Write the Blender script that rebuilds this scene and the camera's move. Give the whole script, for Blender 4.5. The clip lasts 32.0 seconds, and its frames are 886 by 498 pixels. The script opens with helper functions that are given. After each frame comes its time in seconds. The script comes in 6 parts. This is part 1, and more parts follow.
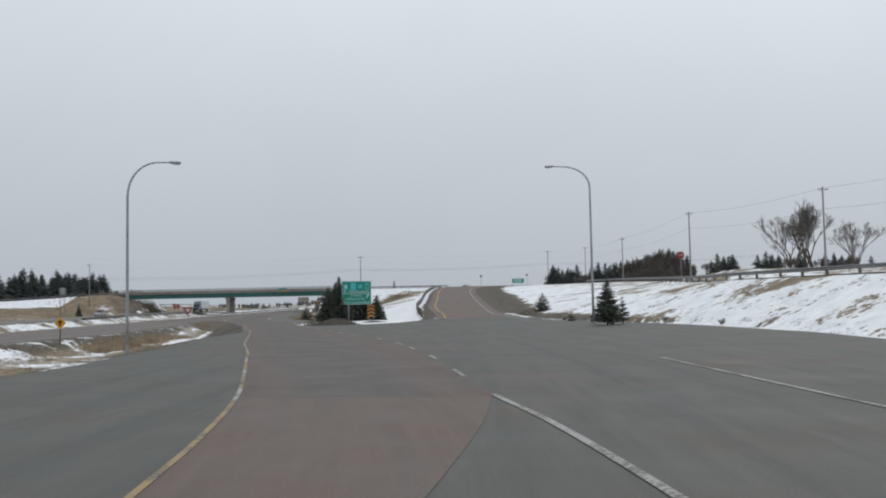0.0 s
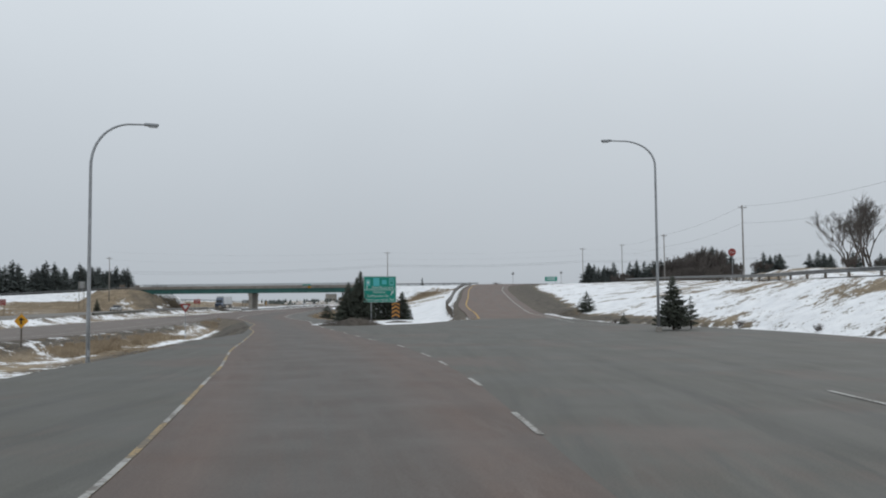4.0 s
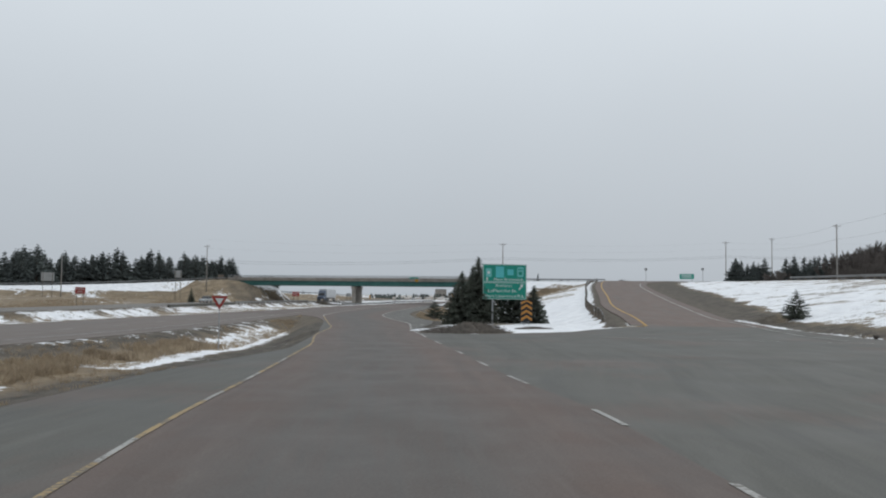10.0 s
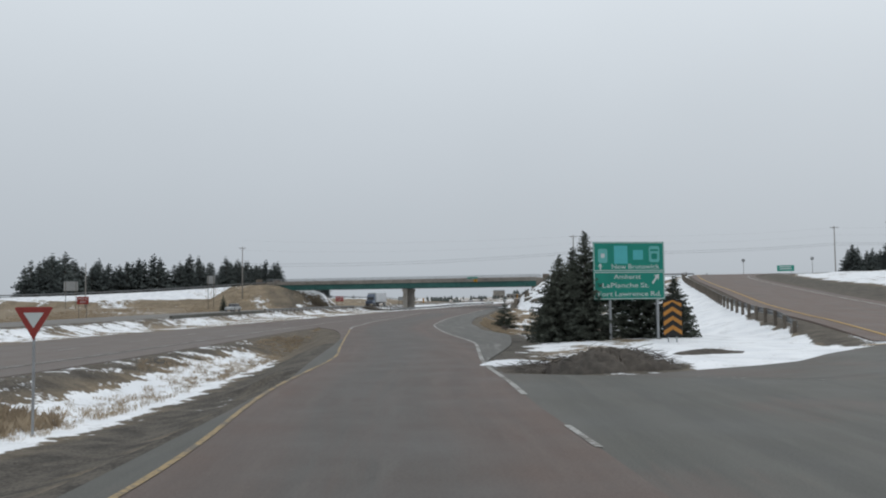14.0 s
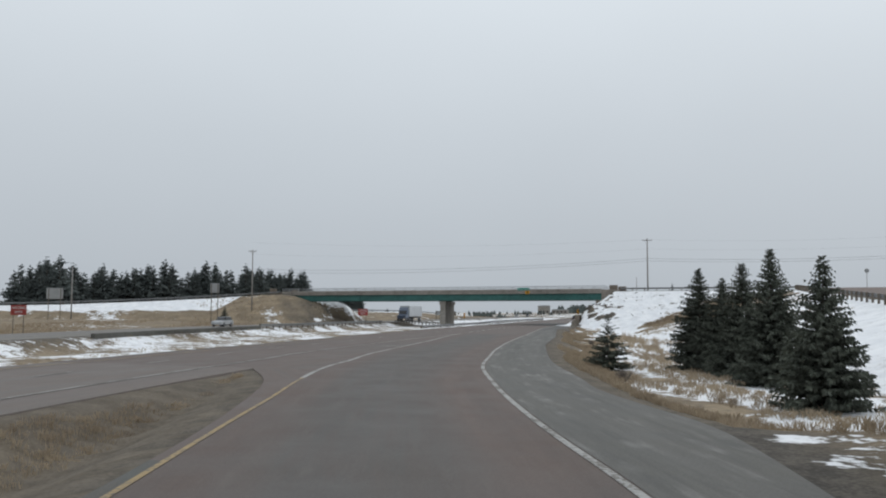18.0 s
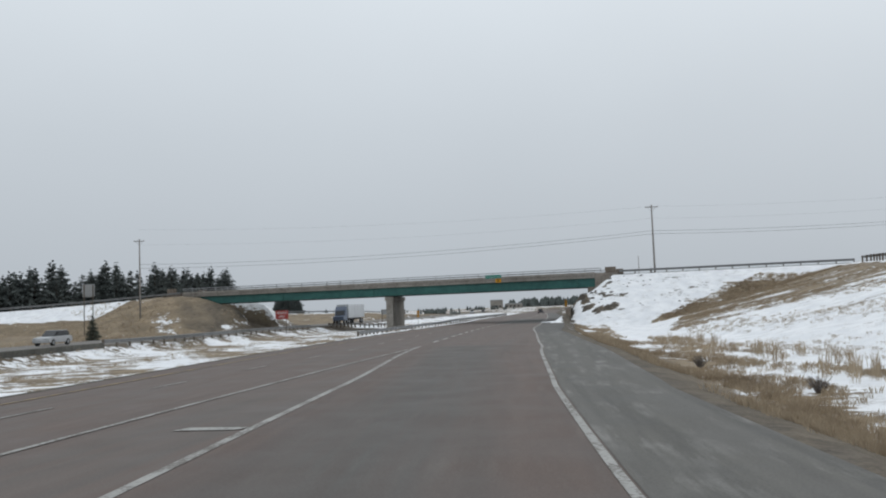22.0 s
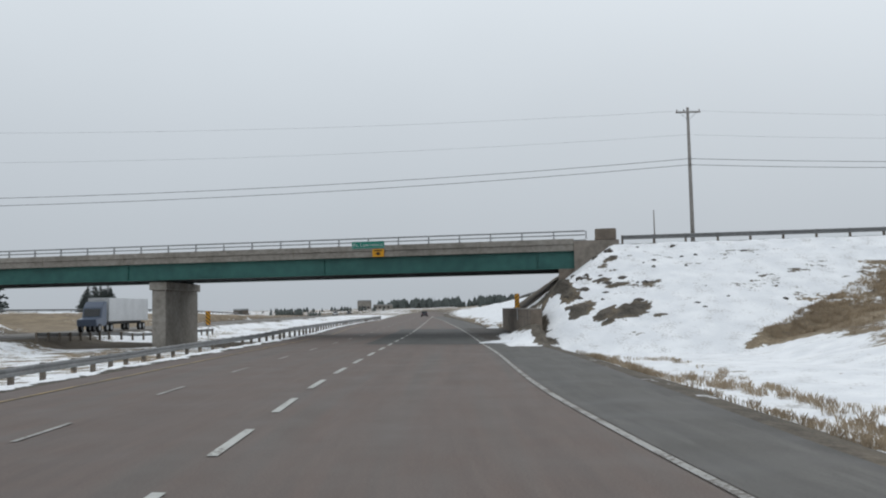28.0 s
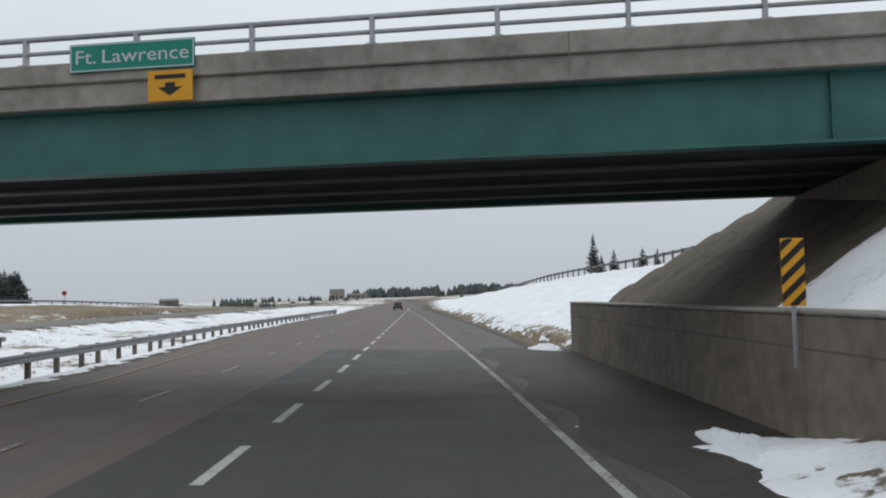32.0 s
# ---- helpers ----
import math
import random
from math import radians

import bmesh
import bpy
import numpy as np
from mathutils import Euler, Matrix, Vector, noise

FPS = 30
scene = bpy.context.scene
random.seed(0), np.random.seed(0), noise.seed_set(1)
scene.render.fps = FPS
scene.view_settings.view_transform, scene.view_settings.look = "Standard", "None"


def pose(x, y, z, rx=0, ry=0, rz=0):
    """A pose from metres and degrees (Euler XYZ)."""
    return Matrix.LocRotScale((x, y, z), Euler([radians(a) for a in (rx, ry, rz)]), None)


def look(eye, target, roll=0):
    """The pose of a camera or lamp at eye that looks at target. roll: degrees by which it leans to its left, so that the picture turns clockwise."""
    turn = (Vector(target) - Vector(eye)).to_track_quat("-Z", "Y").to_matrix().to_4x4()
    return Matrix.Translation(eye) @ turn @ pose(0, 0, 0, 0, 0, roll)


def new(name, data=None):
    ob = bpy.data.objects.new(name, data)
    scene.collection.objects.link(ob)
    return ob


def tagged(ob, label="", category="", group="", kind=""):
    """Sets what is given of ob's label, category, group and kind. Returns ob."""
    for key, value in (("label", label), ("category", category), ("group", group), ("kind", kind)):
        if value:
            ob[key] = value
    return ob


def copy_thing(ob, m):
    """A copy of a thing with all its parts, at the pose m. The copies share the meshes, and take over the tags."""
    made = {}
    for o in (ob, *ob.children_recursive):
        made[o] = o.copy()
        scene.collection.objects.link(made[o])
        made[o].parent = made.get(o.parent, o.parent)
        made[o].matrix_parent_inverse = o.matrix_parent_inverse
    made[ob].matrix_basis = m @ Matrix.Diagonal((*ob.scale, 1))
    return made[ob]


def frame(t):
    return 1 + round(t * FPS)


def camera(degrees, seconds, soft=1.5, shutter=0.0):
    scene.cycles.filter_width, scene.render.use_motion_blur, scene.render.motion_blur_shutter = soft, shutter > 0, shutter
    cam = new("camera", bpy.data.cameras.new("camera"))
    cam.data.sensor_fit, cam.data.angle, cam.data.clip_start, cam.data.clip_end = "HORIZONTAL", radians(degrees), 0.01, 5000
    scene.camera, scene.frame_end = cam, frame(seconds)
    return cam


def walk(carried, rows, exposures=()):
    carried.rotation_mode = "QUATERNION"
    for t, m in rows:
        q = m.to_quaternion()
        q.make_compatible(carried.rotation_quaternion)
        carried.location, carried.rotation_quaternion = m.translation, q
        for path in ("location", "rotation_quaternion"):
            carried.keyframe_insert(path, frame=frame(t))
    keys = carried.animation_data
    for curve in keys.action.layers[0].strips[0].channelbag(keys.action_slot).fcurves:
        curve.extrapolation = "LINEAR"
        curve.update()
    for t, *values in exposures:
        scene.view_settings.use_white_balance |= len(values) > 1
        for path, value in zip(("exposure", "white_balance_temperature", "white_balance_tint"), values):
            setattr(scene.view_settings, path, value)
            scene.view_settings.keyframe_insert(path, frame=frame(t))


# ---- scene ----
cam = camera(54.0, 32.0, soft=2.0)
# seconds, eye (metres), heading to the left of +y, pitch, roll (degrees)
PATH = [
    (0, 32.886, -111.205, 2.365, 6.39, 3.47, -1.10),
    (0.5, 32.698, -109.870, 2.375, 6.52, 3.82, -0.93),
    (1, 32.500, -108.507, 2.381, 6.40, 4.17, -0.93),
    (1.5, 32.292, -107.115, 2.387, 7.07, 3.81, -0.67),
    (2, 32.072, -105.695, 2.401, 7.97, 4.37, -0.15),
    (2.5, 31.856, -104.279, 2.392, 7.85, 4.07, -0.35),
    (3, 31.617, -102.809, 2.395, 8.23, 3.05, -0.50),
    (3.5, 31.347, -101.265, 2.408, 7.92, 3.38, -0.71),
    (5.5, 29.775, -93.966, 2.399, 10.79, 2.99, 0.20),
    (6, 29.357, -91.997, 2.396, 10.82, 2.66, -0.45),
    (6.5, 28.974, -89.941, 2.400, 10.31, 3.40, -0.61),
    (7, 28.417, -87.950, 2.413, 10.80, 2.20, -0.99),
    (7.5, 27.688, -85.813, 2.446, 11.62, 2.66, -0.99),
    (8, 27.010, -83.643, 2.413, 12.30, 2.92, -0.71),
    (8.5, 26.383, -81.268, 2.410, 13.03, 2.45, -0.51),
    (9, 25.735, -78.627, 2.445, 13.57, 2.87, -0.31),
    (9.5, 24.696, -75.665, 2.417, 14.40, 2.51, 0.14),
    (10, 23.650, -72.520, 2.409, 15.53, 3.12, 0.69),
    (10.5, 22.698, -69.270, 2.430, 16.42, 2.86, 0.38),
    (11, 21.872, -66.012, 2.484, 16.37, 3.56, -0.04),
    (11.5, 20.825, -62.814, 2.421, 16.70, 3.70, -0.28),
    (12, 19.687, -59.540, 2.392, 17.20, 3.76, -0.10),
    (12.5, 18.453, -56.057, 2.365, 17.80, 3.19, -0.15),
    (13, 17.138, -52.311, 2.308, 18.40, 3.15, -0.00),
    (13.5, 15.688, -48.319, 2.357, 19.12, 3.04, -0.36),
    (14, 14.140, -44.041, 2.371, 19.20, 3.26, -0.66),
    (14.5, 12.539, -39.547, 2.340, 20.00, 3.13, -0.16),
    (16.5, 6.178, -21.158, 2.438, 21.52, 4.08, 0.83),
    (17, 4.564, -17.043, 2.417, 21.63, 4.45, 0.54),
    (17.5, 2.812, -12.896, 2.419, 21.78, 4.04, 0.31),
    (18, 1.029, -8.624, 2.403, 21.98, 4.23, 0.09),
    (18.5, -0.820, -4.186, 2.392, 22.40, 4.17, -0.14),
    (19, -2.769, 0.470, 2.374, 22.35, 4.09, -0.53),
    (19.5, -4.746, 5.279, 2.391, 22.32, 4.51, -1.15),
    (20, -6.782, 10.322, 2.394, 22.30, 3.97, -1.57),
    (20.5, -8.926, 15.664, 2.382, 21.70, 4.61, -1.68),
    (21, -11.137, 21.224, 2.347, 20.74, 3.94, -1.96),
    (21.5, -13.339, 26.957, 2.378, 19.68, 3.34, -1.92),
    (22, -15.315, 32.511, 2.394, 18.43, 4.02, -2.16),
    (22.5, -17.207, 38.067, 2.410, 17.55, 4.55, -1.69),
    (23, -18.961, 43.671, 2.401, 16.70, 4.48, -1.34),
    (23.5, -20.664, 49.416, 2.430, 14.52, 3.05, -1.84),
    (24, -22.329, 55.169, 2.400, 13.88, 3.71, -2.10),
    (24.5, -23.924, 61.014, 2.390, 12.99, 3.96, -2.53),
    (25, -25.443, 66.974, 2.383, 12.70, 4.21, -2.31),
    (25.5, -27.074, 73.033, 2.395, 12.12, 4.07, -1.74),
    (27.5, -33.928, 97.752, 2.362, 9.97, 3.85, -1.42),
    (28, -35.436, 104.086, 2.303, 9.76, 3.87, -1.23),
    (28.5, -36.763, 110.697, 2.349, 9.26, 3.50, -1.41),
    (29, -38.024, 117.360, 2.314, 8.79, 3.69, -1.52),
    (29.5, -39.246, 123.951, 2.317, 8.54, 3.52, -1.66),
    (30, -40.417, 130.552, 2.265, 7.96, 3.77, -2.01),
    (30.5, -41.485, 137.279, 2.348, 7.82, 3.38, -2.37),
    (31, -42.555, 144.103, 2.338, 8.26, 3.88, -1.88),
    (31.5, -43.727, 151.034, 2.412, 8.53, 3.25, -1.45),
    (32, -44.969, 158.070, 2.475, 8.35, 3.13, -1.23),
]


def aim(x, y, z, yaw, pitch, roll):
    a, b = radians(yaw), radians(pitch)
    ahead = Vector((-math.sin(a) * math.cos(b), math.cos(a) * math.cos(b), math.sin(b)))
    eye = Vector((x, y, z))
    return look(eye, eye + 2 * ahead, roll)


EXPOSURES = [(0.0, -0.03), (31.0, 0.0), (32.0, 0.08)]
walk(cam, [(row[0], aim(*row[1:])) for row in PATH], EXPOSURES)

# ---- world and light: an overcast snowy afternoon ----
world = bpy.data.worlds.new("overcast_world")
scene.world = world
world.use_nodes = True
wn, wl = world.node_tree.nodes, world.node_tree.links
wn.clear()
sky = wn.new("ShaderNodeTexSky")
sky.sky_type, sky.sun_disc = "NISHITA", False
sky.sun_elevation, sky.sun_rotation = radians(38), radians(20)
sky.air_density, sky.dust_density = 1.0, 4.0
grey_sky = wn.new("ShaderNodeHueSaturation")
grey_sky.inputs["Saturation"].default_value = 0.12
wl.new(sky.outputs[0], grey_sky.inputs["Color"])
bg_clear = wn.new("ShaderNodeBackground")
bg_clear.inputs[1].default_value = 0.05
veil = wn.new("ShaderNodeMix")
veil.data_type = "RGBA"
veil.inputs[0].default_value = 0.06
veil.inputs[6].default_value = (0, 0, 0, 1)
wl.new(grey_sky.outputs[0], veil.inputs[7])
wl.new(veil.outputs[2], bg_clear.inputs[0])
# the closed cloud deck: soft, a little brighter overhead, with faint billows
geo = wn.new("ShaderNodeTexCoord")
sep = wn.new("ShaderNodeSeparateXYZ")
wl.new(geo.outputs["Generated"], sep.inputs[0])
ramp = wn.new("ShaderNodeValToRGB")
ramp.color_ramp.elements[0].position, ramp.color_ramp.elements[0].color = 0.0, (0.445, 0.487, 0.532, 1)
ramp.color_ramp.elements[1].position, ramp.color_ramp.elements[1].color = 1.0, (0.86, 0.925, 0.985, 1)
for height, shade in ((0.1, (0.498, 0.545, 0.593, 1)), (0.2, (0.562, 0.614, 0.665, 1)), (0.36, (0.69, 0.75, 0.805, 1))):
    ramp.color_ramp.elements.new(height).color = shade
wl.new(sep.outputs["Z"], ramp.inputs[0])
billow = wn.new("ShaderNodeTexNoise")
billow.inputs["Scale"].default_value, billow.inputs["Detail"].default_value = 2.2, 4
wl.new(geo.outputs["Generated"], billow.inputs["Vector"])
bmix = wn.new("ShaderNodeMapRange")
bmix.inputs["To Min"].default_value, bmix.inputs["To Max"].default_value = 0.94, 1.06
wl.new(billow.outputs[0], bmix.inputs[0])
bg_cloud = wn.new("ShaderNodeBackground")
wl.new(ramp.outputs[0], bg_cloud.inputs[0])
wl.new(bmix.outputs[0], bg_cloud.inputs[1])
both = wn.new("ShaderNodeAddShader")
wl.new(bg_cloud.outputs[0], both.inputs[0])
wl.new(bg_clear.outputs[0], both.inputs[1])
wout = wn.new("ShaderNodeOutputWorld")
wl.new(both.outputs[0], wout.inputs[0])

sun_data = bpy.data.lights.new("sun", "SUN")
sun_data.energy, sun_data.angle, sun_data.color = 0.3, radians(25), (1.0, 0.97, 0.93)
sun = new("sun", sun_data)
sun.matrix_world = pose(0, 0, 60, 52, 0, 160)


# ---- materials ----
def material(name, base, rough=0.8, metal=0.0, spread=0.12, grain=6.0, stain=0.5, second=None, bump=0.15, bump_scale=40.0, random_tone=0.0, spec=0.3, streak=0.0):
    """A surface with two scales of variation between base and second colour, and fine relief, in metres."""
    m = bpy.data.materials.new(name)
    m.use_nodes = True
    n, l = m.node_tree.nodes, m.node_tree.links
    b = n["Principled BSDF"]
    b.inputs["Roughness"].default_value, b.inputs["Metallic"].default_value = rough, metal
    b.inputs["Specular IOR Level"].default_value = spec
    second = second or tuple(c * (1 - 2.2 * spread) for c in base)
    co = n.new("ShaderNodeNewGeometry")
    big = n.new("ShaderNodeTexNoise")
    big.inputs["Scale"].default_value, big.inputs["Detail"].default_value = stain, 5
    fine = n.new("ShaderNodeTexNoise")
    fine.inputs["Scale"].default_value, fine.inputs["Detail"].default_value = grain, 6
    for tex in (big, fine):
        l.new(co.outputs["Position"], tex.inputs["Vector"])
    if streak:
        # long marks along the traffic's way
        lay = n.new("ShaderNodeMapping")
        lay.vector_type = "TEXTURE"
        lay.inputs["Rotation"].default_value = (0, 0, radians(12))
        lay.inputs["Scale"].default_value = (1 / streak, 30 / streak, 1)
        l.new(co.outputs["Position"], lay.inputs[0])
        l.new(lay.outputs[0], big.inputs["Vector"])
        big.inputs["Scale"].default_value = 1.0
        comb = n.new("ShaderNodeMapping")
        comb.vector_type = "TEXTURE"
        comb.inputs["Rotation"].default_value = (0, 0, radians(12))
        comb.inputs["Scale"].default_value = (1, 8, 1)
        l.new(co.outputs["Position"], comb.inputs[0])
        l.new(comb.outputs[0], fine.inputs["Vector"])
    add = n.new("ShaderNodeMath")
    add.operation = "ADD"
    l.new(big.outputs[0], add.inputs[0])
    l.new(fine.outputs[0], add.inputs[1])
    span = n.new("ShaderNodeMapRange")
    span.inputs["From Min"].default_value, span.inputs["From Max"].default_value = 0.72, 1.28
    l.new(add.outputs[0], span.inputs[0])
    mix = n.new("ShaderNodeMix")
    mix.data_type = "RGBA"
    mix.inputs[6].default_value, mix.inputs[7].default_value = (*second, 1), (*base, 1)
    l.new(span.outputs[0], mix.inputs[0])
    out = mix.outputs[2]
    if random_tone:
        info = n.new("ShaderNodeObjectInfo")
        tone = n.new("ShaderNodeMapRange")
        tone.inputs["To Min"].default_value, tone.inputs["To Max"].default_value = 1 - random_tone, 1 + random_tone
        l.new(info.outputs["Random"], tone.inputs[0])
        hsv = n.new("ShaderNodeHueSaturation")
        l.new(tone.outputs[0], hsv.inputs["Value"])
        l.new(out, hsv.inputs["Color"])
        out = hsv.outputs[0]
    l.new(out, b.inputs["Base Color"])
    if bump:
        rel = n.new("ShaderNodeTexNoise")
        rel.inputs["Scale"].default_value, rel.inputs["Detail"].default_value = bump_scale, 3
        l.new(co.outputs["Position"], rel.inputs["Vector"])
        bp = n.new("ShaderNodeBump")
        bp.inputs["Strength"].default_value, bp.inputs["Distance"].default_value = bump, 0.03
        l.new(rel.outputs[0], bp.inputs["Height"])
        l.new(bp.outputs[0], b.inputs["Normal"])
    return m


def road_material(name, main, second, grey, lane=(), patch=None, dust=0.0, rough=0.72, mottle=0.5):
    """Worn asphalt. The sheet's own "run" values give metres across, metres along and the share of the width; lane lists (share, greyness) stops across it."""
    m = bpy.data.materials.new(name)
    m.use_nodes = True
    n, l = m.node_tree.nodes, m.node_tree.links
    b = n["Principled BSDF"]
    b.inputs["Specular IOR Level"].default_value = 0.3
    att = n.new("ShaderNodeAttribute")
    att.attribute_name = "run"
    co = n.new("ShaderNodeNewGeometry")
    sep = n.new("ShaderNodeSeparateXYZ")
    l.new(att.outputs["Vector"], sep.inputs[0])

    def tex(scale, detail, stretch=None, rough_=0.5):
        t = n.new("ShaderNodeTexNoise")
        t.inputs["Scale"].default_value, t.inputs["Detail"].default_value, t.inputs["Roughness"].default_value = scale, detail, rough_
        if stretch:
            mp = n.new("ShaderNodeMapping")
            mp.inputs["Scale"].default_value = (1, 1 / stretch, 0)
            l.new(att.outputs["Vector"], mp.inputs[0])
            l.new(mp.outputs[0], t.inputs["Vector"])
        else:
            l.new(co.outputs["Position"], t.inputs["Vector"])
        return t.outputs[0]

    def maths(op, a, c):
        k = n.new("ShaderNodeMath")
        k.operation = op
        for i_, v in enumerate((a, c)):
            if isinstance(v, (int, float)):
                k.inputs[i_].default_value = v
            else:
                l.new(v, k.inputs[i_])
        return k.outputs[0]

    def step(v, lo, hi, a=0.0, c=1.0):
        k = n.new("ShaderNodeMapRange")
        k.inputs["From Min"].default_value, k.inputs["From Max"].default_value = lo, hi
        k.inputs["To Min"].default_value, k.inputs["To Max"].default_value = a, c
        l.new(v, k.inputs[0])
        return k.outputs[0]

    def blend(fac, a, c):
        k = n.new("ShaderNodeMix")
        k.data_type = "RGBA"
        l.new(fac, k.inputs[0])
        for i_, v in ((6, a), (7, c)):
            if isinstance(v, tuple):
                k.inputs[i_].default_value = (*v, 1)
            else:
                l.new(v, k.inputs[i_])
        return k.outputs[2]

    streak, comb, cloud = tex(0.9, 4, 30), tex(3.5, 4, 14, 0.6), tex(mottle, 5)
    mixed = maths("ADD", maths("MULTIPLY", streak, 0.45), maths("ADD", maths("MULTIPLY", comb, 0.25), maths("MULTIPLY", cloud, 0.3)))
    colour = blend(step(mixed, 0.38, 0.62), second, main)
    if lane:
        prof = n.new("ShaderNodeValToRGB")
        els = prof.color_ramp.elements
        while len(els) < len(lane):
            els.new(0.5)
        for e, (f, v) in zip(els, lane):
            e.position, e.color = f, (v, v, v, 1)
        wob = maths("ADD", sep.outputs["Z"], maths("MULTIPLY", maths("SUBTRACT", tex(0.35, 3, 6), 0.5), 0.22))
        l.new(wob, prof.inputs[0])
        colour = blend(maths("MULTIPLY", prof.outputs[0], step(comb, 0.3, 0.65, 0.55, 1.0)), colour, grey)
    else:
        colour = blend(step(streak, 0.48, 0.68, 0.0, 0.8), colour, grey)
    if patch:
        colour = blend(step(maths("ADD", tex(0.16, 4), maths("MULTIPLY", comb, 0.3)), 0.68, 0.82, 0.0, 0.75), colour, patch)
    if dust:
        wisp = maths("MULTIPLY", step(tex(1.6, 5, 9, 0.65), 0.5, 0.72), step(cloud, 0.4, 0.65))
        colour = blend(maths("MULTIPLY", wisp, dust), colour, (0.42, 0.41, 0.39))
    grain = n.new("ShaderNodeHueSaturation")
    l.new(step(tex(26, 3), 0.3, 0.7, 0.79, 1.1), grain.inputs["Value"])
    l.new(colour, grain.inputs["Color"])
    l.new(grain.outputs[0], b.inputs["Base Color"])
    l.new(step(cloud, 0.3, 0.7, rough - 0.1, rough + 0.1), b.inputs["Roughness"])
    bp = n.new("ShaderNodeBump")
    bp.inputs["Strength"].default_value, bp.inputs["Distance"].default_value = 0.15, 0.02
    l.new(tex(60, 3), bp.inputs["Height"])
    l.new(bp.outputs[0], b.inputs["Normal"])
    return m


def paint_material(name, paint, under, wear=0.5):
    """Road paint that has flaked off to the surface below."""
    m = material(name, paint, 0.68, grain=9, stain=1.2, second=tuple(0.8 * c for c in paint), bump=0.05)
    n, l = m.node_tree.nodes, m.node_tree.links
    b = n["Principled BSDF"]
    old = b.inputs["Base Color"].links[0].from_socket
    co = n.new("ShaderNodeNewGeometry")
    a, c = n.new("ShaderNodeTexNoise"), n.new("ShaderNodeTexNoise")
    a.inputs["Scale"].default_value, a.inputs["Detail"].default_value = 0.7, 3
    c.inputs["Scale"].default_value, c.inputs["Detail"].default_value = 11, 4
    add = n.new("ShaderNodeMath")
    add.operation = "ADD"
    for i_, t in enumerate((a, c)):
        l.new(co.outputs["Position"], t.inputs["Vector"])
        l.new(t.outputs[0], add.inputs[i_])
    fl = n.new("ShaderNodeMapRange")
    fl.inputs["From Min"].default_value, fl.inputs["From Max"].default_value = 1.32 - 0.6 * wear, 1.5 - 0.6 * wear
    fl.inputs["To Max"].default_value = 0.9
    l.new(add.outputs[0], fl.inputs[0])
    mix = n.new("ShaderNodeMix")
    mix.data_type = "RGBA"
    mix.inputs[7].default_value = (*under, 1)
    l.new(fl.outputs[0], mix.inputs[0])
    l.new(old, mix.inputs[6])
    l.new(mix.outputs[2], b.inputs["Base Color"])
    return m


GREY_WORN = (0.103, 0.097, 0.089)
M_ASPHALT = road_material("old_asphalt", (0.125, 0.122, 0.106), (0.082, 0.081, 0.073), (0.105, 0.101, 0.09), patch=(0.128, 0.1, 0.086), dust=0.12, mottle=0.35)
M_RED = road_material("reddish_asphalt", (0.168, 0.126, 0.107), (0.118, 0.093, 0.081), (0.118, 0.106, 0.096), dust=0.1)
M_LANE = road_material("reddish_lane_asphalt", (0.15, 0.108, 0.09), (0.105, 0.082, 0.071), GREY_WORN, [(0.0, 0.15), (0.1, 0.1), (0.26, 0.85), (0.45, 0.95), (0.62, 0.8), (0.8, 0.12), (1.0, 0.1)], dust=0.12)
# reddish asphalt made paler: sky sheen at a grazing view put into the colour
M_RED_SHEEN = road_material("sheen_reddish_asphalt", (0.195, 0.158, 0.138), (0.14, 0.117, 0.103), (0.14, 0.127, 0.116), dust=0.1)
M_RED_OLD = road_material("worn_reddish_asphalt", (0.185, 0.127, 0.103), (0.125, 0.095, 0.08), (0.12, 0.105, 0.093), dust=0.08)
M_FAR_ROAD = road_material("pale_worn_asphalt", (0.215, 0.198, 0.18), (0.165, 0.15, 0.136), (0.18, 0.17, 0.156))
M_DARK_PATCH = road_material("dark_grey_asphalt", (0.086, 0.084, 0.078), (0.062, 0.061, 0.058), (0.072, 0.068, 0.063))
M_SHOULDER_WET = road_material("damp_shoulder", (0.112, 0.105, 0.094), (0.062, 0.059, 0.054), (0.08, 0.076, 0.069), dust=0.25, rough=0.65)
M_SHOULDER = road_material("snow_dusted_shoulder", (0.165, 0.157, 0.14), (0.09, 0.087, 0.079), (0.11, 0.105, 0.096), dust=0.65, rough=0.75)
M_WHITE = paint_material("worn_white_paint", (0.4, 0.392, 0.37), (0.13, 0.115, 0.1), 0.6)
M_WHITE_NEW = paint_material("white_lane_paint", (0.52, 0.52, 0.49), (0.16, 0.14, 0.12), 0.42)
M_YELLOW = paint_material("worn_yellow_paint", (0.39, 0.28, 0.14), (0.125, 0.11, 0.092), 0.62)
M_YELLOW_EDGE = paint_material("yellow_edge_paint", (0.5, 0.31, 0.08), (0.16, 0.115, 0.09), 0.35)
M_DIRT_WET = material("wet_roadside_dirt", (0.075, 0.063, 0.052), 0.7, grain=5, stain=0.7, second=(0.038, 0.033, 0.029), bump=0.5, bump_scale=18)
M_CRACK = material("tar_sealed_crack", (0.05, 0.05, 0.05), 0.6)
M_CONC = material("weathered_concrete", (0.35, 0.325, 0.29), 0.85, grain=3, stain=0.45, second=(0.2, 0.182, 0.16), bump=0.25, bump_scale=25)
M_CONC_BLACK = material("blackened_concrete", (0.12, 0.115, 0.1), 0.85, grain=3, stain=0.5, second=(0.07, 0.068, 0.06), bump=0.25, bump_scale=25)
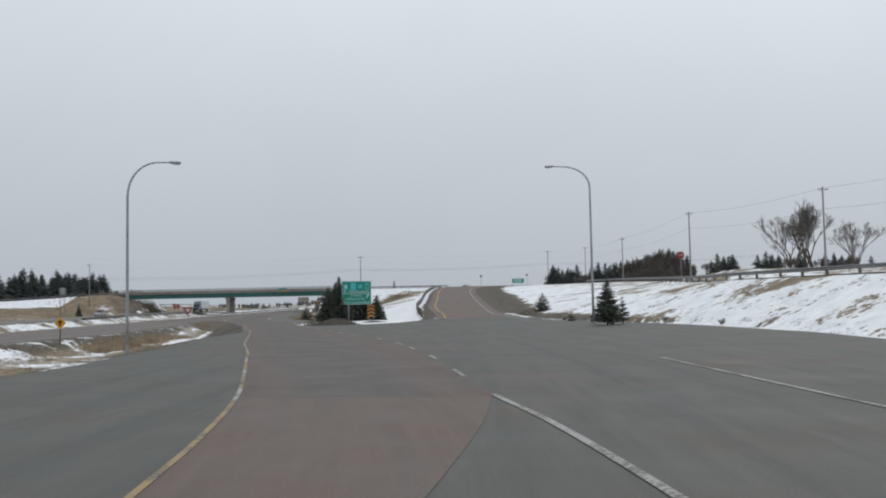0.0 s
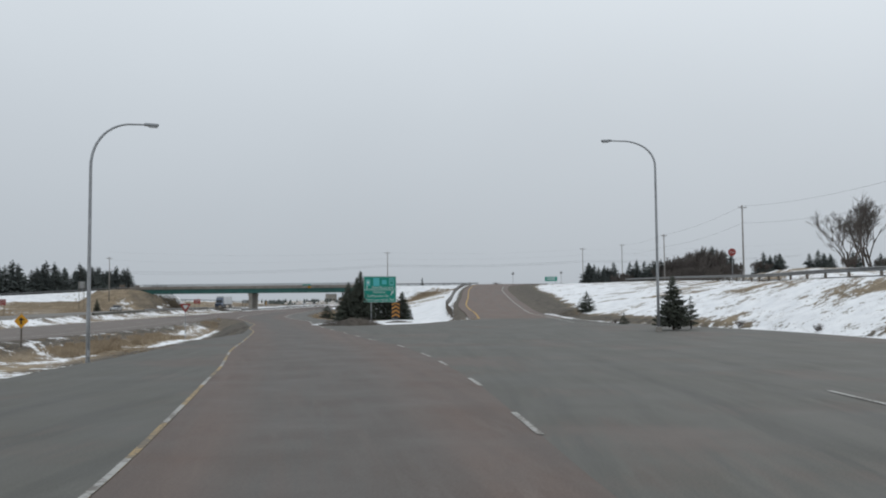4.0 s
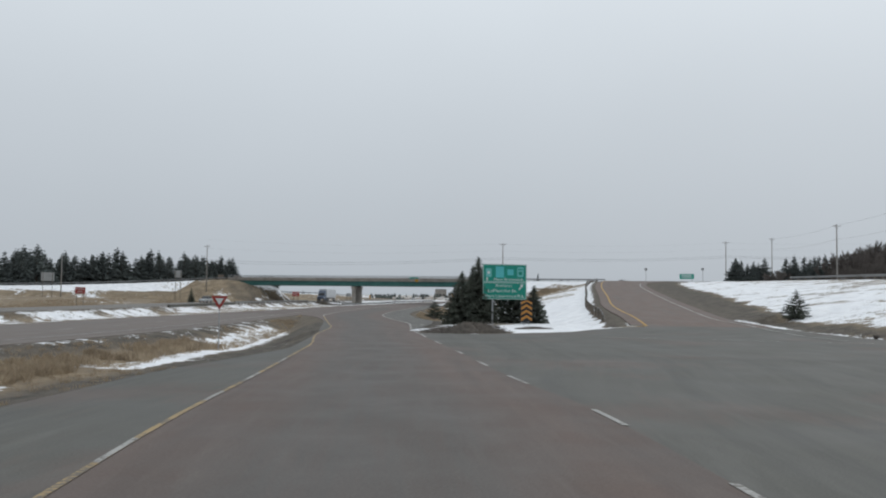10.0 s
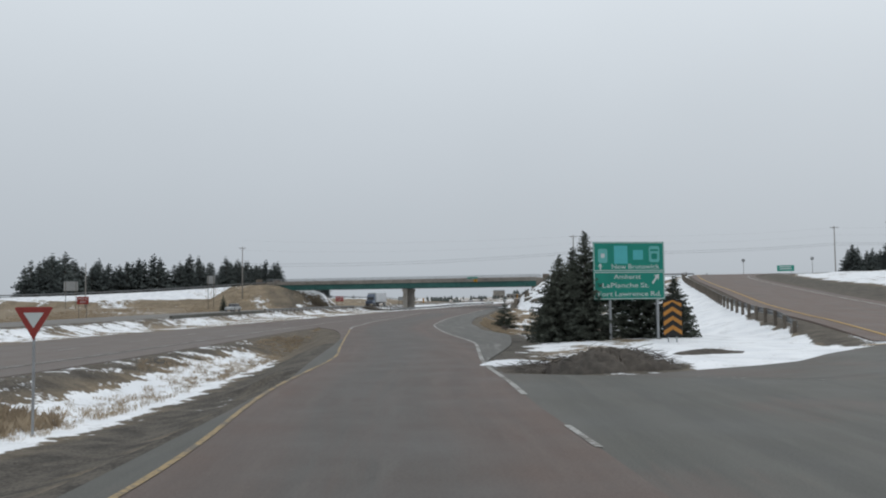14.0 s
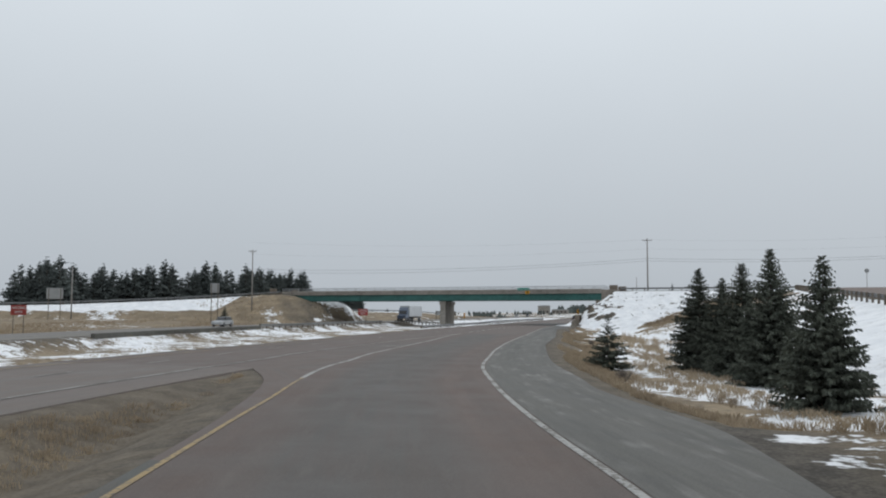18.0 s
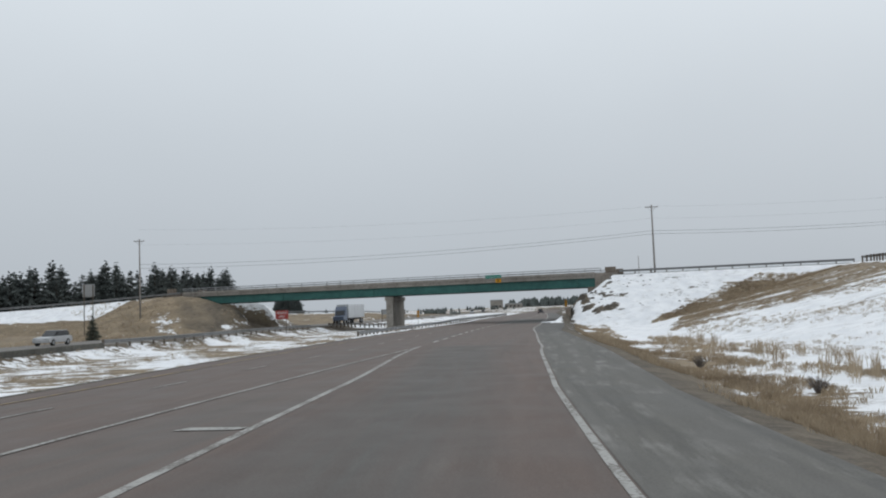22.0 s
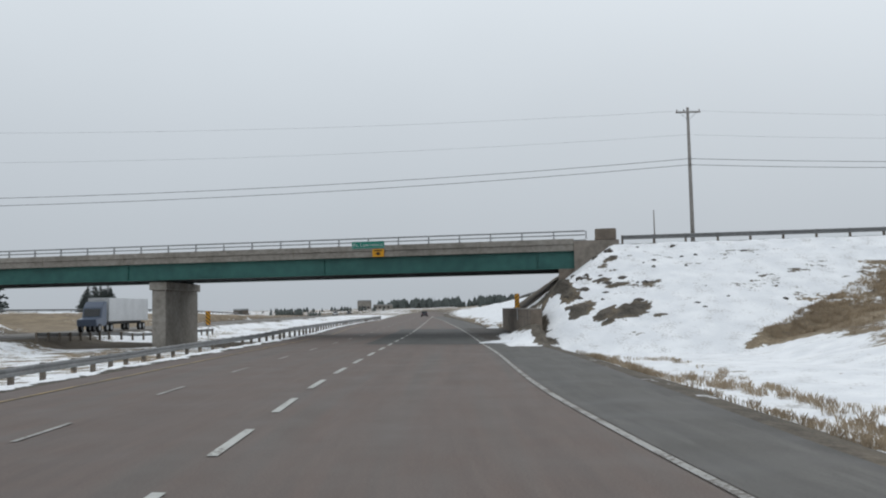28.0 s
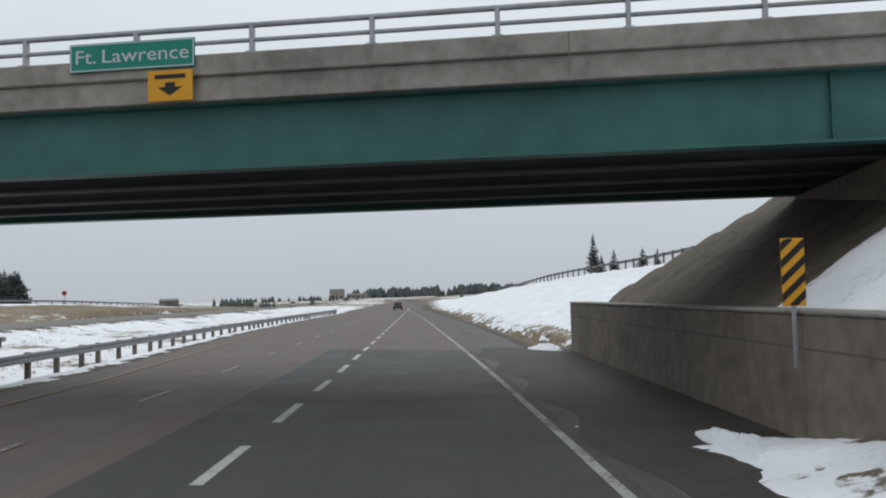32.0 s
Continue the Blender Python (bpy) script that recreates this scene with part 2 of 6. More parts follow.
M_CONC_B = material("brown_weathered_concrete", (0.29, 0.255, 0.22), 0.85, grain=2.5, stain=0.5, second=(0.17, 0.148, 0.125), bump=0.25, bump_scale=25)
M_CONC_D = material("dark_stained_concrete", (0.237, 0.195, 0.158), 0.85, grain=2.5, stain=0.5, second=(0.132, 0.110, 0.090), bump=0.25, bump_scale=25)
M_GREEN_STEEL = material("green_painted_steel", (0.042, 0.152, 0.134), 0.5, grain=1.2, stain=0.3, second=(0.027, 0.105, 0.095), bump=0.08, spec=0.4)
# steel under the deck: blue-grey, lightened to paint in the veil glare over darks
M_DARK_STEEL = material("veil_grey_girder_steel", (0.12, 0.128, 0.135), 0.75, grain=1.2, stain=0.3)
M_GALV = material("galvanised_steel", (0.42, 0.43, 0.44), 0.5, metal=0.55, grain=5, stain=0.8, second=(0.3, 0.31, 0.32), bump=0.05)
M_RAIL = material("weathered_guard_rail", (0.22, 0.225, 0.225), 0.55, metal=0.2, grain=4, stain=0.5, second=(0.15, 0.15, 0.15), bump=0.05)
M_POST = material("weathered_timber_post", (0.17, 0.145, 0.12), 0.9, grain=8, stain=1.5, random_tone=0.15)
M_POLE = material("grey_timber_pole", (0.33, 0.31, 0.29), 0.9, grain=8, stain=1.0)
M_SIGN_G = material("green_sign_sheeting", (0.012, 0.235, 0.175), 0.45, grain=2, stain=0.6, second=(0.011, 0.2, 0.15), bump=0)
M_SIGN_W = material("white_sign_sheeting", (0.56, 0.6, 0.59), 0.45, bump=0, spread=0.05)
M_SIGN_B = material("pale_blue_patch", (0.085, 0.43, 0.45), 0.5, bump=0, spread=0.06)
M_SIGN_PALE = material("pale_shield", (0.13, 0.42, 0.4), 0.5, bump=0, spread=0.06)
M_SIGN_Y = material("yellow_sign_sheeting", (0.72, 0.34, 0.02), 0.45, bump=0, spread=0.06)
M_SIGN_O = material("faded_orange_sheeting", (0.5, 0.22, 0.045), 0.5, bump=0, spread=0.1)
M_SIGN_K = material("black_sign_sheeting", (0.02, 0.02, 0.02), 0.5, bump=0)
M_SIGN_R = material("red_sign_sheeting", (0.3, 0.045, 0.038), 0.45, bump=0, spread=0.06)
M_SIGN_BACK = material("bare_aluminium", (0.4, 0.41, 0.41), 0.45, metal=0.5, bump=0)
M_WIRE = material("black_cable", (0.05, 0.05, 0.055), 0.6, bump=0)
M_BARK = material("dark_bark", (0.1, 0.082, 0.068), 0.95, grain=8, stain=1.5, bump=0.4)
M_TWIG = material("bare_twigs", (0.155, 0.135, 0.122), 0.95, grain=2, stain=0.3, bump=0, random_tone=0.12)
M_NEEDLE = material("spruce_needles", (0.115, 0.125, 0.098), 0.8, grain=5, stain=0.8, second=(0.058, 0.066, 0.052), bump=0, random_tone=0.15)
# needles for far trees: distance haze put into the colour, paler and bluer
M_NEEDLE_HAZED = material("hazed_spruce_needles", (0.12, 0.135, 0.125), 0.85, grain=2, stain=0.3, second=(0.075, 0.088, 0.085), bump=0, random_tone=0.2)
M_SNOW = material("settled_snow", (0.84, 0.85, 0.87), 0.7, grain=1.5, stain=0.3, second=(0.74, 0.755, 0.78), bump=0.3, bump_scale=6)
M_STRAW = material("dry_grass", (0.47, 0.378, 0.268), 0.95, grain=2.0, stain=0.25, second=(0.29, 0.227, 0.16), bump=0)
M_DIRT = material("dark_earth", (0.135, 0.115, 0.097), 0.95, grain=4, stain=0.8, second=(0.068, 0.06, 0.052), bump=0.5, bump_scale=12)
M_GLASS = material("dark_car_glass", (0.02, 0.022, 0.025), 0.1, bump=0, spec=0.6)
M_TYRE = material("tyre_rubber", (0.025, 0.025, 0.025), 0.85, bump=0)
M_CAR_DARK = material("dark_car_paint", (0.05, 0.055, 0.065), 0.3, bump=0, spec=0.5)
M_CAR_WHITE = material("dirty_white_paint", (0.55, 0.56, 0.57), 0.4, bump=0, spec=0.5)
M_CAR_BLUE = material("dark_blue_cab_paint", (0.11, 0.14, 0.2), 0.35, bump=0, spec=0.5)
M_LAMPGLASS = material("lamp_lens", (0.5, 0.52, 0.53), 0.3, bump=0, spec=0.5)
M_RED_LENS = material("red_lens", (0.35, 0.02, 0.02), 0.3, bump=0, spec=0.5)


def ground_material():
    """Snow over straw-coloured grass and gravel; where each lies is told by the sheet's own cover values."""
    m = bpy.data.materials.new("snowy_verge_ground")
    m.use_nodes = True
    n, l = m.node_tree.nodes, m.node_tree.links
    b = n["Principled BSDF"]
    b.inputs["Roughness"].default_value = 0.85
    b.inputs["Specular IOR Level"].default_value = 0.2
    co = n.new("ShaderNodeNewGeometry")
    att = n.new("ShaderNodeAttribute")
    att.attribute_name = "cover"
    sep = n.new("ShaderNodeSeparateColor")
    l.new(att.outputs["Color"], sep.inputs[0])

    def tex(scale, detail=5, stretch=None):
        t = n.new("ShaderNodeTexNoise")
        t.inputs["Scale"].default_value, t.inputs["Detail"].default_value = scale, detail
        if stretch:
            mp = n.new("ShaderNodeMapping")
            mp.inputs["Scale"].default_value = stretch
            l.new(co.outputs["Position"], mp.inputs[0])
            l.new(mp.outputs[0], t.inputs["Vector"])
        else:
            l.new(co.outputs["Position"], t.inputs["Vector"])
        return t.outputs[0]

    def mathn(op, a, b2):
        k = n.new("ShaderNodeMath")
        k.operation = op
        for i, v in enumerate((a, b2)):
            if isinstance(v, (int, float)):
                k.inputs[i].default_value = v
            else:
                l.new(v, k.inputs[i])
        return k.outputs[0]

    def blend(fac, a, c):
        k = n.new("ShaderNodeMix")
        k.data_type = "RGBA"
        l.new(fac, k.inputs[0])
        for i, v in ((6, a), (7, c)):
            if isinstance(v, tuple):
                k.inputs[i].default_value = (*v, 1)
            else:
                l.new(v, k.inputs[i])
        return k.outputs[2]

    def step(v, lo, hi):
        k = n.new("ShaderNodeMapRange")
        k.interpolation_type = "SMOOTHSTEP"
        k.inputs["From Min"].default_value, k.inputs["From Max"].default_value = lo, hi
        l.new(v, k.inputs[0])
        return k.outputs[0]

    grass = blend(step(mathn("ADD", tex(0.35), tex(5.0)), 0.75, 1.3), (0.195, 0.15, 0.1), (0.35, 0.275, 0.185))
    grass = blend(step(tex(1.4), 0.5, 0.75), grass, (0.15, 0.119, 0.086))
    gravel = blend(step(mathn("ADD", tex(1.2), tex(14.0)), 0.75, 1.25), (0.047, 0.041, 0.034), (0.128, 0.111, 0.091))
    earth = blend(sep.outputs["Green"], grass, gravel)
    snow = blend(step(tex(0.6), 0.3, 0.7), (0.78, 0.79, 0.81), (0.9, 0.905, 0.915))
    snow = blend(step(mathn("ADD", tex(7.0), tex(0.9)), 1.02, 1.4), snow, (0.55, 0.54, 0.53))
    # streaky edges: snow lies in drifts between the tufts
    drift = mathn("ADD", mathn("MULTIPLY", tex(0.28, 4), 0.42), mathn("ADD", mathn("MULTIPLY", tex(1.6, 5, (0.6, 1.0, 2.2)), 0.36), mathn("MULTIPLY", tex(5.0, 4), 0.22)))
    need = mathn("SUBTRACT", 1.0, sep.outputs["Red"])
    need = mathn("ADD", mathn("MULTIPLY", need, 0.56), 0.22)
    amount = step(mathn("SUBTRACT", drift, need), -0.02, 0.025)
    colour = blend(amount, earth, snow)
    l.new(colour, b.inputs["Base Color"])
    bp = n.new("ShaderNodeBump")
    bp.inputs["Strength"].default_value, bp.inputs["Distance"].default_value = 0.5, 0.08
    l.new(mathn("ADD", tex(3.0), mathn("MULTIPLY", amount, 0.8)), bp.inputs["Height"])
    l.new(bp.outputs[0], b.inputs["Normal"])
    return m


M_GROUND = ground_material()


# ---- building helpers ----
def mesh_from(name, verts, faces, mat, smooth=False):
    me = bpy.data.meshes.new(name)
    me.from_pydata([tuple(v) for v in verts], [], faces)
    me.materials.append(mat)
    if smooth:
        me.polygons.foreach_set("use_smooth", [True] * len(me.polygons))
    me.update()
    return me


def part(name, data, mat=None, parent=None, label=""):
    """Links a mesh, or a bmesh with its material, as one object under a thing or a part."""
    if isinstance(data, bmesh.types.BMesh):
        me = bpy.data.meshes.new(name)
        data.to_mesh(me)
        data.free()
        me.materials.append(mat)
        data = me
    ob = new(name, data)
    if parent is not None:
        ob.parent = parent
    if label:
        ob["label"] = label
    return ob


def thing(name, m, label, category, group="", kind=""):
    ob = new(name)
    ob.matrix_basis = m
    return tagged(ob, label, category, group, kind)


def box(bm, x0, y0, z0, x1, y1, z1, bevel=0.0, m=None):
    made = bmesh.ops.create_cube(bm, size=1.0)["verts"]
    for v in made:
        v.co = Vector(((x0 + x1) / 2 + v.co.x * (x1 - x0), (y0 + y1) / 2 + v.co.y * (y1 - y0), (z0 + z1) / 2 + v.co.z * (z1 - z0)))
    if bevel:
        edges = list({e for v in made for e in v.link_edges})
        made = list({v for f in bmesh.ops.bevel(bm, geom=edges, offset=bevel, segments=1, affect="EDGES")["faces"] for v in f.verts} | {v for v in made if v.is_valid})
    if m is not None:
        bmesh.ops.transform(bm, matrix=m, verts=made)
    return bm


def boxm(*a, **k):
    return box(bmesh.new(), *a, **k)


def tube(points, radii, sides=8, bm=None, cap=True):
    """A round tapered bar along points."""
    bm = bm or bmesh.new()
    pts = [Vector(p) for p in points]
    if not hasattr(radii, "__len__"):
        radii = [radii] * len(pts)
    rings = []
    side = None
    for i, p in enumerate(pts):
        d = (pts[min(i + 1, len(pts) - 1)] - pts[max(i - 1, 0)]).normalized()
        if side is None or abs(side.dot(d)) > 0.95:
            side = d.orthogonal().normalized()
        side = (side - d * side.dot(d)).normalized()
        up = d.cross(side)
        rings.append([bm.verts.new(p + radii[i] * (math.cos(2 * math.pi * k / sides) * side + math.sin(2 * math.pi * k / sides) * up)) for k in range(sides)])
    for a, b in zip(rings, rings[1:]):
        for k in range(sides):
            f = bm.faces.new((a[k], a[(k + 1) % sides], b[(k + 1) % sides], b[k]))
            f.smooth = True
    if cap:
        bm.faces.new(rings[0][::-1])
        bm.faces.new(rings[-1])
    return bm


def prism(bm, outline, y0, y1):
    """An outline in x, z pushed from y0 to y1."""
    a = [bm.verts.new((x, y0, z)) for x, z in outline]
    b = [bm.verts.new((x, y1, z)) for x, z in outline]
    n = len(outline)
    bm.faces.new(a)
    bm.faces.new(b[::-1])
    for i in range(n):
        bm.faces.new((a[i], b[i], b[(i + 1) % n], a[(i + 1) % n]))
    bmesh.ops.recalc_face_normals(bm, faces=bm.faces)
    return bm


def text_mesh(words, size, mat, width=None):
    """Flat lettering in x, z, facing -y, its middle at the origin, as a mesh."""
    cu = bpy.data.curves.new("lettering", "FONT")
    cu.body, cu.size, cu.align_x, cu.align_y, cu.extrude = words, size, "CENTER", "CENTER", 0.004
    cu.resolution_u = 3
    tmp = new("lettering_source", cu)
    bpy.context.view_layer.update()
    me = bpy.data.meshes.new_from_object(tmp.evaluated_get(bpy.context.evaluated_depsgraph_get()))
    bpy.data.objects.remove(tmp)
    bpy.data.curves.remove(cu)
    me.transform(pose(0, 0, 0, 90))
    if width:
        xs = [v.co.x for v in me.vertices]
        me.transform(Matrix.Diagonal((width / (max(xs) - min(xs)), 1, 1, 1)))
    me.materials.clear()
    me.materials.append(mat)
    return me


def smooth_line(pts, step):
    """Catmull-Rom through points of any dimension, resampled about every step metres."""
    p = np.array(pts, float)
    p = np.vstack([2 * p[0] - p[1], p, 2 * p[-1] - p[-2]])
    out = []
    for i in range(1, len(p) - 2):
        n = max(1, int(np.ceil(np.linalg.norm(p[i + 1][:2] - p[i][:2]) / step)))
        for k in range(n):
            t = k / n
            out.append(0.5 * (2 * p[i] + (p[i + 1] - p[i - 1]) * t + (2 * p[i - 1] - 5 * p[i] + 4 * p[i + 1] - p[i + 2]) * t**2 + (3 * p[i] - p[i - 1] - 3 * p[i + 1] + p[i + 2]) * t**3))
    out.append(p[-2])
    return np.array(out)


def line_x(pts):
    """x as a smooth function of y from (y, x) pairs."""
    s = smooth_line([(y, x) for y, x in pts], 2.0)
    return lambda y: np.interp(y, s[:, 0], s[:, 1])


# ---- the plan: every line that runs along the roads, as x over y ----
FAR = [(229, -60.0), (300, -72.3), (400, -89.8), (600, -124.8), (1100, -212)]


def moved(pts, dx):
    return [(y, x + dx) for y, x in pts]


pav_left = line_x([(-150, 20), (-110, 16.6), (-82, 14), (-75, 13.2), (-69.5, 12.1), (-63, 11.1), (-55.4, 9.5), (-50, 8.2), (-47, 7.7), (-43.6, 7.35), (-41.3, 7.1), (-38.3, 6.75), (-36.2, 6.35), (-33, 5.3), (-28, 3.6), (-23.8, 2.1), (-20.6, 1.0), (-13, -2.2), (1.1, -8.0), (10, -12.2), (18, -16.6), (24, -21.2)])
yellow_x = line_x([(-150, 37), (-120, 31.6), (-100.6, 27.7), (-95.9, 26.7), (-89.3, 25.0), (-81.6, 22.5), (-73.3, 19.7), (-68.5, 18.1), (-58.4, 14.4), (-50, 11.7), (-43, 9.4), (-37, 7.4), (-32.4, 5.8), (-23.5, 2.1), (-12.2, -1.7), (-5, -4.9), (7.4, -10.5), (12.4, -12.7), (18.3, -15.4), (25.3, -18.3), (31.5, -20.2), (38, -22.4), (54, -26.6), (62.9, -28.9), (78, -33.2), (87.8, -35.6)])
white_x = line_x([(-150, 44), (-110, 36.3), (-95.7, 33.4), (-89, 31.6), (-82.3, 30.1), (-74, 28.2), (-66, 26.0), (-61.4, 24.6), (-53, 21.6), (-47, 18.8), (-36, 14.3), (-30, 11.8), (-25.1, 9.7), (-20, 7.7), (-13.8, 5.15), (-5.4, 2.35), (-0.6, 0.75), (3.6, -1.1), (9, -3.75), (15, -6.5), (20.4, -8.8), (29, -12.2), (38.9, -15.2), (45, -17), (57, -20.2), (62, -21.4), (78, -25.2), (84.5, -26.55), (92, -28.4), (101.7, -30.65), (111, -32.8), (120.2, -35.05), (130, -37.2), (147, -40.2), (157.4, -42.2), (186, -47.6), (220, -54.4), (260, -62.6), (300, -71.2), (330, -77.4), (400, -89.6), (600, -124.6), (1100, -211.8)])
pav_right = line_x([(-17.5, 6.9), (-15.5, 6.1), (-12.6, 4.9), (-6, 3.7), (0, 2.5), (10, -0.3), (14.4, -2.5), (19, -4.8), (23.2, -6.3), (35, -10.6), (55.5, -16.5), (60.6, -17.7), (79.6, -22), (88, -24.2), (111, -30.0), (117, -31.6), (129.7, -33.8), (149.3, -37.4), (166, -41.3), (180, -44), (196, -46.7), (229, -53), (300, -68), (330, -74.5), (400, -86.5), (600, -121.5), (1100, -208.5)])
foot_x = line_x([(-150, 53), (-63.5, 50.6), (-49, 49.0), (-34, 45.6), (-21, 40.4), (-10, 34.9), (-2, 31.0), (6, 28.6), (12, 27.2)])
hw_right = line_x([(-150, 5), (-60, -6), (-40, -8.1), (-25, -10.4), (-14, -12.9), (0, -16.7), (11, -19.9), (20, -22.3), (31, -25), (36, -26.5), (44, -28.2), (57, -30.6), (71, -33), (86, -35.3), (91, -36.3), (96, -37.3), (120.7, -42.2), (135.5, -44.9), (169, -50), (178, -51.4), (190.4, -53.4), *FAR])
hw_left = line_x([(-150, -8), (-60, -18.5), (-25, -23), (0, -28.3), (26, -33), (39.4, -35.8), (52, -38), (68, -41.5), (76, -43.3), (86, -45.4), (108.4, -49.7), (122, -52.3), (139.5, -55), (160, -58), (181, -61), (190, -62.8), *moved(FAR, -11)])
FAR_NEAR = [(-150, -30), (-60, -36), (0, -44), (30, -51), (60, -61), (100, -73), (140, -80.5), (157, -83.8), (176, -87), (200, -91.3), *moved(FAR, -36)]
far_near = line_x(FAR_NEAR)
far_far = line_x(moved(FAR_NEAR, -12))
FAR_Z = 0.3
ramp_l = line_x([(-14, 22.3), (-1.5, 20.8), (11, 18.9), (17, 17.7), (31.6, 15.4), (54.5, 13.0), (100, 8.0), (140, 4.8), (158, 4.6), (172, 3.0)])
ramp_r = line_x([(-16, 33.6), (-10, 31.4), (1.6, 28.5), (9, 26.0), (30, 23.2), (52, 20.6), (100, 15.6), (130, 14.6), (153, 17.8), (164, 21), (172, 26)])
RAMP_Z = [(-20, 0.0), (-10, 0.01), (-1, 0.25), (11, 0.8), (54, 2.65), (101, 4.75), (140, 6.4), (158, 7.0), (172, 7.18), (190, 7.18)]


def ramp_z(y):
    s = np.array(RAMP_Z)
    return np.interp(y, s[:, 0], s[:, 1])


BR_Y0, BR_Y1, DECK_Z = 175.2, 185.9, 7.15  # the bridge's two faces and its road
APPROACH_R = [(-33, 180.6, 7.15), (-10, 181, 7.2), (8, 180.6, 7.2), (26, 172, 7.1), (42, 148, 6.9), (52, 110, 6.5), (56.5, 60, 5.6), (57.5, 0, 4.3), (58.6, -20, 4.1), (63.2, -42, 3.95), (66.5, -65, 3.8), (75, -150, 3.4)]
APPROACH_L = [(-116, 180.6, 7.15), (-130, 179, 6.5), (-150, 171, 5.4), (-180, 160, 4.4), (-240, 138, 3.6), (-380, 85, 3.0)]
EAST_ROAD = [(20, 180, 7.2), (50, 190, 7.6), (90, 200, 8.5), (180, 215, 9.0)]


# a slip road on a low ridge runs down to the opposite carriageway beyond the bridge
RIDGE = [(-330, 190, 4.2), (-250, 215, 3.8), (-190, 245, 3.6), (-150, 278, 3.2), (-137, 300, 2.75), (-141, 335, 2.1), (-148, 370, 1.5), (-154, 410, 0.8)]

# bare earth and rock on the slope beside the abutment: middle, half length, half width, turn
OUTCROPS = [(-38.5, 167.9, 3.9, 1.1, -64), (-39.2, 165.2, 1.6, 0.75, -60), (-37.9, 166.6, 1.6, 0.9, -50), (-36.9, 162.8, 2.0, 1.05, 52), (-34.8, 162.4, 1.4, 0.48, 55), (-33.0, 162.6, 1.9, 0.95, 42), (-34.6, 161.1, 0.7, 0.22, 50), (-31.3, 162.0, 0.5, 0.24, 0), (-36.1, 168.0, 0.6, 0.28, 5), (-34.9, 167.6, 0.5, 0.25, 0), (-33.8, 166.8, 0.75, 0.24, 12), (-31.4, 166.9, 0.55, 0.25, 0), (-34.0, 171.0, 0.6, 0.3, 20), (-38.0, 168.6, 2.2, 1.0, -75)]


def wall_x(y):
    return -45.0 - 0.16 * (y - 196.0)


def nearest(px, py, line):
    """Distance to a polyline and the line's height at the nearest place."""
    d = np.full(px.shape, 1e9)
    z = np.zeros(px.shape)
    for x, y, h in line:
        e = np.hypot(px - x, py - y)
        hit = e < d
        d[hit], z[hit] = e[hit], h
    return d, z


def rise(v, a, b):
    t = np.clip((v - a) / (b - a), 0, 1)
    return t * t * (3 - 2 * t)


LINE_R, LINE_L, LINE_E, LINE_W = (smooth_line(p, 2.5) for p in (APPROACH_R, APPROACH_L, EAST_ROAD, RIDGE))


def lumps(x, y, size, seed):
    """Cheap rolling unevenness between -1 and 1."""
    s = seed * 1.7
    return (np.sin(x / size + s) * np.cos(y / size * 1.13 - s) + 0.6 * np.sin(x / size * 2.3 - 2 * s + y / size * 1.9) + 0.4 * np.cos(y / size * 4.1 + s + x / size * 3.2)) / 2


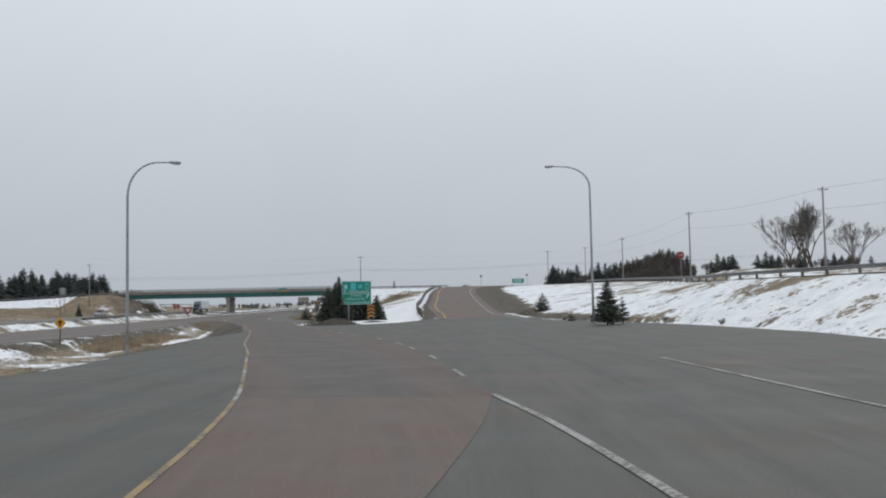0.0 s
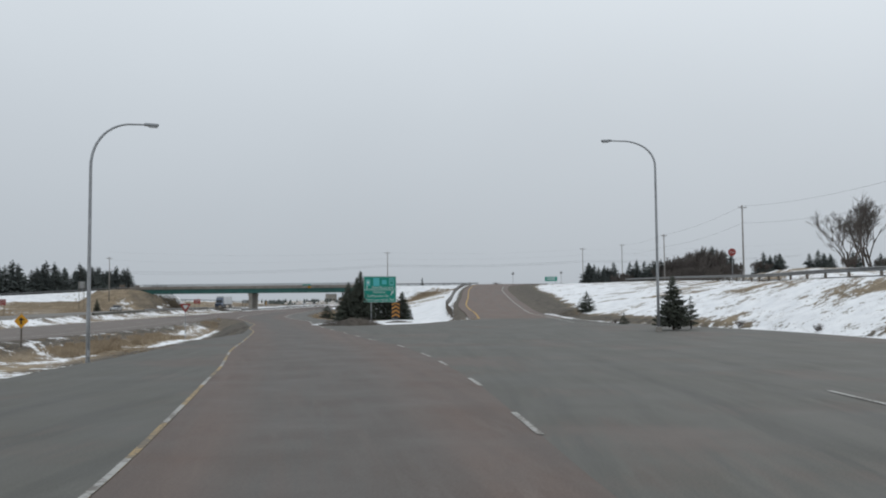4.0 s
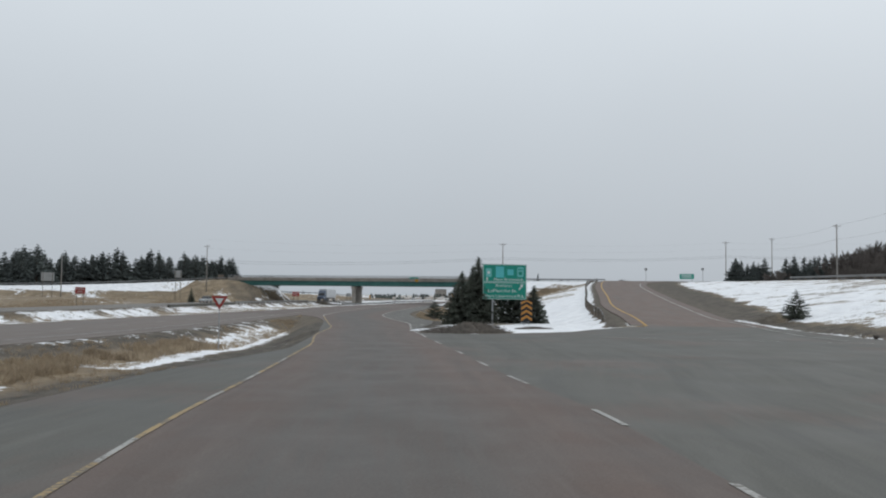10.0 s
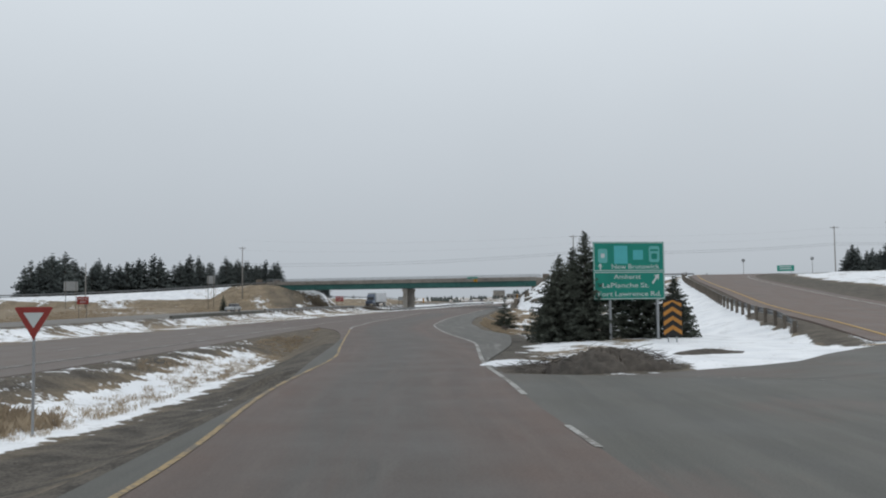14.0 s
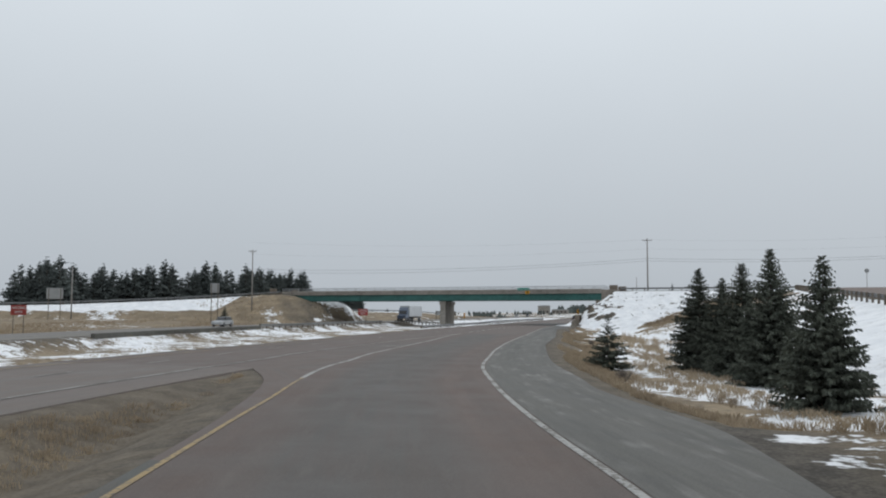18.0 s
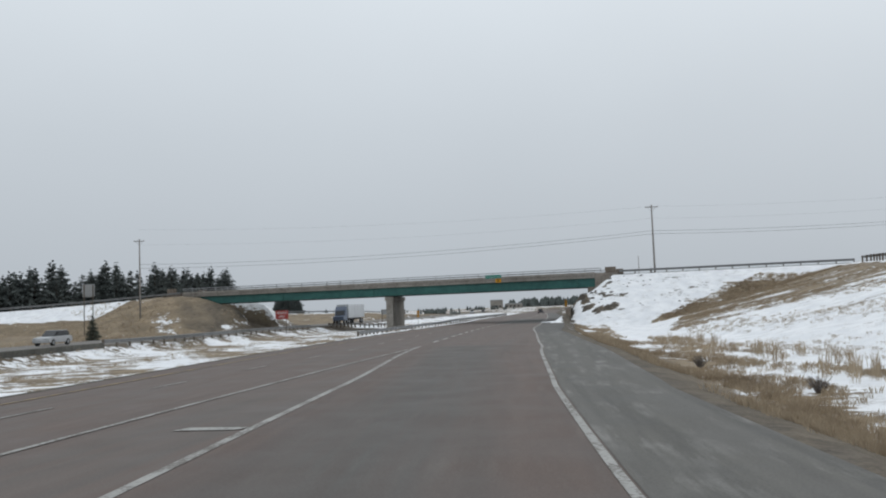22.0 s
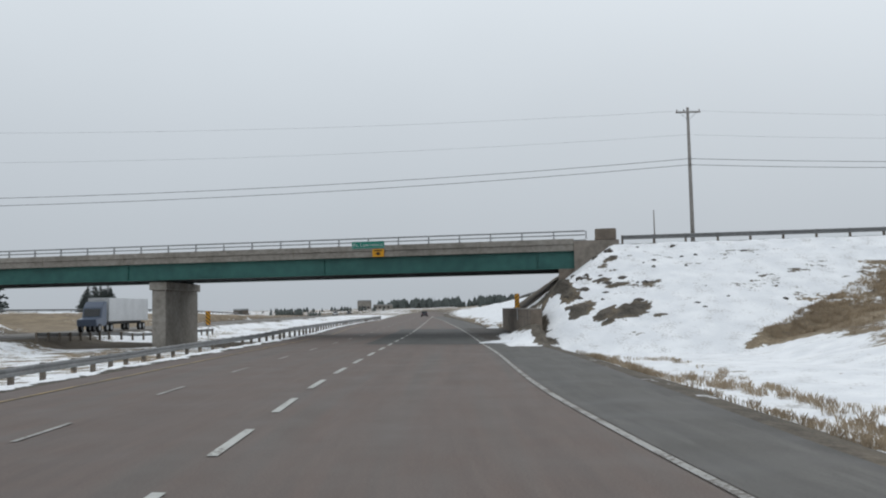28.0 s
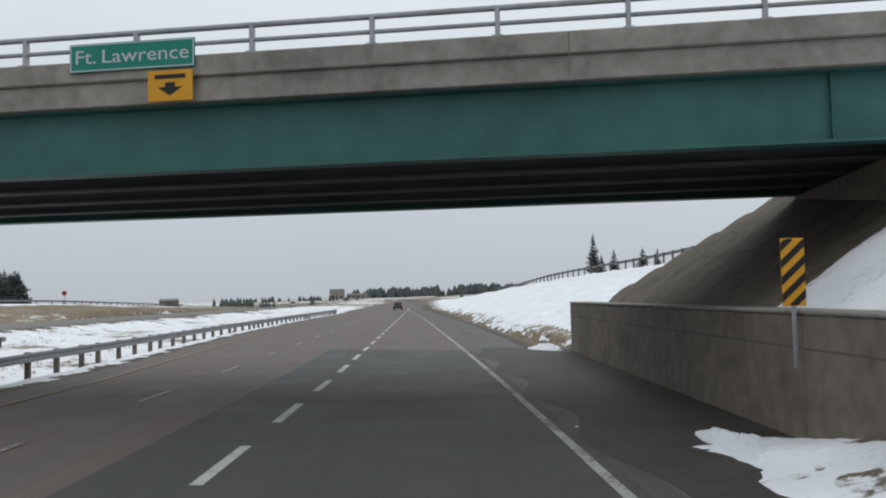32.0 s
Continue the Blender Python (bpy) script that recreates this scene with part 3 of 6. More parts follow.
def land(x, y):
    """Height, snow cover and gravel cover of the open ground."""
    x, y = np.asarray(x, float), np.asarray(y, float)
    hl, hr = hw_left(y), hw_right(y)
    fn, ff = far_near(y), far_far(y)
    pl = pav_left(y)
    pr = np.where(y > -17.5, pav_right(y), 1e3)
    # open country: near level, rising to the right behind the upper road and gently to the left
    h = -0.7 + 0.25 * lumps(x, y, 9.0, 1) + 0.08 * lumps(x, y, 2.3, 2)
    h += rise(-x, 95, 150) * 1.5
    h += rise(x, 60, 74) * rise(y, -30, 80) * 8.6
    h = np.maximum(h, 6.0 * rise(x, 36, 46) * rise(y, 92, 120) * (1 - rise(y, 210, 260)) - 0.7)
    h += 4.0 * rise(np.hypot(x + 40, y - 100), 350, 1100) * (0.5 + 0.6 * lumps(x, y, 190, 3))
    snow = 0.5 + 0.22 * lumps(x, y, 16, 4) + 0 * x
    gravel = 0.12 + 0 * x
    # raised roads and their slopes
    for line, half, fall in ((LINE_R, 6.6, 0.46), (LINE_L, 6.4, 0.36), (LINE_E, 6.5, 0.35)):
        d, z = nearest(x, y, line)
        bank = z - 0.12 - np.maximum(0, d - half) * fall + 0.18 * lumps(x, y, 4.0, 5) * rise(d, half, half + 3)
        snow = np.where((bank > h) & (bank - h > 0.3), np.where(x < -100, 0.76, 0.88) + 0.12 * lumps(x, y, 7, 6), snow)
        h = np.where(bank > h, bank, h)
        h = np.where(d < half - 0.8, z - 0.1, h)
    # the snow bank runs straight from the pavement's foot up to the upper road
    foot = np.where(y < 9, foot_x(y) + 1.2, ramp_r(y) + 3.0)
    base = np.where(y < 9, 0.0, ramp_z(y) - 0.15)
    order = np.argsort(LINE_R[:, 1])
    crest = np.interp(y, LINE_R[order, 1], LINE_R[order, 0]) - 6.8
    crest_z = np.interp(y, LINE_R[order, 1], LINE_R[order, 2]) - 0.12
    up = np.clip((x - foot) / np.maximum(1.0, crest - foot), 0, 1)
    bank = base + (crest_z - base) * up + 0.2 * lumps(x, y, 3.2, 21) * np.sin(np.pi * up)
    mine = (x > foot) & (x < crest + 1.5) & (y > -160) & (y < 140)
    h = np.where(mine, np.maximum(h, bank), h)
    snow = np.where(mine, 0.66 + 0.16 * lumps(x * 0.5 + y * 0.12, y * 0.4, 1.6, 22) - (0.13 + 0.08 * lumps(x, y, 2.3, 65)) * rise(up, 0.45, 0.85), snow)
    strip = np.interp(y, [-40, -25, -6, 60, 140], [0.0, 0.4, 2.6, 5.0, 5.0]) + 0.7 * lumps(x, y, 1.7, 29) * rise(y, -40, -5)
    strip = np.where(mine, 1 - rise(x - foot - strip, -0.9, 0.9), 0)
    snow = snow * (1 - strip) + 0.12 * strip
    gravel = np.maximum(gravel, 0.95 * strip)
    half = (ramp_r(y) - ramp_l(y)) / 2
    mid = (ramp_r(y) + ramp_l(y)) / 2
    on = (y > -13) & (y < 176)
    d = np.abs(x - mid) - half
    left = x < mid
    bank = np.where(on, ramp_z(y) - 0.1 - np.maximum(0, d - np.where(left, 2.2, 2.5)) * np.where(left, 0.26, 0.2), -9)
    bank = bank + 0.15 * lumps(x, y, 3.5, 7) * rise(d, 2, 5)
    snow = np.where(bank > h, np.where(left, 0.98, 0.9), snow)
    h = np.maximum(h, bank)
    # bare streaks across the inner slope near the bridge
    streak = on & left & (y > 74) & (y < 170) & (d > 3.0)
    snow = np.where(streak, 0.74 + 0.2 * lumps(x + 0.9 * y, y, 7, 8) + 0.2 * rise(-x, 21, 25) * rise(y, 135, 150), snow)
    # a bare band of dead grass runs slantwise up it
    across = (x + 24.0) * 0.673 - (y - 161.0) * 0.74
    along = (x + 24.0) * 0.74 + (y - 161.0) * 0.673
    wide = np.interp(along, [-3, 0, 10, 24, 40, 60], [1.2, 5.0, 14.5, 22.0, 28.0, 34.0]) + 1.5 * lumps(x, y, 3.0, 24)
    bare = np.where(streak & (along > -4), rise(across + 0.5 * lumps(x, y, 2.0, 23), -0.6, 0.9) * (1 - rise(across - wide, -1.5, 2.0)), 0)
    snow = snow * (1 - bare) + bare * (0.3 + 0.26 * lumps(x + y, y, 4.0, 25))
    upper = np.where(streak & (y < 166), rise(h + 0.5 * lumps(x, y, 4.0, 30), 2.3, 3.3) * rise(y, 105, 130), 0) * (1 - bare)
    snow = snow * (1 - upper) + upper * (0.46 + 0.34 * lumps(x + y, y, 5.0, 31))
    thin = np.where(streak, rise(y + 0.4 * x, 114, 124) * rise(x, -24, -21), 0) * (1 - bare)
    snow = snow * (1 - thin) + thin * np.minimum(snow, 0.46 + 0.24 * lumps(x + 0.7 * y, y, 3.2, 42))
    fringe = streak & (d < 9) & (along > 5)
    snow = np.where(fringe, np.minimum(snow, 0.42 + 0.2 * lumps(x, y, 5, 26)), snow)
    # verge of the up-going road is bare gravel
    side = on & (d < 3.6) & (y < 170)
    snow = np.where(side, np.where(left, 0.1 + 0.8 * rise(d, np.where(y < 22, 2.9, 1.7), np.where(y < 22, 3.6, 2.5)), 0.1 + 0.04 * rise(d, 2.4, 3.6)), snow)
    gravel = np.where(side, 0.9, gravel)
    # headland around the sign
    isle = (y > -17.5) & (y < 12) & (x > pr) & (x < ramp_l(y) - 3.3 + 0.5 * lumps(x, y, 1.1, 51))
    snow = np.where(isle, np.where(x < 11.0, 0.45, 0.97), snow)
    bald = isle & (y < -12.2) & (x < 12.2) & (x > 6.2)
    snow = np.where(bald, 0.2, snow)
    gravel = np.where(bald, 0.9, gravel)
    h = np.where(isle, np.maximum(h, 0.02), h)

    def flatten(edge_a, edge_b, z, verge, low, cover, stones, ok):
        """A level strip under a low road, with its verges."""
        nonlocal h, snow, gravel
        out = np.maximum(edge_a - x, x - edge_b)
        w = np.where(ok, 1 - rise(out, 0.2, verge), 0)
        h = h * (1 - w) + (z - 0.035 - low * rise(out, 0.6, verge)) * w
        close = np.where(ok, 1 - rise(out, 1.2, verge), 0)
        snow = snow * (1 - close) + cover * close
        gravel = np.maximum(gravel, stones * np.where(ok, 1 - rise(out, 0.8, verge), 0))

    always = y > -1e9
    flatten(ff, fn, FAR_Z, 4.5, 0.25, 0.35, 0.8, always)
    flatten(hl, hr + 2.3, 0.0, 4.0, 0.35, 0.42 + 0.33 * rise(y, 90, 130), 0.9, always)
    isle_edge = np.interp(y, [-17.5, -16.7, -14.7, -12.7, -10.6, -7.4, -0.7], [10.4, 11.3, 12.85, 14.5, 15.8, 17.0, 20.6])
    right_edge = np.where(y < -17.5, foot_x(y), pr)
    flatten(np.where(y < 24, pl, hl), right_edge, 0.0, np.where(y < -17.5, 1.6, 3.4), 0.3, np.where((y < -17.5) & (x > 25), 0.62, 0.18), 1.0, always)
    flatten(isle_edge, foot_x(y), ramp_z(y), 2.6, 0.05, 0.5, 0.5, (y >= -17.5) & (y < 10))
    plot = (y > -15) & (y < 11) & (x > pr + 0.9) & (x < ramp_l(y) - 3)
    snow = np.where(plot, np.where(bald, 0.25, np.where(x < 9.0, 0.5, 0.78) + 0.24 * lumps(x, y, 2.6, 33)), snow)
    # the toe wall beside the bridge holds the slope back
    wx = wall_x(y)
    by_wall = (y > 154) & (y < 197)
    held = np.maximum(0.1, 2.0 - np.maximum(0, 162.5 - y) * 0.28)
    low_side = by_wall & (x < wx + 0.42) & (x > hl)
    drift = np.clip(0.13 * (174.0 - y), 0.05, 1.15) * rise(x, wx - 2.4, wx + 0.25) ** 1.2
    h = np.where(low_side, np.where(x > wx - 2.4, np.minimum(drift, held) - 0.05, np.minimum(h, -0.035)), h)
    toe = (y > 152) & (y <= 175.6) & (x > wx - 1) & (x < -27)
    h = np.where(toe, np.minimum(h, held + np.maximum(0, x - wx - 0.4) * 0.85), h)
    keep = by_wall & (x >= wx + 0.42) & (x < -20)
    h = np.where(keep, np.minimum(h, held - 0.05 + np.maximum(0, x - wx - 0.6) * 0.72), h)
    # the land beyond the bridge, right side: a long snow slope under the upper road
    e = x - pav_right(y) - 3
    beyond = (y > BR_Y1) & (y < 520) & (e > 0) & (x > np.where(y < 197, wx + 0.2, -1e3))
    slope = np.minimum(e * 0.24, 6.0 - 4.6 * rise(y, 290, 470))
    h = np.where(beyond & (x < 10), np.maximum(h, slope), h)
    snow = np.where(beyond & (e > 1.5), 0.92 + 0.1 * lumps(x, y, 8, 9), snow)
    # under the bridge the slopes are dry and bare
    shelter = (y > BR_Y0 + 0.1) & (y < BR_Y1 + 1.0) & (x > -118) & (x < -33)
    snow = np.where(shelter, 0.05, snow)
    gravel = np.where(shelter, 0.75, gravel)
    tail = (y >= BR_Y1 + 1.0) & (y < 197.3) & (x > wx) & (x < -34 - 0.75 * (y - BR_Y1))
    snow = np.where(tail, 0.06 + 0.1 * lumps(x, y, 1.2, 62), snow)
    gravel = np.where(tail, 0.75, gravel)
    # left abutment: the opening stays clear down to the opposite carriageway
    cone = (y > BR_Y0 - 1) & (y < BR_Y1 + 1) & (x < ff - 0.5) & (x > -117)
    h = np.where(cone, np.minimum(h, FAR_Z - 0.3 + np.maximum(0, ff - 2.0 - x) * 0.3), h)
    # slope in front of the right abutment: broken rock and earth showing through
    gap = x - pav_right(y)
    bare_toe = (y > 148) & (y < 166) & (gap > 0) & (gap < 3.4)
    snow = np.where(bare_toe, 0.25 + 0.2 * lumps(x, y, 0.8, 69) + 0.6 * rise(gap + 0.4 * lumps(x, y, 1.5, 70), 1.6, 2.8), snow)
    gravel = np.where(bare_toe, 0.9, gravel)
    front = (y > 154) & (y < BR_Y0 + 1) & (x > wall_x(y) - 3.4) & (x < -29) & ~bare_toe
    snow = np.where(front, 0.8 + 0.2 * lumps(x * 1.6, y * 1.2, 1.9, 10), snow)
    gravel = np.where(front, 0.5, gravel)
    h = np.where(front | ((y > 156) & (y < BR_Y0 - 0.5) & (x > -38) & (x < -14)), h + 0.05 * lumps(x, y, 0.6, 34) + 0.05 * lumps(x, y, 1.4, 35), h)
    specks = (y > 165.2) & (y < BR_Y0 - 2.5) & (x > -35.2) & (x < -17) & ~((y < 166.5) & (x < -33))
    snow = np.where(specks, 0.66 + 0.12 * lumps(x, y, 1.1, 36), snow)
    gravel = np.where(specks, 0.7, gravel)
    for ox, oy, long_, wide, turn in OUTCROPS:
        a = radians(turn)
        u = ((x - ox) * math.cos(a) + (y - oy) * math.sin(a)) / long_
        v = ((y - oy) * math.cos(a) - (x - ox) * math.sin(a)) / wide
        k = 1 - rise(np.hypot(u, v) + 0.3 * lumps(x, y, 0.55, 27) + 0.16 * lumps(x, y, 0.21, 37), 0.62, 1.3)
        snow = np.where(front, snow * (1 - (0.78 + 0.12 * lumps(x, y, 0.9, 38)) * k), snow)
        gravel = np.where(front, np.maximum(gravel, k), gravel)
        h = np.where(front, h + k * (0.14 + 0.2 * lumps(x, y, 0.42, 28)), h)
    # the low ridge across the opposite carriageway, dead grass below a snowy crest
    d, z = nearest(x, y, LINE_W)
    west = x < np.interp(y, LINE_W[:, 1], LINE_W[:, 0])
    bank = z - 0.1 - np.maximum(0, d - 1.5) * np.where(west, 0.006, 0.11) + 2.4 * np.where(west, rise(-x, 150, 215) * rise(y, 260, 330), 0)
    over = (x < ff - 3.5) & (y > BR_Y1 + 3) & (y < 480) & (bank > h)
    h = np.where(over, bank, h)
    tan = (x < ff - 3.5) & (y > BR_Y1 + 6) & (y < 430) & ~west
    snow = np.where(tan, 0.24 + 0.3 * lumps(x, y, 9, 61) + 0.5 * (1 - rise(d, 2.5, 6)), snow)
    # left side: dead grass in the field and on the abutment's flank
    field = np.where(x < ff - 3, rise(y, -150, -40) * (1 - rise(y, 176, 190)) * (1 - rise(-x, 240, 420)), 0)
    snow = np.where(h > 3.0, np.where(field > 0.5, 0.95, snow), snow * (1 - field) + field * (0.3 + 0.25 * lumps(x, y, 11, 11)))
    flank = (x < ff - 3) & (x > -127) & (y > 150) & (y < 177)
    snow = np.where(flank, 0.22 + 0.3 * lumps(x, y, 5, 12), snow)
    drift = np.hypot((x + 104.0) / 4.5, (y - 148.0) / 7.0) + 0.35 * lumps(x, y, 2.2, 52)
    snow = np.where(flank | (field > 0.5), np.maximum(snow, 0.95 * (1 - rise(drift, 0.7, 1.1))), snow)
    stony = flank & (y > 160) & (x > -122)
    gravel = np.where(stony, 0.75 * rise(x + 0.6 * y, -15, -2) + 0.3 * lumps(x, y, 2.4, 39), gravel)
    h = np.where(stony, h + 0.1 * lumps(x, y, 0.7, 40) + 0.12 * lumps(x, y, 1.9, 41), h)
    # median and ditch
    med = (x < hl - 1.5) & (x > fn + 1) & (y < BR_Y0 - 1)
    snow = np.where(med, 0.53 - 0.02 * rise(y, 50, 80) + 0.2 * lumps(x, y, 5, 13) + 0.1 * lumps(x, y, 0.9, 43), snow)
    med_far = (x < hl - 1.5) & (x > fn + 1) & (y > BR_Y1 + 1) & (y < 420)
    snow = np.where(med_far, 0.66 + 0.22 * lumps(x, y, 5, 32), snow)
    ditch = (y < 26) & (x < pl - 1.5) & (x > hr + 3.5)
    h = np.where(ditch, h - 0.25 * rise(pl - x, 1.5, 3) * rise(x - hr, 3.5, 5), h)
    u = (x - hr - 3.5) / np.maximum(1.0, pl - 1.5 - hr - 3.5)
    field_snow = rise(u, 0.08, 0.25) * (1 - rise(u, 0.5, 0.66)) * (1 - rise(y, -6, 2)) * (1 - 0.75 * (1 - rise(y, -31, -25)) * (1 - rise(u, 0.38, 0.46)))
    snow = np.where(ditch, np.where(y > -40, 0.22 + 0.76 * field_snow + 0.14 * lumps(x * 1.2 + 2, y, 4.5, 14), (0.48 + 0.35 * lumps(x * 1.2 + 2, y, 6.5, 14)) * (1 - 0.85 * rise(u, 0.45, 0.6) * rise(y, -58, -50))), snow)
    gravel = np.where(ditch, np.maximum(rise(u, 0.52, 0.66), 1 - rise(u, 0.04, 0.16)), gravel)
    gore = (y > 0) & (y < 26) & (x < pl) & (x > hr)
    snow = np.where(gore & (y > 3), 0.16, snow)
    gravel = np.where(gore, 0.75, gravel)
    # verge on the right of the ramp: straw, then drifts
    verge = (y > 12) & (y < 150) & (x > pr) & (x < pr + 11)
    t = x - pr
    late = rise(y, 104, 122)
    snow = np.where(verge, np.where(t < np.interp(y, [20, 70], [1.4, 2.6]), 0.14, 0.38 + 0.5 * rise(t, 2.5, 8.0) + 0.3 * lumps(x, y, 3.0, 15)), snow)
    fleck = 0.3 + 0.22 * lumps(x, y, 0.7, 66) + (0.5 + 0.15 * lumps(x, y, 1.3, 67)) * rise(t + 0.5 * lumps(x, y, 1.8, 68), 1.5, 2.8)
    snow = np.where(verge, snow * (1 - late) + late * fleck, snow)
    gravel = np.where(verge, np.maximum(0.75 * (1 - rise(t, 1.0, 4.0)), 0.9 * late * (1 - rise(t, 2.0, 3.2))), gravel)
    # ploughed snow between the pavement and the median rail
    heap_ = rise(hl - x, 0.35, 0.9) * (1 - rise(hl - x, 2.4, 3.2)) * rise(y, 98, 112) * (1 - rise(y, 300, 340))
    snow = np.maximum(snow, (0.95 + 0.15 * lumps(x, y, 0.9, 63)) * heap_)
    h = h + (0.12 + 0.07 * lumps(x, y, 0.8, 64)) * heap_
    return h, np.clip(snow, 0, 1), np.clip(gravel, 0, 1)


def land_z(x, y):
    return float(land(np.array([x]), np.array([y]))[0][0])


def spread(core_a, core_b, step, far, grow=1.22):
    mid = np.arange(core_a, core_b + step / 2, step)
    out, d = [], step
    v = core_b
    while v < core_b + far:
        d *= grow
        v += d
        out.append(v)
    low, d = [], step
    v = core_a
    while v > core_a - far:
        d *= grow
        v -= d
        low.append(v)
    return np.concatenate([low[::-1], mid, out])


gx = spread(-128, 68, 0.8, 2600)
gy = spread(-112, 245, 0.9, 2600)
gx = np.unique(np.concatenate([gx[(gx < -49) | (gx > -27)], np.arange(-48.8, -27, 0.32)]))
gy = np.unique(np.concatenate([gy[(gy < 156) | (gy > 178)], np.arange(156.2, 178, 0.36)]))
X, Y = np.meshgrid(gx, gy)
H, SNOW, GRAVEL = land(X.ravel(), Y.ravel())
nx, ny = len(gx), len(gy)
index = np.arange(nx * ny).reshape(ny, nx)
quads = np.stack([index[:-1, :-1], index[:-1, 1:], index[1:, 1:], index[1:, :-1]], -1).reshape(-1, 4)
gm = bpy.data.meshes.new("ground")
gm.vertices.add(nx * ny)
gm.vertices.foreach_set("co", np.stack([X.ravel(), Y.ravel(), H], 1).ravel())
gm.loops.add(len(quads) * 4)
gm.loops.foreach_set("vertex_index", quads.ravel())
gm.polygons.add(len(quads))
gm.polygons.foreach_set("loop_start", np.arange(len(quads)) * 4)
gm.polygons.foreach_set("loop_total", np.full(len(quads), 4))
gm.polygons.foreach_set("use_smooth", np.ones(len(quads), bool))
gm.update(calc_edges=True)
cover = gm.attributes.new("cover", "FLOAT_COLOR", "POINT")
cover.data.foreach_set("color", np.stack([SNOW, GRAVEL, 0 * SNOW, 1 + 0 * SNOW], 1).ravel())
gm.materials.append(M_GROUND)
tagged(new("ground", gm), "patchy snow over straw-coloured grass and gravel verges", "ground", kind="structure")


# ---- roads ----
def band(a, b, ys, z, mat, name, cols=2, skirt=0.0):
    """A strip between x = a(y) and x = b(y); z a number or a function of y."""
    verts, faces = [], []
    for y in ys:
        h = z(y) if callable(z) else z
        xa, xb = float(a(y)), float(b(y))
        if skirt:
            verts.append((xa - 0.25 * skirt, y, h - skirt))
        for k in range(cols):
            verts.append((xa + (xb - xa) * k / (cols - 1), y, h))
        if skirt:
            verts.append((xb + 0.25 * skirt, y, h - skirt))
    across = cols + (2 if skirt else 0)
    for i in range(len(ys) - 1):
        for k in range(across - 1):
            q = i * across + k
            faces.append((q, q + 1, q + 1 + across, q + across))
    me = mesh_from(name, verts, faces, mat)
    run, along, last = [], 0.0, None
    for y in ys:
        xa, xb = float(a(y)), float(b(y))
        here = ((xa + xb) / 2, y)
        along += math.dist(here, last) if last else 0.0
        last = here
        shares = [k / (cols - 1) for k in range(cols)]
        for f in ([0.0] + shares + [1.0] if skirt else shares):
            run.append((f * (xb - xa), along + ys[0], f))
    me.attributes.new("run", "FLOAT_VECTOR", "POINT").data.foreach_set("vector", np.array(run).ravel())
    return me


def off(f, d):
    return lambda y: f(y) + d


def road(name, me, label):
    return tagged(new(name, me), label, "road", kind="structure")


def isle_r(y):
    return np.interp(y, [-17.5, -16.7, -14.7, -12.7, -10.6, -7.4, -0.7], [10.4, 11.3, 12.85, 14.5, 15.8, 17.0, 20.6])


crossing = road("intersection_pavement", band(pav_left, foot_x, np.arange(-150, -17.4, 1.25), 0.0, M_ASPHALT, "intersection_pavement", 3, 0.3), "old grey asphalt of the open intersection")
road("ramp_pavement", band(pav_left, pav_right, np.linspace(3.0, 24.0, 22), 0.0, M_RED, "ramp_pavement", 2, 0.3), "reddish asphalt where the slip road meets the highway")
ramp_road = road("ramp_pavement", band(pav_left, pav_right, np.linspace(-17.5, 3.0, 21), 0.0, M_ASPHALT, "ramp_pavement", 2, 0.3), "grey asphalt slip road edge")
apron = road("turning_pavement", band(isle_r, foot_x, np.linspace(-17.5, -0.7, 43), lambda y: float(ramp_z(y)), M_ASPHALT, "turning_pavement", 3, 0.3), "grey asphalt leading to the up-going slip road")
upramp = road("uphill_slip_road", band(off(ramp_l, -1.2), off(ramp_r, 1.3), np.linspace(-0.7, 172, 116), lambda y: float(ramp_z(y)), M_RED_OLD, "uphill_slip_road", 2, 0.3), "reddish asphalt slip road climbing to the overpass")
# this stretch is only seen from afar, so it has the sheen-paled colour
highway = road("highway", band(hw_left, off(hw_right, 2.3), np.linspace(-150, 24, 88), 0.0, M_RED_SHEEN, "highway", 2, 0.3), "reddish worn asphalt carriageway")
ys_mid = np.concatenate([np.arange(24, 250, 2.0), np.arange(250, 1100, 10.0)])
highway_m = road("highway", band(hw_left, pav_right, ys_mid, 0.0, M_RED, "highway", 2, 0.3), "reddish worn asphalt carriageway with merging lane")
far_road = road("opposite_carriageway", band(far_far, far_near, np.concatenate([np.arange(-150, 250, 4.0), np.arange(250, 1100, 15.0)]), FAR_Z, M_FAR_ROAD, "opposite_carriageway", 2, 0.4), "grey-red asphalt of the opposite carriageway")


def ribbon(line, half, mat, name, lift=0.0):
    verts, faces = [], []
    for i, p in enumerate(line):
        d = line[min(i + 1, len(line) - 1)][:2] - line[max(i - 1, 0)][:2]
        n2 = np.array([-d[1], d[0]]) / np.linalg.norm(d)
        for s in (-1, 1):
            verts.append((p[0] + s * half * n2[0], p[1] + s * half * n2[1], p[2] + lift))
    for i in range(len(line) - 1):
        faces.append((2 * i, 2 * i + 2, 2 * i + 3, 2 * i + 1))
    me = mesh_from(name, verts, faces, mat)
    run = [(s_ * half, 2.5 * i, 0.5 + 0.5 * s_) for i in range(len(line)) for s_ in (-1, 1)]
    me.attributes.new("run", "FLOAT_VECTOR", "POINT").data.foreach_set("vector", np.array(run, float).ravel())
    return me


upper_road = road("upper_road", ribbon(LINE_R, 4.3, M_ASPHALT, "upper_road", 0.03), "grey asphalt road on the embankment")
road("approach_road", ribbon(LINE_L, 4.3, M_ASPHALT, "approach_road", 0.03), "grey asphalt approach to the overpass")

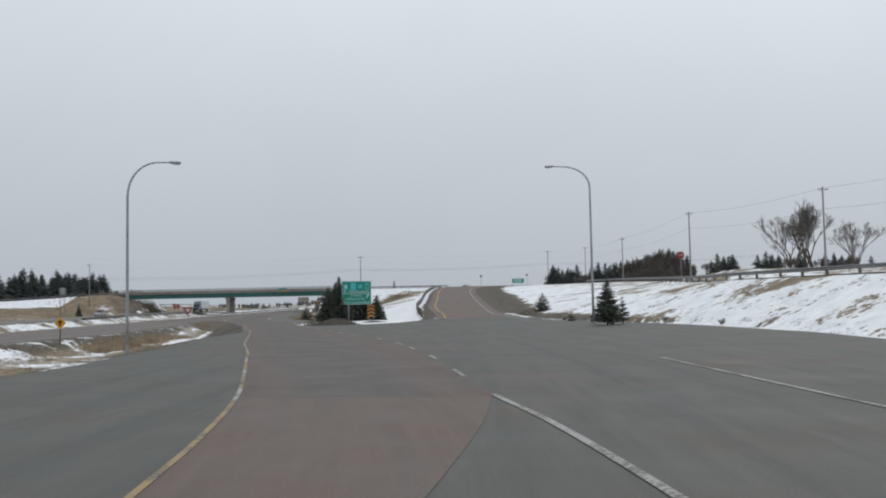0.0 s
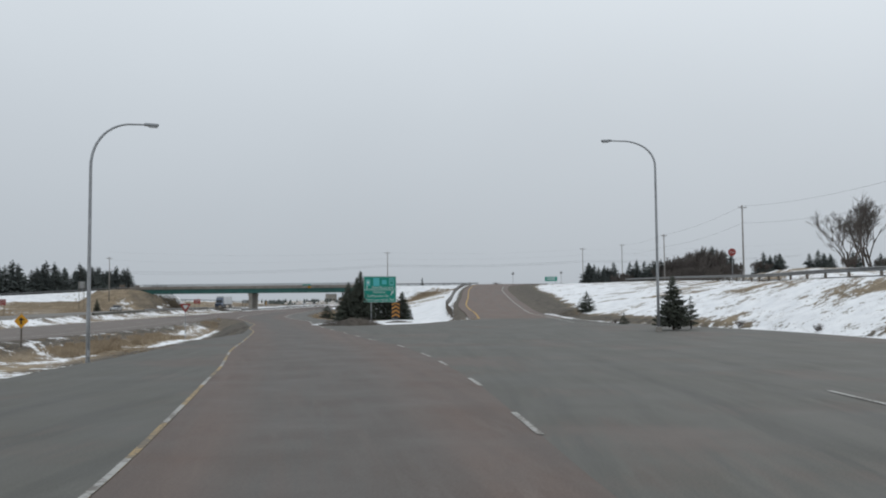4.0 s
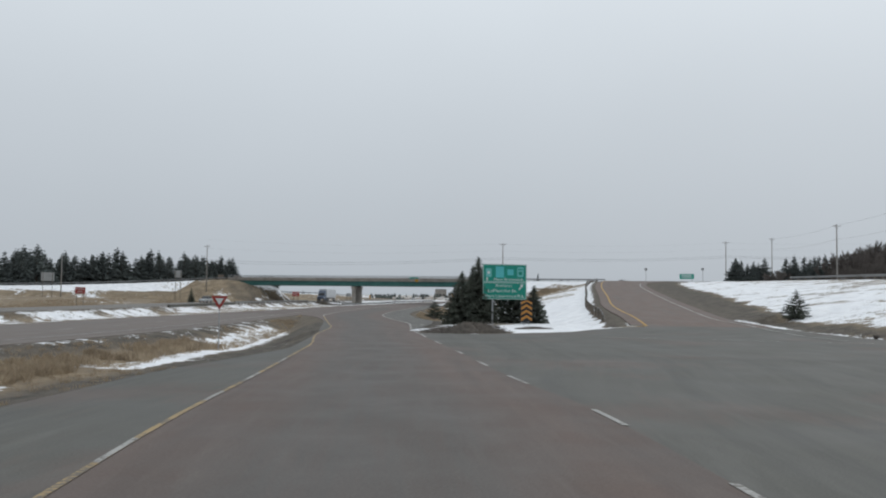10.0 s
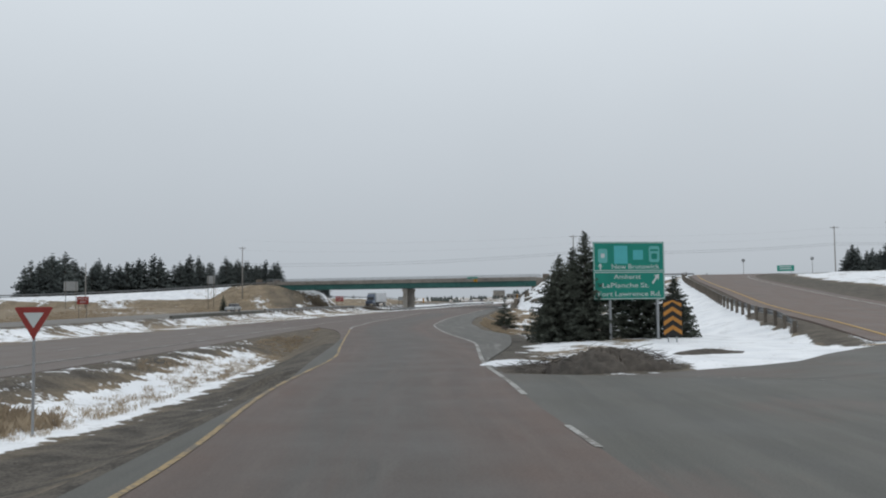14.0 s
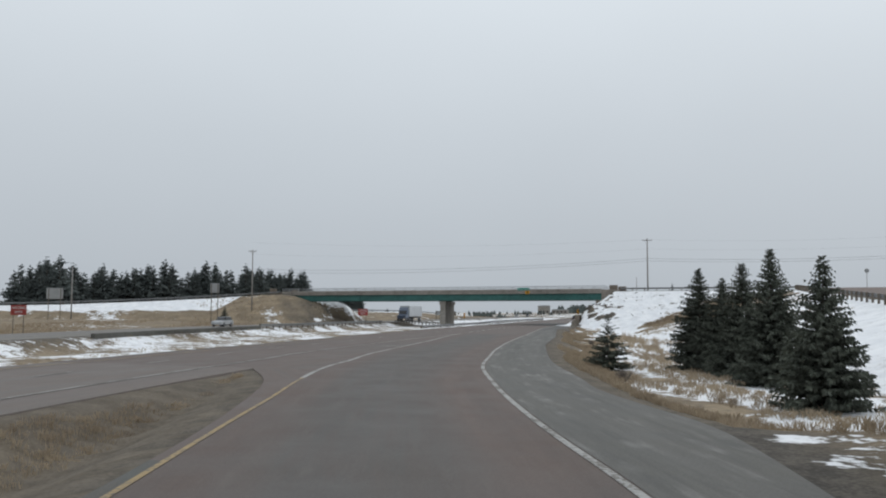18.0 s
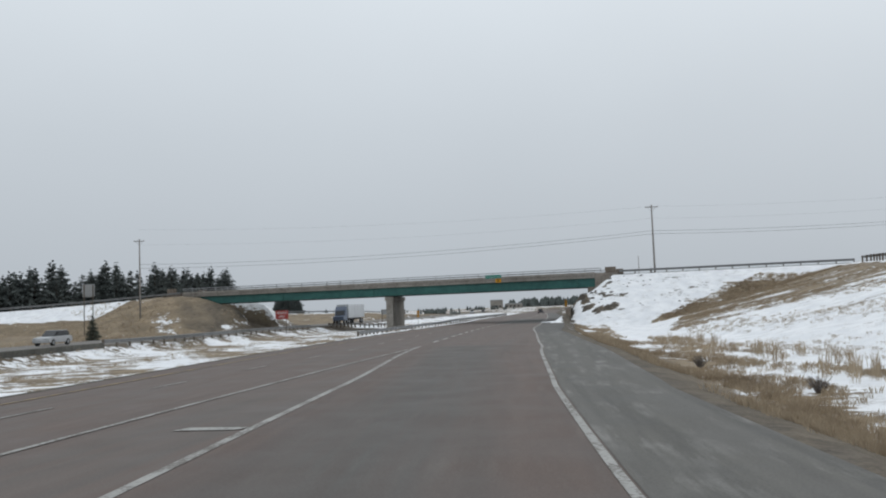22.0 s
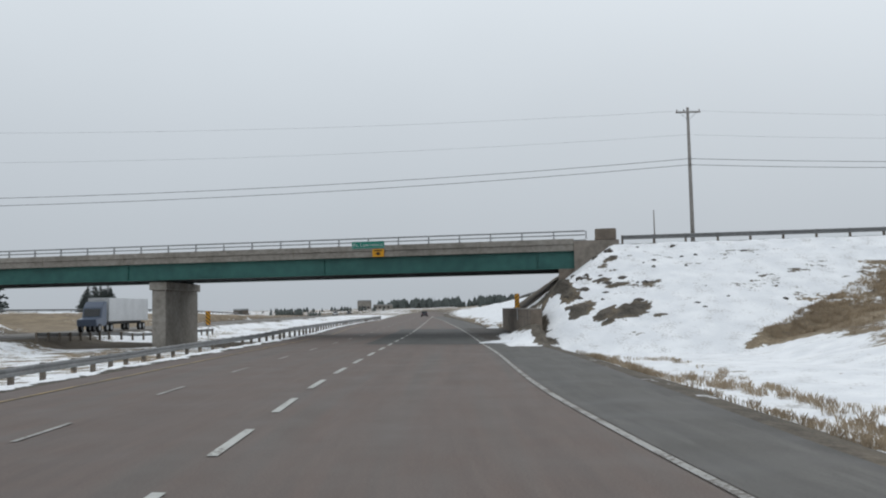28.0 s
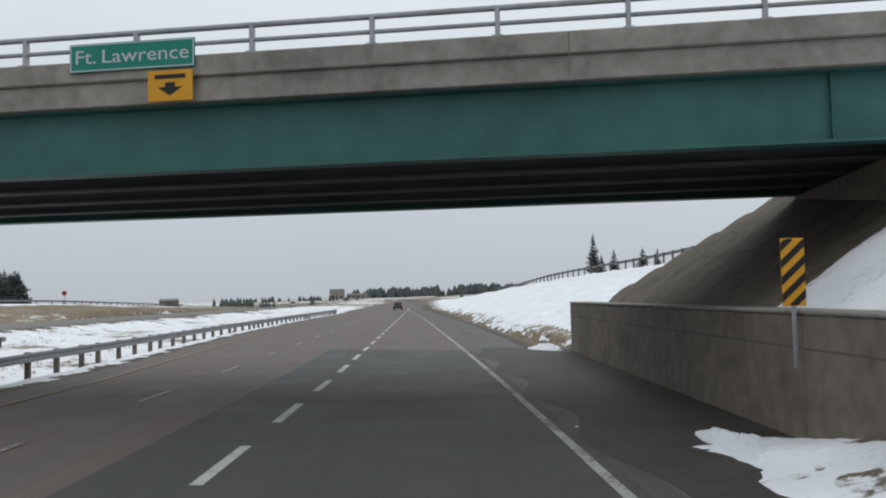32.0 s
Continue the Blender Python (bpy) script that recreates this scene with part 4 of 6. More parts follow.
# the red lane surface, wheel tracks and shoulders lie on the base course
part("lane_surface", band(yellow_x, white_x, np.arange(-89.6, 88, 1.0), 0.008, M_LANE, "lane_surface"), parent=ramp_road, label="reddish asphalt lane")
part("lane_surface", band(yellow_x, lambda y: float(white_x(y)) - 0.26 * max(0.0, -89 - y), np.arange(-125.6, -89.5, 1.0), 0.008, M_RED_OLD, "lane_surface"), parent=crossing, label="lighter reddish asphalt patch")


part("shoulder", band(off(white_x, 0.14), pav_right, np.arange(-17, 112.5, 1.0), 0.008, M_SHOULDER, "shoulder"), parent=highway_m, label="snow-dusted grey shoulder")
part("shoulder", band(off(white_x, 0.14), pav_right, np.concatenate([np.arange(112, 160, 1.0), np.arange(160, 330, 4.0)]), 0.008, M_SHOULDER_WET, "shoulder"), parent=highway_m, label="damp dark grey shoulder")



# painted lines
def stripe(parent, f, y0, y1, half, mat, z=0.018, step=1.0, name="edge_line"):
    ys = np.linspace(y0, y1, max(2, int((y1 - y0) / step) + 1))
    return part(name, band(off(f, -half), off(f, half), ys, z, mat, name), parent=parent)


stripe(ramp_road, yellow_x, -130, 19.5, 0.065, M_YELLOW)
stripe(ramp_road, yellow_x, 19.5, 87.6, 0.11, M_WHITE)
stripe(highway_m, white_x, -23.2, 340, 0.085, M_WHITE)
stripe(crossing, white_x, -130, -89, 0.09, M_WHITE)
stripe(highway, hw_right, -150, 88, 0.09, M_WHITE)
stripe(highway, off(hw_left, 1.5), -150, 400, 0.08, M_YELLOW, step=3)
stripe(far_road, off(far_near, -1.5), -150, 400, 0.08, M_YELLOW, z=FAR_Z + 0.018, step=3)
stripe(far_road, off(far_far, 2.2), -150, 400, 0.09, M_WHITE, z=FAR_Z + 0.018, step=3)
for y0, y1 in ((-83.9, -80.9), (-75.2, -72.9), (-67.9, -65.5), (-62.9, -60.4), (-55.6, -53.4), (-48.5, -46.2), (-42.8, -40.6), (-36.9, -34.9), (-30.2, -28.0)):
    stripe(crossing, white_x, y0, y1, 0.07, M_WHITE, name="lane_dash")
# an older white line shows where the yellow has gone
for y0, y1 in ((-90.2, -86.9), (-83.1, -80.2), (-75.6, -73.0), (-68.6, -65.6), (-61.9, -59.9), (-55.0, -53.2), (-50.8, -48.2), (-44.4, -42.0)):
    stripe(ramp_road, yellow_x, y0, y1, 0.06, M_WHITE, z=0.022, name="old_dash")
for k in range(-4, 40):
    stripe(highway_m, hw_right, 117.35 + 5.77 * k, 120.4 + 5.77 * k, 0.1, M_WHITE_NEW, name="lane_dash")
lane_x = lambda y: hw_right(y) - 4.25
for k in range(-30, 40):
    stripe(highway_m, lane_x, 118.7 + 8.55 * k, 121.3 + 8.55 * k, 0.07, M_WHITE, name="lane_dash")
for k in range(-28, 26):
    stripe(far_road, lambda y: (far_near(y) + far_far(y)) / 2, 8.55 * k, 8.55 * k + 2.7, 0.07, M_WHITE, z=FAR_Z + 0.018, name="lane_dash")
bm = bmesh.new()
bm.faces.new([bm.verts.new(p) for p in ((-27.0, 48.6, 0.018), (-25.6, 48.9, 0.018), (-25.4, 49.3, 0.018), (-26.9, 49.15, 0.018))])
part("gore_mark", bm, M_WHITE, highway_m, "short worn white mark")
# darker grey asphalt in the right lane before, under and past the bridge
verts = [(float(hw_right(y)) - 2.2 if s_ == 0 else float(white_x(y)) + 0.3, y + 2.6 * (1 - s_), 0.012) for y in np.arange(157.2, 199, 2.0) for s_ in (0, 1)]
me = mesh_from("dark_patch", verts, [(2 * i, 2 * i + 1, 2 * i + 3, 2 * i + 2) for i in range(len(verts) // 2 - 1)], M_DARK_PATCH)
me.attributes.new("run", "FLOAT_VECTOR", "POINT").data.foreach_set("vector", np.array([(6.0 * (i % 2), 2.0 * (i // 2), i % 2) for i in range(len(verts))], float).ravel())
part("dark_patch", me, parent=highway_m, label="dark grey asphalt strip")
part("dirt_strip", band(lambda y: float(white_x(y)) + 0.5 + 0.25 * math.sin(0.9 * y) + 1.2 * max(0.0, (168 - y) / 6), lambda y: wall_x(y) + 0.02, np.arange(164, 199.5, 0.5), 0.014, M_DIRT_WET, "dirt_strip"), parent=highway_m, label="wet dark dirt at the wall foot")
zr_line = lambda y: float(ramp_z(y)) + 0.02
part("edge_line", band(off(ramp_l, -0.1), off(ramp_l, 0.1), np.arange(-0.9, 166, 1.0), zr_line, M_YELLOW_EDGE, "edge_line"), parent=upramp, label="yellow edge line")
part("edge_line", band(off(ramp_r, -0.1), off(ramp_r, 0.1), np.arange(-0.7, 164, 1.0), zr_line, M_WHITE, "edge_line"), parent=upramp, label="white edge line")
part("edge_line", band(off(ramp_r, -0.1), off(ramp_r, 0.1), np.linspace(-15.0, -0.7, 20), zr_line, M_WHITE, "edge_line"), parent=apron)
nose_y = [-3.4, -2.4, -1.4, -0.8]
part("edge_line", band(lambda y: np.interp(y, nose_y, [18.6, 19.8, 20.45, 20.6]), lambda y: np.interp(y, nose_y, [18.75, 20.15, 20.75, 20.85]), nose_y, zr_line, M_YELLOW_EDGE, "edge_line"), parent=apron)
stripe(crossing, lambda y: 38.9 - 0.15 * (y + 85.2), -96, -76, 0.08, M_WHITE)


def crack(parent, pts, half=0.035, z=0.02):
    line = smooth_line([(x, y, z) for x, y in pts], 0.6)
    for i in range(len(line)):
        line[i][0] += 0.05 * math.sin(i * 1.9)
        line[i][1] += 0.05 * math.cos(i * 2.7)
    part("sealed_crack", ribbon(line, half, M_CRACK, "sealed_crack"), parent=parent)


crack(crossing, [(16, -34), (24, -36), (33, -33), (38, -30)])


# ---- the overpass ----
def placed(bm, m):
    bmesh.ops.transform(bm, matrix=m, verts=bm.verts)
    return bm


bridge = thing("overpass_bridge", pose(0, 0, 0), "green steel girder overpass with weathered concrete parapet over the highway", "bridge")
BX0, BX1 = -116.0, -36.9
part("deck", boxm(BX0, BR_Y0 + 0.35, 6.72, BX1, BR_Y1 - 0.35, DECK_Z), M_CONC_D, bridge, "dark concrete deck slab")
part("road_surface", boxm(BX0 - 4, BR_Y0 + 0.9, DECK_Z + 0.004, -33.0, BR_Y1 - 0.9, DECK_Z + 0.05), M_ASPHALT, bridge, "grey asphalt surface")
for side, y0, y1 in ((1, BR_Y0, BR_Y0 + 0.45), (-1, BR_Y1 - 0.45, BR_Y1)):
    bm = bmesh.new()
    box(bm, BX0, y0, 7.22, BX1, y1, 7.68, 0.03)
    box(bm, BX0, y0 + (0.1 if side > 0 else 0.0), 6.7, BX1, y1 - (0.0 if side > 0 else 0.1), 7.225, 0.02)
    part("parapet", bm, M_CONC, bridge, "weathered concrete parapet with dark stains")
    # construction joints
    for x in np.arange(BX0 + 7.9, BX1 - 1, 7.9):
        part("joint", boxm(x, y0 - 0.004, 6.8, x + 0.03, y0 + 0.02, 7.66), M_CONC_D, bridge)
    yr = (y0 + y1) / 2
    me_post = None
    for k in range(31):
        x = -35.9 - 2.6 * k
        if x < BX0 + 0.5:
            break
        if me_post is None:
            bm = bmesh.new()
            box(bm, -0.05, -0.07, 7.68, 0.05, 0.07, 8.3, 0.015)
            box(bm, -0.11, -0.13, 7.68, 0.11, 0.13, 7.72)
            me_post = bpy.data.meshes.new("rail_post")
            bm.to_mesh(me_post)
            bm.free()
            me_post.materials.append(M_GALV)
        post = part("rail_post", me_post, parent=bridge)
        post.location = (x, yr, 0)
    for z, r in ((8.3, 0.065), (7.98, 0.05)):
        part("hand_rail", tube([(BX0, yr, z), (-36.0, yr, z)], r, 8), M_GALV, bridge, "galvanised tubular rail")
for n, y in enumerate(np.linspace(BR_Y0 + 0.55, BR_Y1 - 0.55, 5)):
    half_i = [(0.24, 5.27), (0.24, 5.33), (0.018, 5.34), (0.018, 6.65), (0.24, 6.66), (0.24, 6.715)]
    bm = prism(bmesh.new(), half_i + [(-a, z) for a, z in half_i[::-1]], -BX1, -BX0)
    placed(bm, pose(0, y, 0, 0, 0, 90))
    part("girder", bm, M_GREEN_STEEL if n in (0, 4) else M_DARK_STEEL, bridge, "green painted plate girder" if n in (0, 4) else "dull grey inner plate girder, lightened for veil glare")
    if n in (0, 4):
        s = -1 if n == 0 else 1
        for x in np.arange(BX1 - 3.0 - 4 * 18.2, BX1, 18.2):
            part("stiffener", boxm(x, min(y + s * 0.018, y + s * 0.14), 5.33, x + 0.02, max(y + s * 0.018, y + s * 0.14), 6.66), M_GREEN_STEEL, bridge)
for x in np.arange(BX0 + 5, BX1, 7.6):
    part("cross_frame", boxm(x, BR_Y0 + 0.6, 5.7, x + 0.08, BR_Y1 - 0.6, 6.3), M_DARK_STEEL, bridge, "dark cross frame between girders")
# the middle pier, set along the highway
PIER = pose(-73.55, 175.9, 0, 0, 0, 9.1)


part("pier", placed(boxm(-0.62, 0.25, -0.8, 0.62, 9.9, 4.42, 0.06), PIER), M_CONC, bridge, "stained concrete wall pier")
part("pier_cap", placed(boxm(-0.78, 0.0, 4.42, 0.78, 10.3, 5.14, 0.05), PIER), M_CONC, bridge, "concrete pier cap")
for y in np.linspace(0.5, 9.6, 5):
    part("bearing", placed(boxm(-0.25, y - 0.25, 5.14, 0.25, y + 0.25, 5.27), PIER), M_DARK_STEEL, bridge)
# abutments
for x0, x1, cap0, cap1 in ((-36.9, -33.3, -35.2, -33.5), (-119.6, -116.0, -119.4, -117.7)):
    part("abutment", boxm(x0, BR_Y0 - 0.05, 1.5, x1, BR_Y0 + 0.55, 7.5, 0.04), M_CONC_B, bridge, "brownish concrete abutment cheek wall")
    part("abutment", boxm(x0, BR_Y1 - 0.55, 1.5, x1, BR_Y1 + 0.05, 7.5, 0.04), M_CONC_B, bridge)
    part("back_wall", boxm(x0 + 0.3, BR_Y0 + 0.55, 1.5, x1 - 0.3, BR_Y1 - 0.55, DECK_Z - 0.45), M_CONC_D, bridge, "dark concrete back wall")
    inner = 1 if x0 < -100 else -1
    xs = sorted(((x1 if inner > 0 else x0), (x1 if inner > 0 else x0) + inner * 1.3))
    part("bearing_seat", boxm(xs[0], BR_Y0 + 0.3, 2.2, xs[1], BR_Y1 - 0.3, 5.26), M_CONC_D, bridge, "concrete bearing seat")
    for y in (BR_Y0 - 0.08, BR_Y1 - 0.62):
        part("end_block", boxm(cap0, y, 7.5, cap1, y + 0.7, 8.42, 0.07), M_CONC_D, bridge, "brownish concrete rail end block")

# the toe wall along the highway
toe_wall = thing("retaining_wall", pose(0, 0, 0), "low stained concrete retaining wall at the foot of the slope", "wall")
WALL = pose(-45.0, 196.0, 0, 0, 0, 9.1)
for k in range(5):
    part("wall_panel", placed(boxm(0.0, -min(34.0, 7.8 * (k + 1)) + 0.012, -0.5, 0.75, -7.8 * k - 0.012, 2.06, 0.03), WALL), M_CONC_D, toe_wall, "stained cast concrete panel")
for k in range(5):
    part("form_joint", placed(boxm(-0.004, -min(33.9, 7.8 * (k + 1)) + 0.05, 1.5, 0.02, -7.8 * k - 0.05, 1.53), WALL), M_CONC_BLACK, toe_wall, "dark casting joint")
part("wall_end", placed(boxm(0.006, 0.0, -0.5, 4.2, 0.4, 2.05, 0.03), WALL), M_CONC_D, toe_wall, "return of the wall")
part("wall_coping", placed(boxm(-0.03, -34.0, 2.062, 0.78, 0.4, 2.13, 0.02), WALL), M_CONC, toe_wall, "thin pale coping")


# ---- signs ----
def flat(parent, name, outline, y, mat, label="", thick=0.006):
    """A thin plate of an x, z outline standing at y in its parent."""
    return part(name, prism(bmesh.new(), outline, y - thick, y), mat, parent, label)


def rect(x0, z0, x1, z1, r=0.0):
    if not r:
        return [(x0, z0), (x1, z0), (x1, z1), (x0, z1)]
    out = []
    for cx, cz, a0 in ((x1 - r, z0 + r, -90), (x1 - r, z1 - r, 0), (x0 + r, z1 - r, 90), (x0 + r, z0 + r, 180)):
        for k in range(4):
            a = radians(a0 + 30 * k)
            out.append((cx + r * math.cos(a), cz + r * math.sin(a)))
    return out


def lettering(parent, words, size, x, z, y, mat, width=None):
    """One line of text about x, z: each word a part of its own."""
    made = [text_mesh(w, size, mat) for w in words.split()]
    wide = [max(v.co.x for v in me.vertices) - min(v.co.x for v in me.vertices) for me in made]
    total = sum(wide) + 0.3 * size * (len(made) - 1)
    k = (width or total) / total
    at = x - total * k / 2
    for me, w in zip(made, wide):
        me.transform(Matrix.Diagonal((k, 1, 1, 1)))
        ob = part("lettering", me, parent=parent)
        ob.location = (at + w * k / 2, y, z)
        at += (w + 0.3 * size) * k


def sign_post(parent, x, z0, z1, w=0.09, d=0.12, mat=None, y=0.05):
    return part("post", boxm(x - w / 2, y, z0, x + w / 2, y + d, z1, 0.008), mat or M_GALV, parent)


# the big green guide sign on the headland
guide = thing("guide_sign", pose(6.28, 3.4, -0.09, 0, 0, 29) @ Matrix.Diagonal((1, 1, 1.07, 1)), "large green highway guide sign with white lettering on two posts", "road sign")
GW, G0, G1, GM = 4.12, 2.14, 5.1, 3.58
part("panel", boxm(0, 0, G0, GW, 0.05, G1, 0.012), M_SIGN_G, guide, "green reflective panel")
for z0, z1 in ((G0 + 0.03, GM - 0.03), (GM + 0.03, G1 - 0.03)):
    bm = bmesh.new()
    for a in (rect(0.03, z0, GW - 0.03, z0 + 0.035), rect(0.03, z1 - 0.035, GW - 0.03, z1), rect(0.03, z0 + 0.035, 0.065, z1 - 0.035), rect(GW - 0.065, z0 + 0.035, GW - 0.03, z1 - 0.035)):
        prism(bm, a, -0.006, -0.001)
    part("border", bm, M_SIGN_W, guide, "thin white border")
flat(guide, "route_shield", rect(0.28, 4.02, 0.82, 4.74, 0.1), -0.002, M_SIGN_PALE, "pale route shield")
flat(guide, "route_patch", rect(1.2, 3.98, 1.98, 4.9), -0.002, M_SIGN_B, "pale blue patch")
flat(guide, "route_patch", rect(2.3, 4.18, 2.88, 4.68), -0.002, M_SIGN_B, "small pale blue patch")
flat(guide, "route_shield", rect(3.22, 4.05, 3.84, 4.88, 0.12), -0.002, M_SIGN_PALE, "pale route shield")
flat(guide, "shield_bar", rect(3.3, 4.62, 3.76, 4.72), -0.009, M_SIGN_G)
flat(guide, "shield_mark", rect(3.36, 4.2, 3.7, 4.5, 0.08), -0.009, M_SIGN_G)
flat(guide, "shield_mark", rect(0.44, 4.28, 0.66, 4.5, 0.06), -0.009, M_SIGN_W)
lettering(guide, "New Brunswick", 0.34, 2.42, 3.82, -0.003, M_SIGN_W, 2.75)
lettering(guide, "Amherst", 0.34, 1.95, 3.3, -0.003, M_SIGN_W, 1.55)
lettering(guide, "LaPlanche St.", 0.34, 1.85, 2.86, -0.003, M_SIGN_W, 2.7)
lettering(guide, "Fort Lawrence Rd.", 0.34, 2.06, 2.42, -0.003, M_SIGN_W, 3.65)
flat(guide, "arrow", [(0.36, 3.67), (0.44, 3.67), (0.44, 3.86), (0.55, 3.8), (0.4, 4.0), (0.25, 3.8), (0.36, 3.86)], -0.002, M_SIGN_W, "white up arrow")
flat(guide, "arrow", [(3.36, 3.0), (3.44, 2.93), (3.68, 3.24), (3.74, 3.12), (3.8, 3.44), (3.48, 3.38), (3.6, 3.3)], -0.002, M_SIGN_W, "white slanting arrow")
for x in (0.95, 3.7):
    sign_post(guide, x, -0.4, G1 - 0.1, 0.13, 0.15)
for z in (2.5, 3.6, 4.7):
    part("stiffener", boxm(0.05, 0.055, z, GW - 0.05, 0.085, z + 0.06), M_SIGN_BACK, guide)

# chevron board beside it
chev = thing("chevron_board", pose(10.08, 1.55, -0.12, 0, 0, 30), "yellow and black chevron hazard board on two short posts", "road sign")
part("panel", boxm(0, 0, 0.42, 1.05, 0.03, 2.3, 0.01), M_SIGN_K, chev, "black panel")
for k in range(4):
    z = 0.5 + 0.47 * k
    flat(chev, "chevron", [(0.03, z), (0.525, z + 0.3), (1.02, z), (1.02, z + 0.22), (0.525, z + 0.42 + 0.09), (0.03, z + 0.22)] if k < 3 else [(0.03, z), (0.525, z + 0.28), (1.02, z), (1.02, z + 0.2), (0.525, z + 0.37), (0.03, z + 0.2)], -0.001, M_SIGN_O, "faded orange chevron")
for x in (0.3, 0.75):
    sign_post(chev, x, -0.4, 2.2, 0.06, 0.06, y=0.032)

# yield sign
ys_ = thing("yield_sign", pose(-2.45, -27.1, 0, 0, 0, 20), "red and white triangular yield sign on a thin post", "road sign")
part("panel", prism(bmesh.new(), [(0, 1.47), (0.47, 2.25), (0.42, 2.28), (-0.42, 2.28), (-0.47, 2.25)], 0, 0.012), M_SIGN_R, ys_, "red triangle")
flat(ys_, "centre", [(0, 1.76), (0.25, 2.14), (-0.25, 2.14)], -0.001, M_SIGN_W, "white centre")
sign_post(ys_, 0, land_z(-2.45, -27.1) - 0.3, 2.2, 0.06, 0.05, y=0.014)


# diamond warning sign and octagonal signs
def diamond(x, y, z, size, yaw, label, base):
    ob = thing("warning_sign", pose(x, y, 0, 0, 0, yaw), label, "road sign")
    part("panel", prism(bmesh.new(), [(0, z - size), (size, z), (0, z + size), (-size, z)], 0, 0.012), M_SIGN_Y, ob, "amber diamond")
    flat(ob, "symbol", [(-0.06, z - size * 0.45), (0.06, z - size * 0.45), (0.06, z + 0.05), (0.22, z + 0.05), (0, z + size * 0.5), (-0.22, z + 0.05), (-0.06, z + 0.05)], -0.001, M_SIGN_K, "black arrow symbol")
    sign_post(ob, 0, base - 0.3, z + 0.3, 0.08, 0.08, M_POST, y=0.014)
    return ob


diamond(-3.4, -48.8, 1.3, 0.46, 8, "amber diamond warning sign on a timber post in the grass", land_z(-3.4, -48.8))
diamond(60.6, -53.2, 6.75, 0.4, 20, "amber diamond warning sign beside the upper road", land_z(60.6, -53.2))


def octagon(x, y, z, yaw):
    ob = thing("stop_sign", pose(x, y, 0, 0, 0, yaw), "faded red octagonal stop sign on the hill road", "road sign")
    o = [(0.75 * math.cos(radians(22.5 + 45 * k)), z + 0.75 * math.sin(radians(22.5 + 45 * k))) for k in range(8)]
    part("panel", prism(bmesh.new(), o, 0, 0.012), M_SIGN_R, ob, "red octagon")
    lettering(ob, "STOP", 0.46, 0, z, -0.003, M_SIGN_W)
    sign_post(ob, 0, land_z(x, y) - 0.3, z + 0.4, 0.08, 0.08, y=0.014)


octagon(61.3, 70.0, 10.95, -22)


def wrong_way(x, y, z0, yaw):
    ob = thing("wrong_way_sign", pose(x, y, 0, 0, 0, yaw), "red rectangular WRONG WAY sign on two timber posts", "road sign", "wrong way signs")
    part("panel", boxm(-0.95, 0, z0, 0.95, 0.02, z0 + 1.3, 0.01), M_SIGN_R, ob, "red panel")
    lettering(ob, "WRONG", 0.5, 0, z0 + 0.93, -0.003, M_SIGN_W, 1.55)
    lettering(ob, "WAY", 0.5, 0, z0 + 0.38, -0.003, M_SIGN_W, 1.0)
    g = land_z(x, y)
    for dx in (-0.62, 0.62):
        sign_post(ob, dx, g - 0.3, z0 + 1.2, 0.1, 0.1, M_POST, y=0.022)


wrong_way(-93.2, 76.4, 2.1, 40)
wrong_way(-80.3, 149.5, 1.95, 28)


def sign_back(x, y, w, z0, z1, yaw, label):
    ob = thing("sign_back", pose(x, y, 0, 0, 0, yaw), label, "road sign", "sign backs on the approach")
    part("panel", boxm(-w / 2, 0, z0, w / 2, 0.03, z1, 0.01), M_SIGN_BACK, ob, "bare grey metal back")
    g = land_z(x, y)
    for dx in (-w * 0.36, w * 0.36):
        sign_post(ob, dx, g - 0.3, z1 - 0.1, 0.14, 0.14, M_POST, y=-0.15)
    for z in (z0 + 0.2, z1 - 0.25):
        part("batten", boxm(-w / 2 + 0.05, -0.05, z, w / 2 - 0.05, -0.002, z + 0.06), M_SIGN_BACK, ob)


sign_back(-160.2, 147.0, 3.6, 5.6, 8.2, 40, "bare grey back of a wide sign on two timber posts")
sign_back(-93.2, 221.3, 1.6, 1.9, 3.1, 10, "small bare grey sign back on two posts beside the opposite carriageway")
sign_back(-122.0, 156.6, 2.0, 7.0, 9.2, 30, "bare grey back of a tall sign on two timber posts")

# the name board and clearance board on the parapet
name_board = thing("bridge_name_board", pose(-54.07, 175.13, 0), "small green bridge name board fixed to the parapet", "road sign")
part("panel", boxm(-1.42, 0, 7.42, 1.42, 0.03, 8.04, 0.01), M_SIGN_G, name_board, "green panel")
bm = bmesh.new()
for a in (rect(-1.4, 7.44, 1.4, 7.465), rect(-1.4, 7.995, 1.4, 8.02), rect(-1.4, 7.465, -1.375, 7.995), rect(1.375, 7.465, 1.4, 7.995)):
    prism(bm, a, -0.006, -0.001)
part("border", bm, M_SIGN_W, name_board)
lettering(name_board, "Ft. Lawrence", 0.42, 0, 7.73, -0.003, M_SIGN_W, 2.55)
clear = thing("clearance_board", pose(-53.2, 175.12, 0), "amber clearance board with black marks below the name board", "road sign")
part("panel", boxm(-0.5, 0, 6.7, 0.5, 0.03, 7.36, 0.01), M_SIGN_Y, clear, "amber panel")
flat(clear, "symbol", [(-0.28, 7.0), (0.0, 6.82), (0.28, 7.0), (0.11, 7.0), (0.11, 7.1), (-0.11, 7.1), (-0.11, 7.0)], -0.001, M_SIGN_K, "black symbol")
flat(clear, "lettering_bar", rect(-0.34, 7.18, 0.34, 7.27), -0.001, M_SIGN_K)


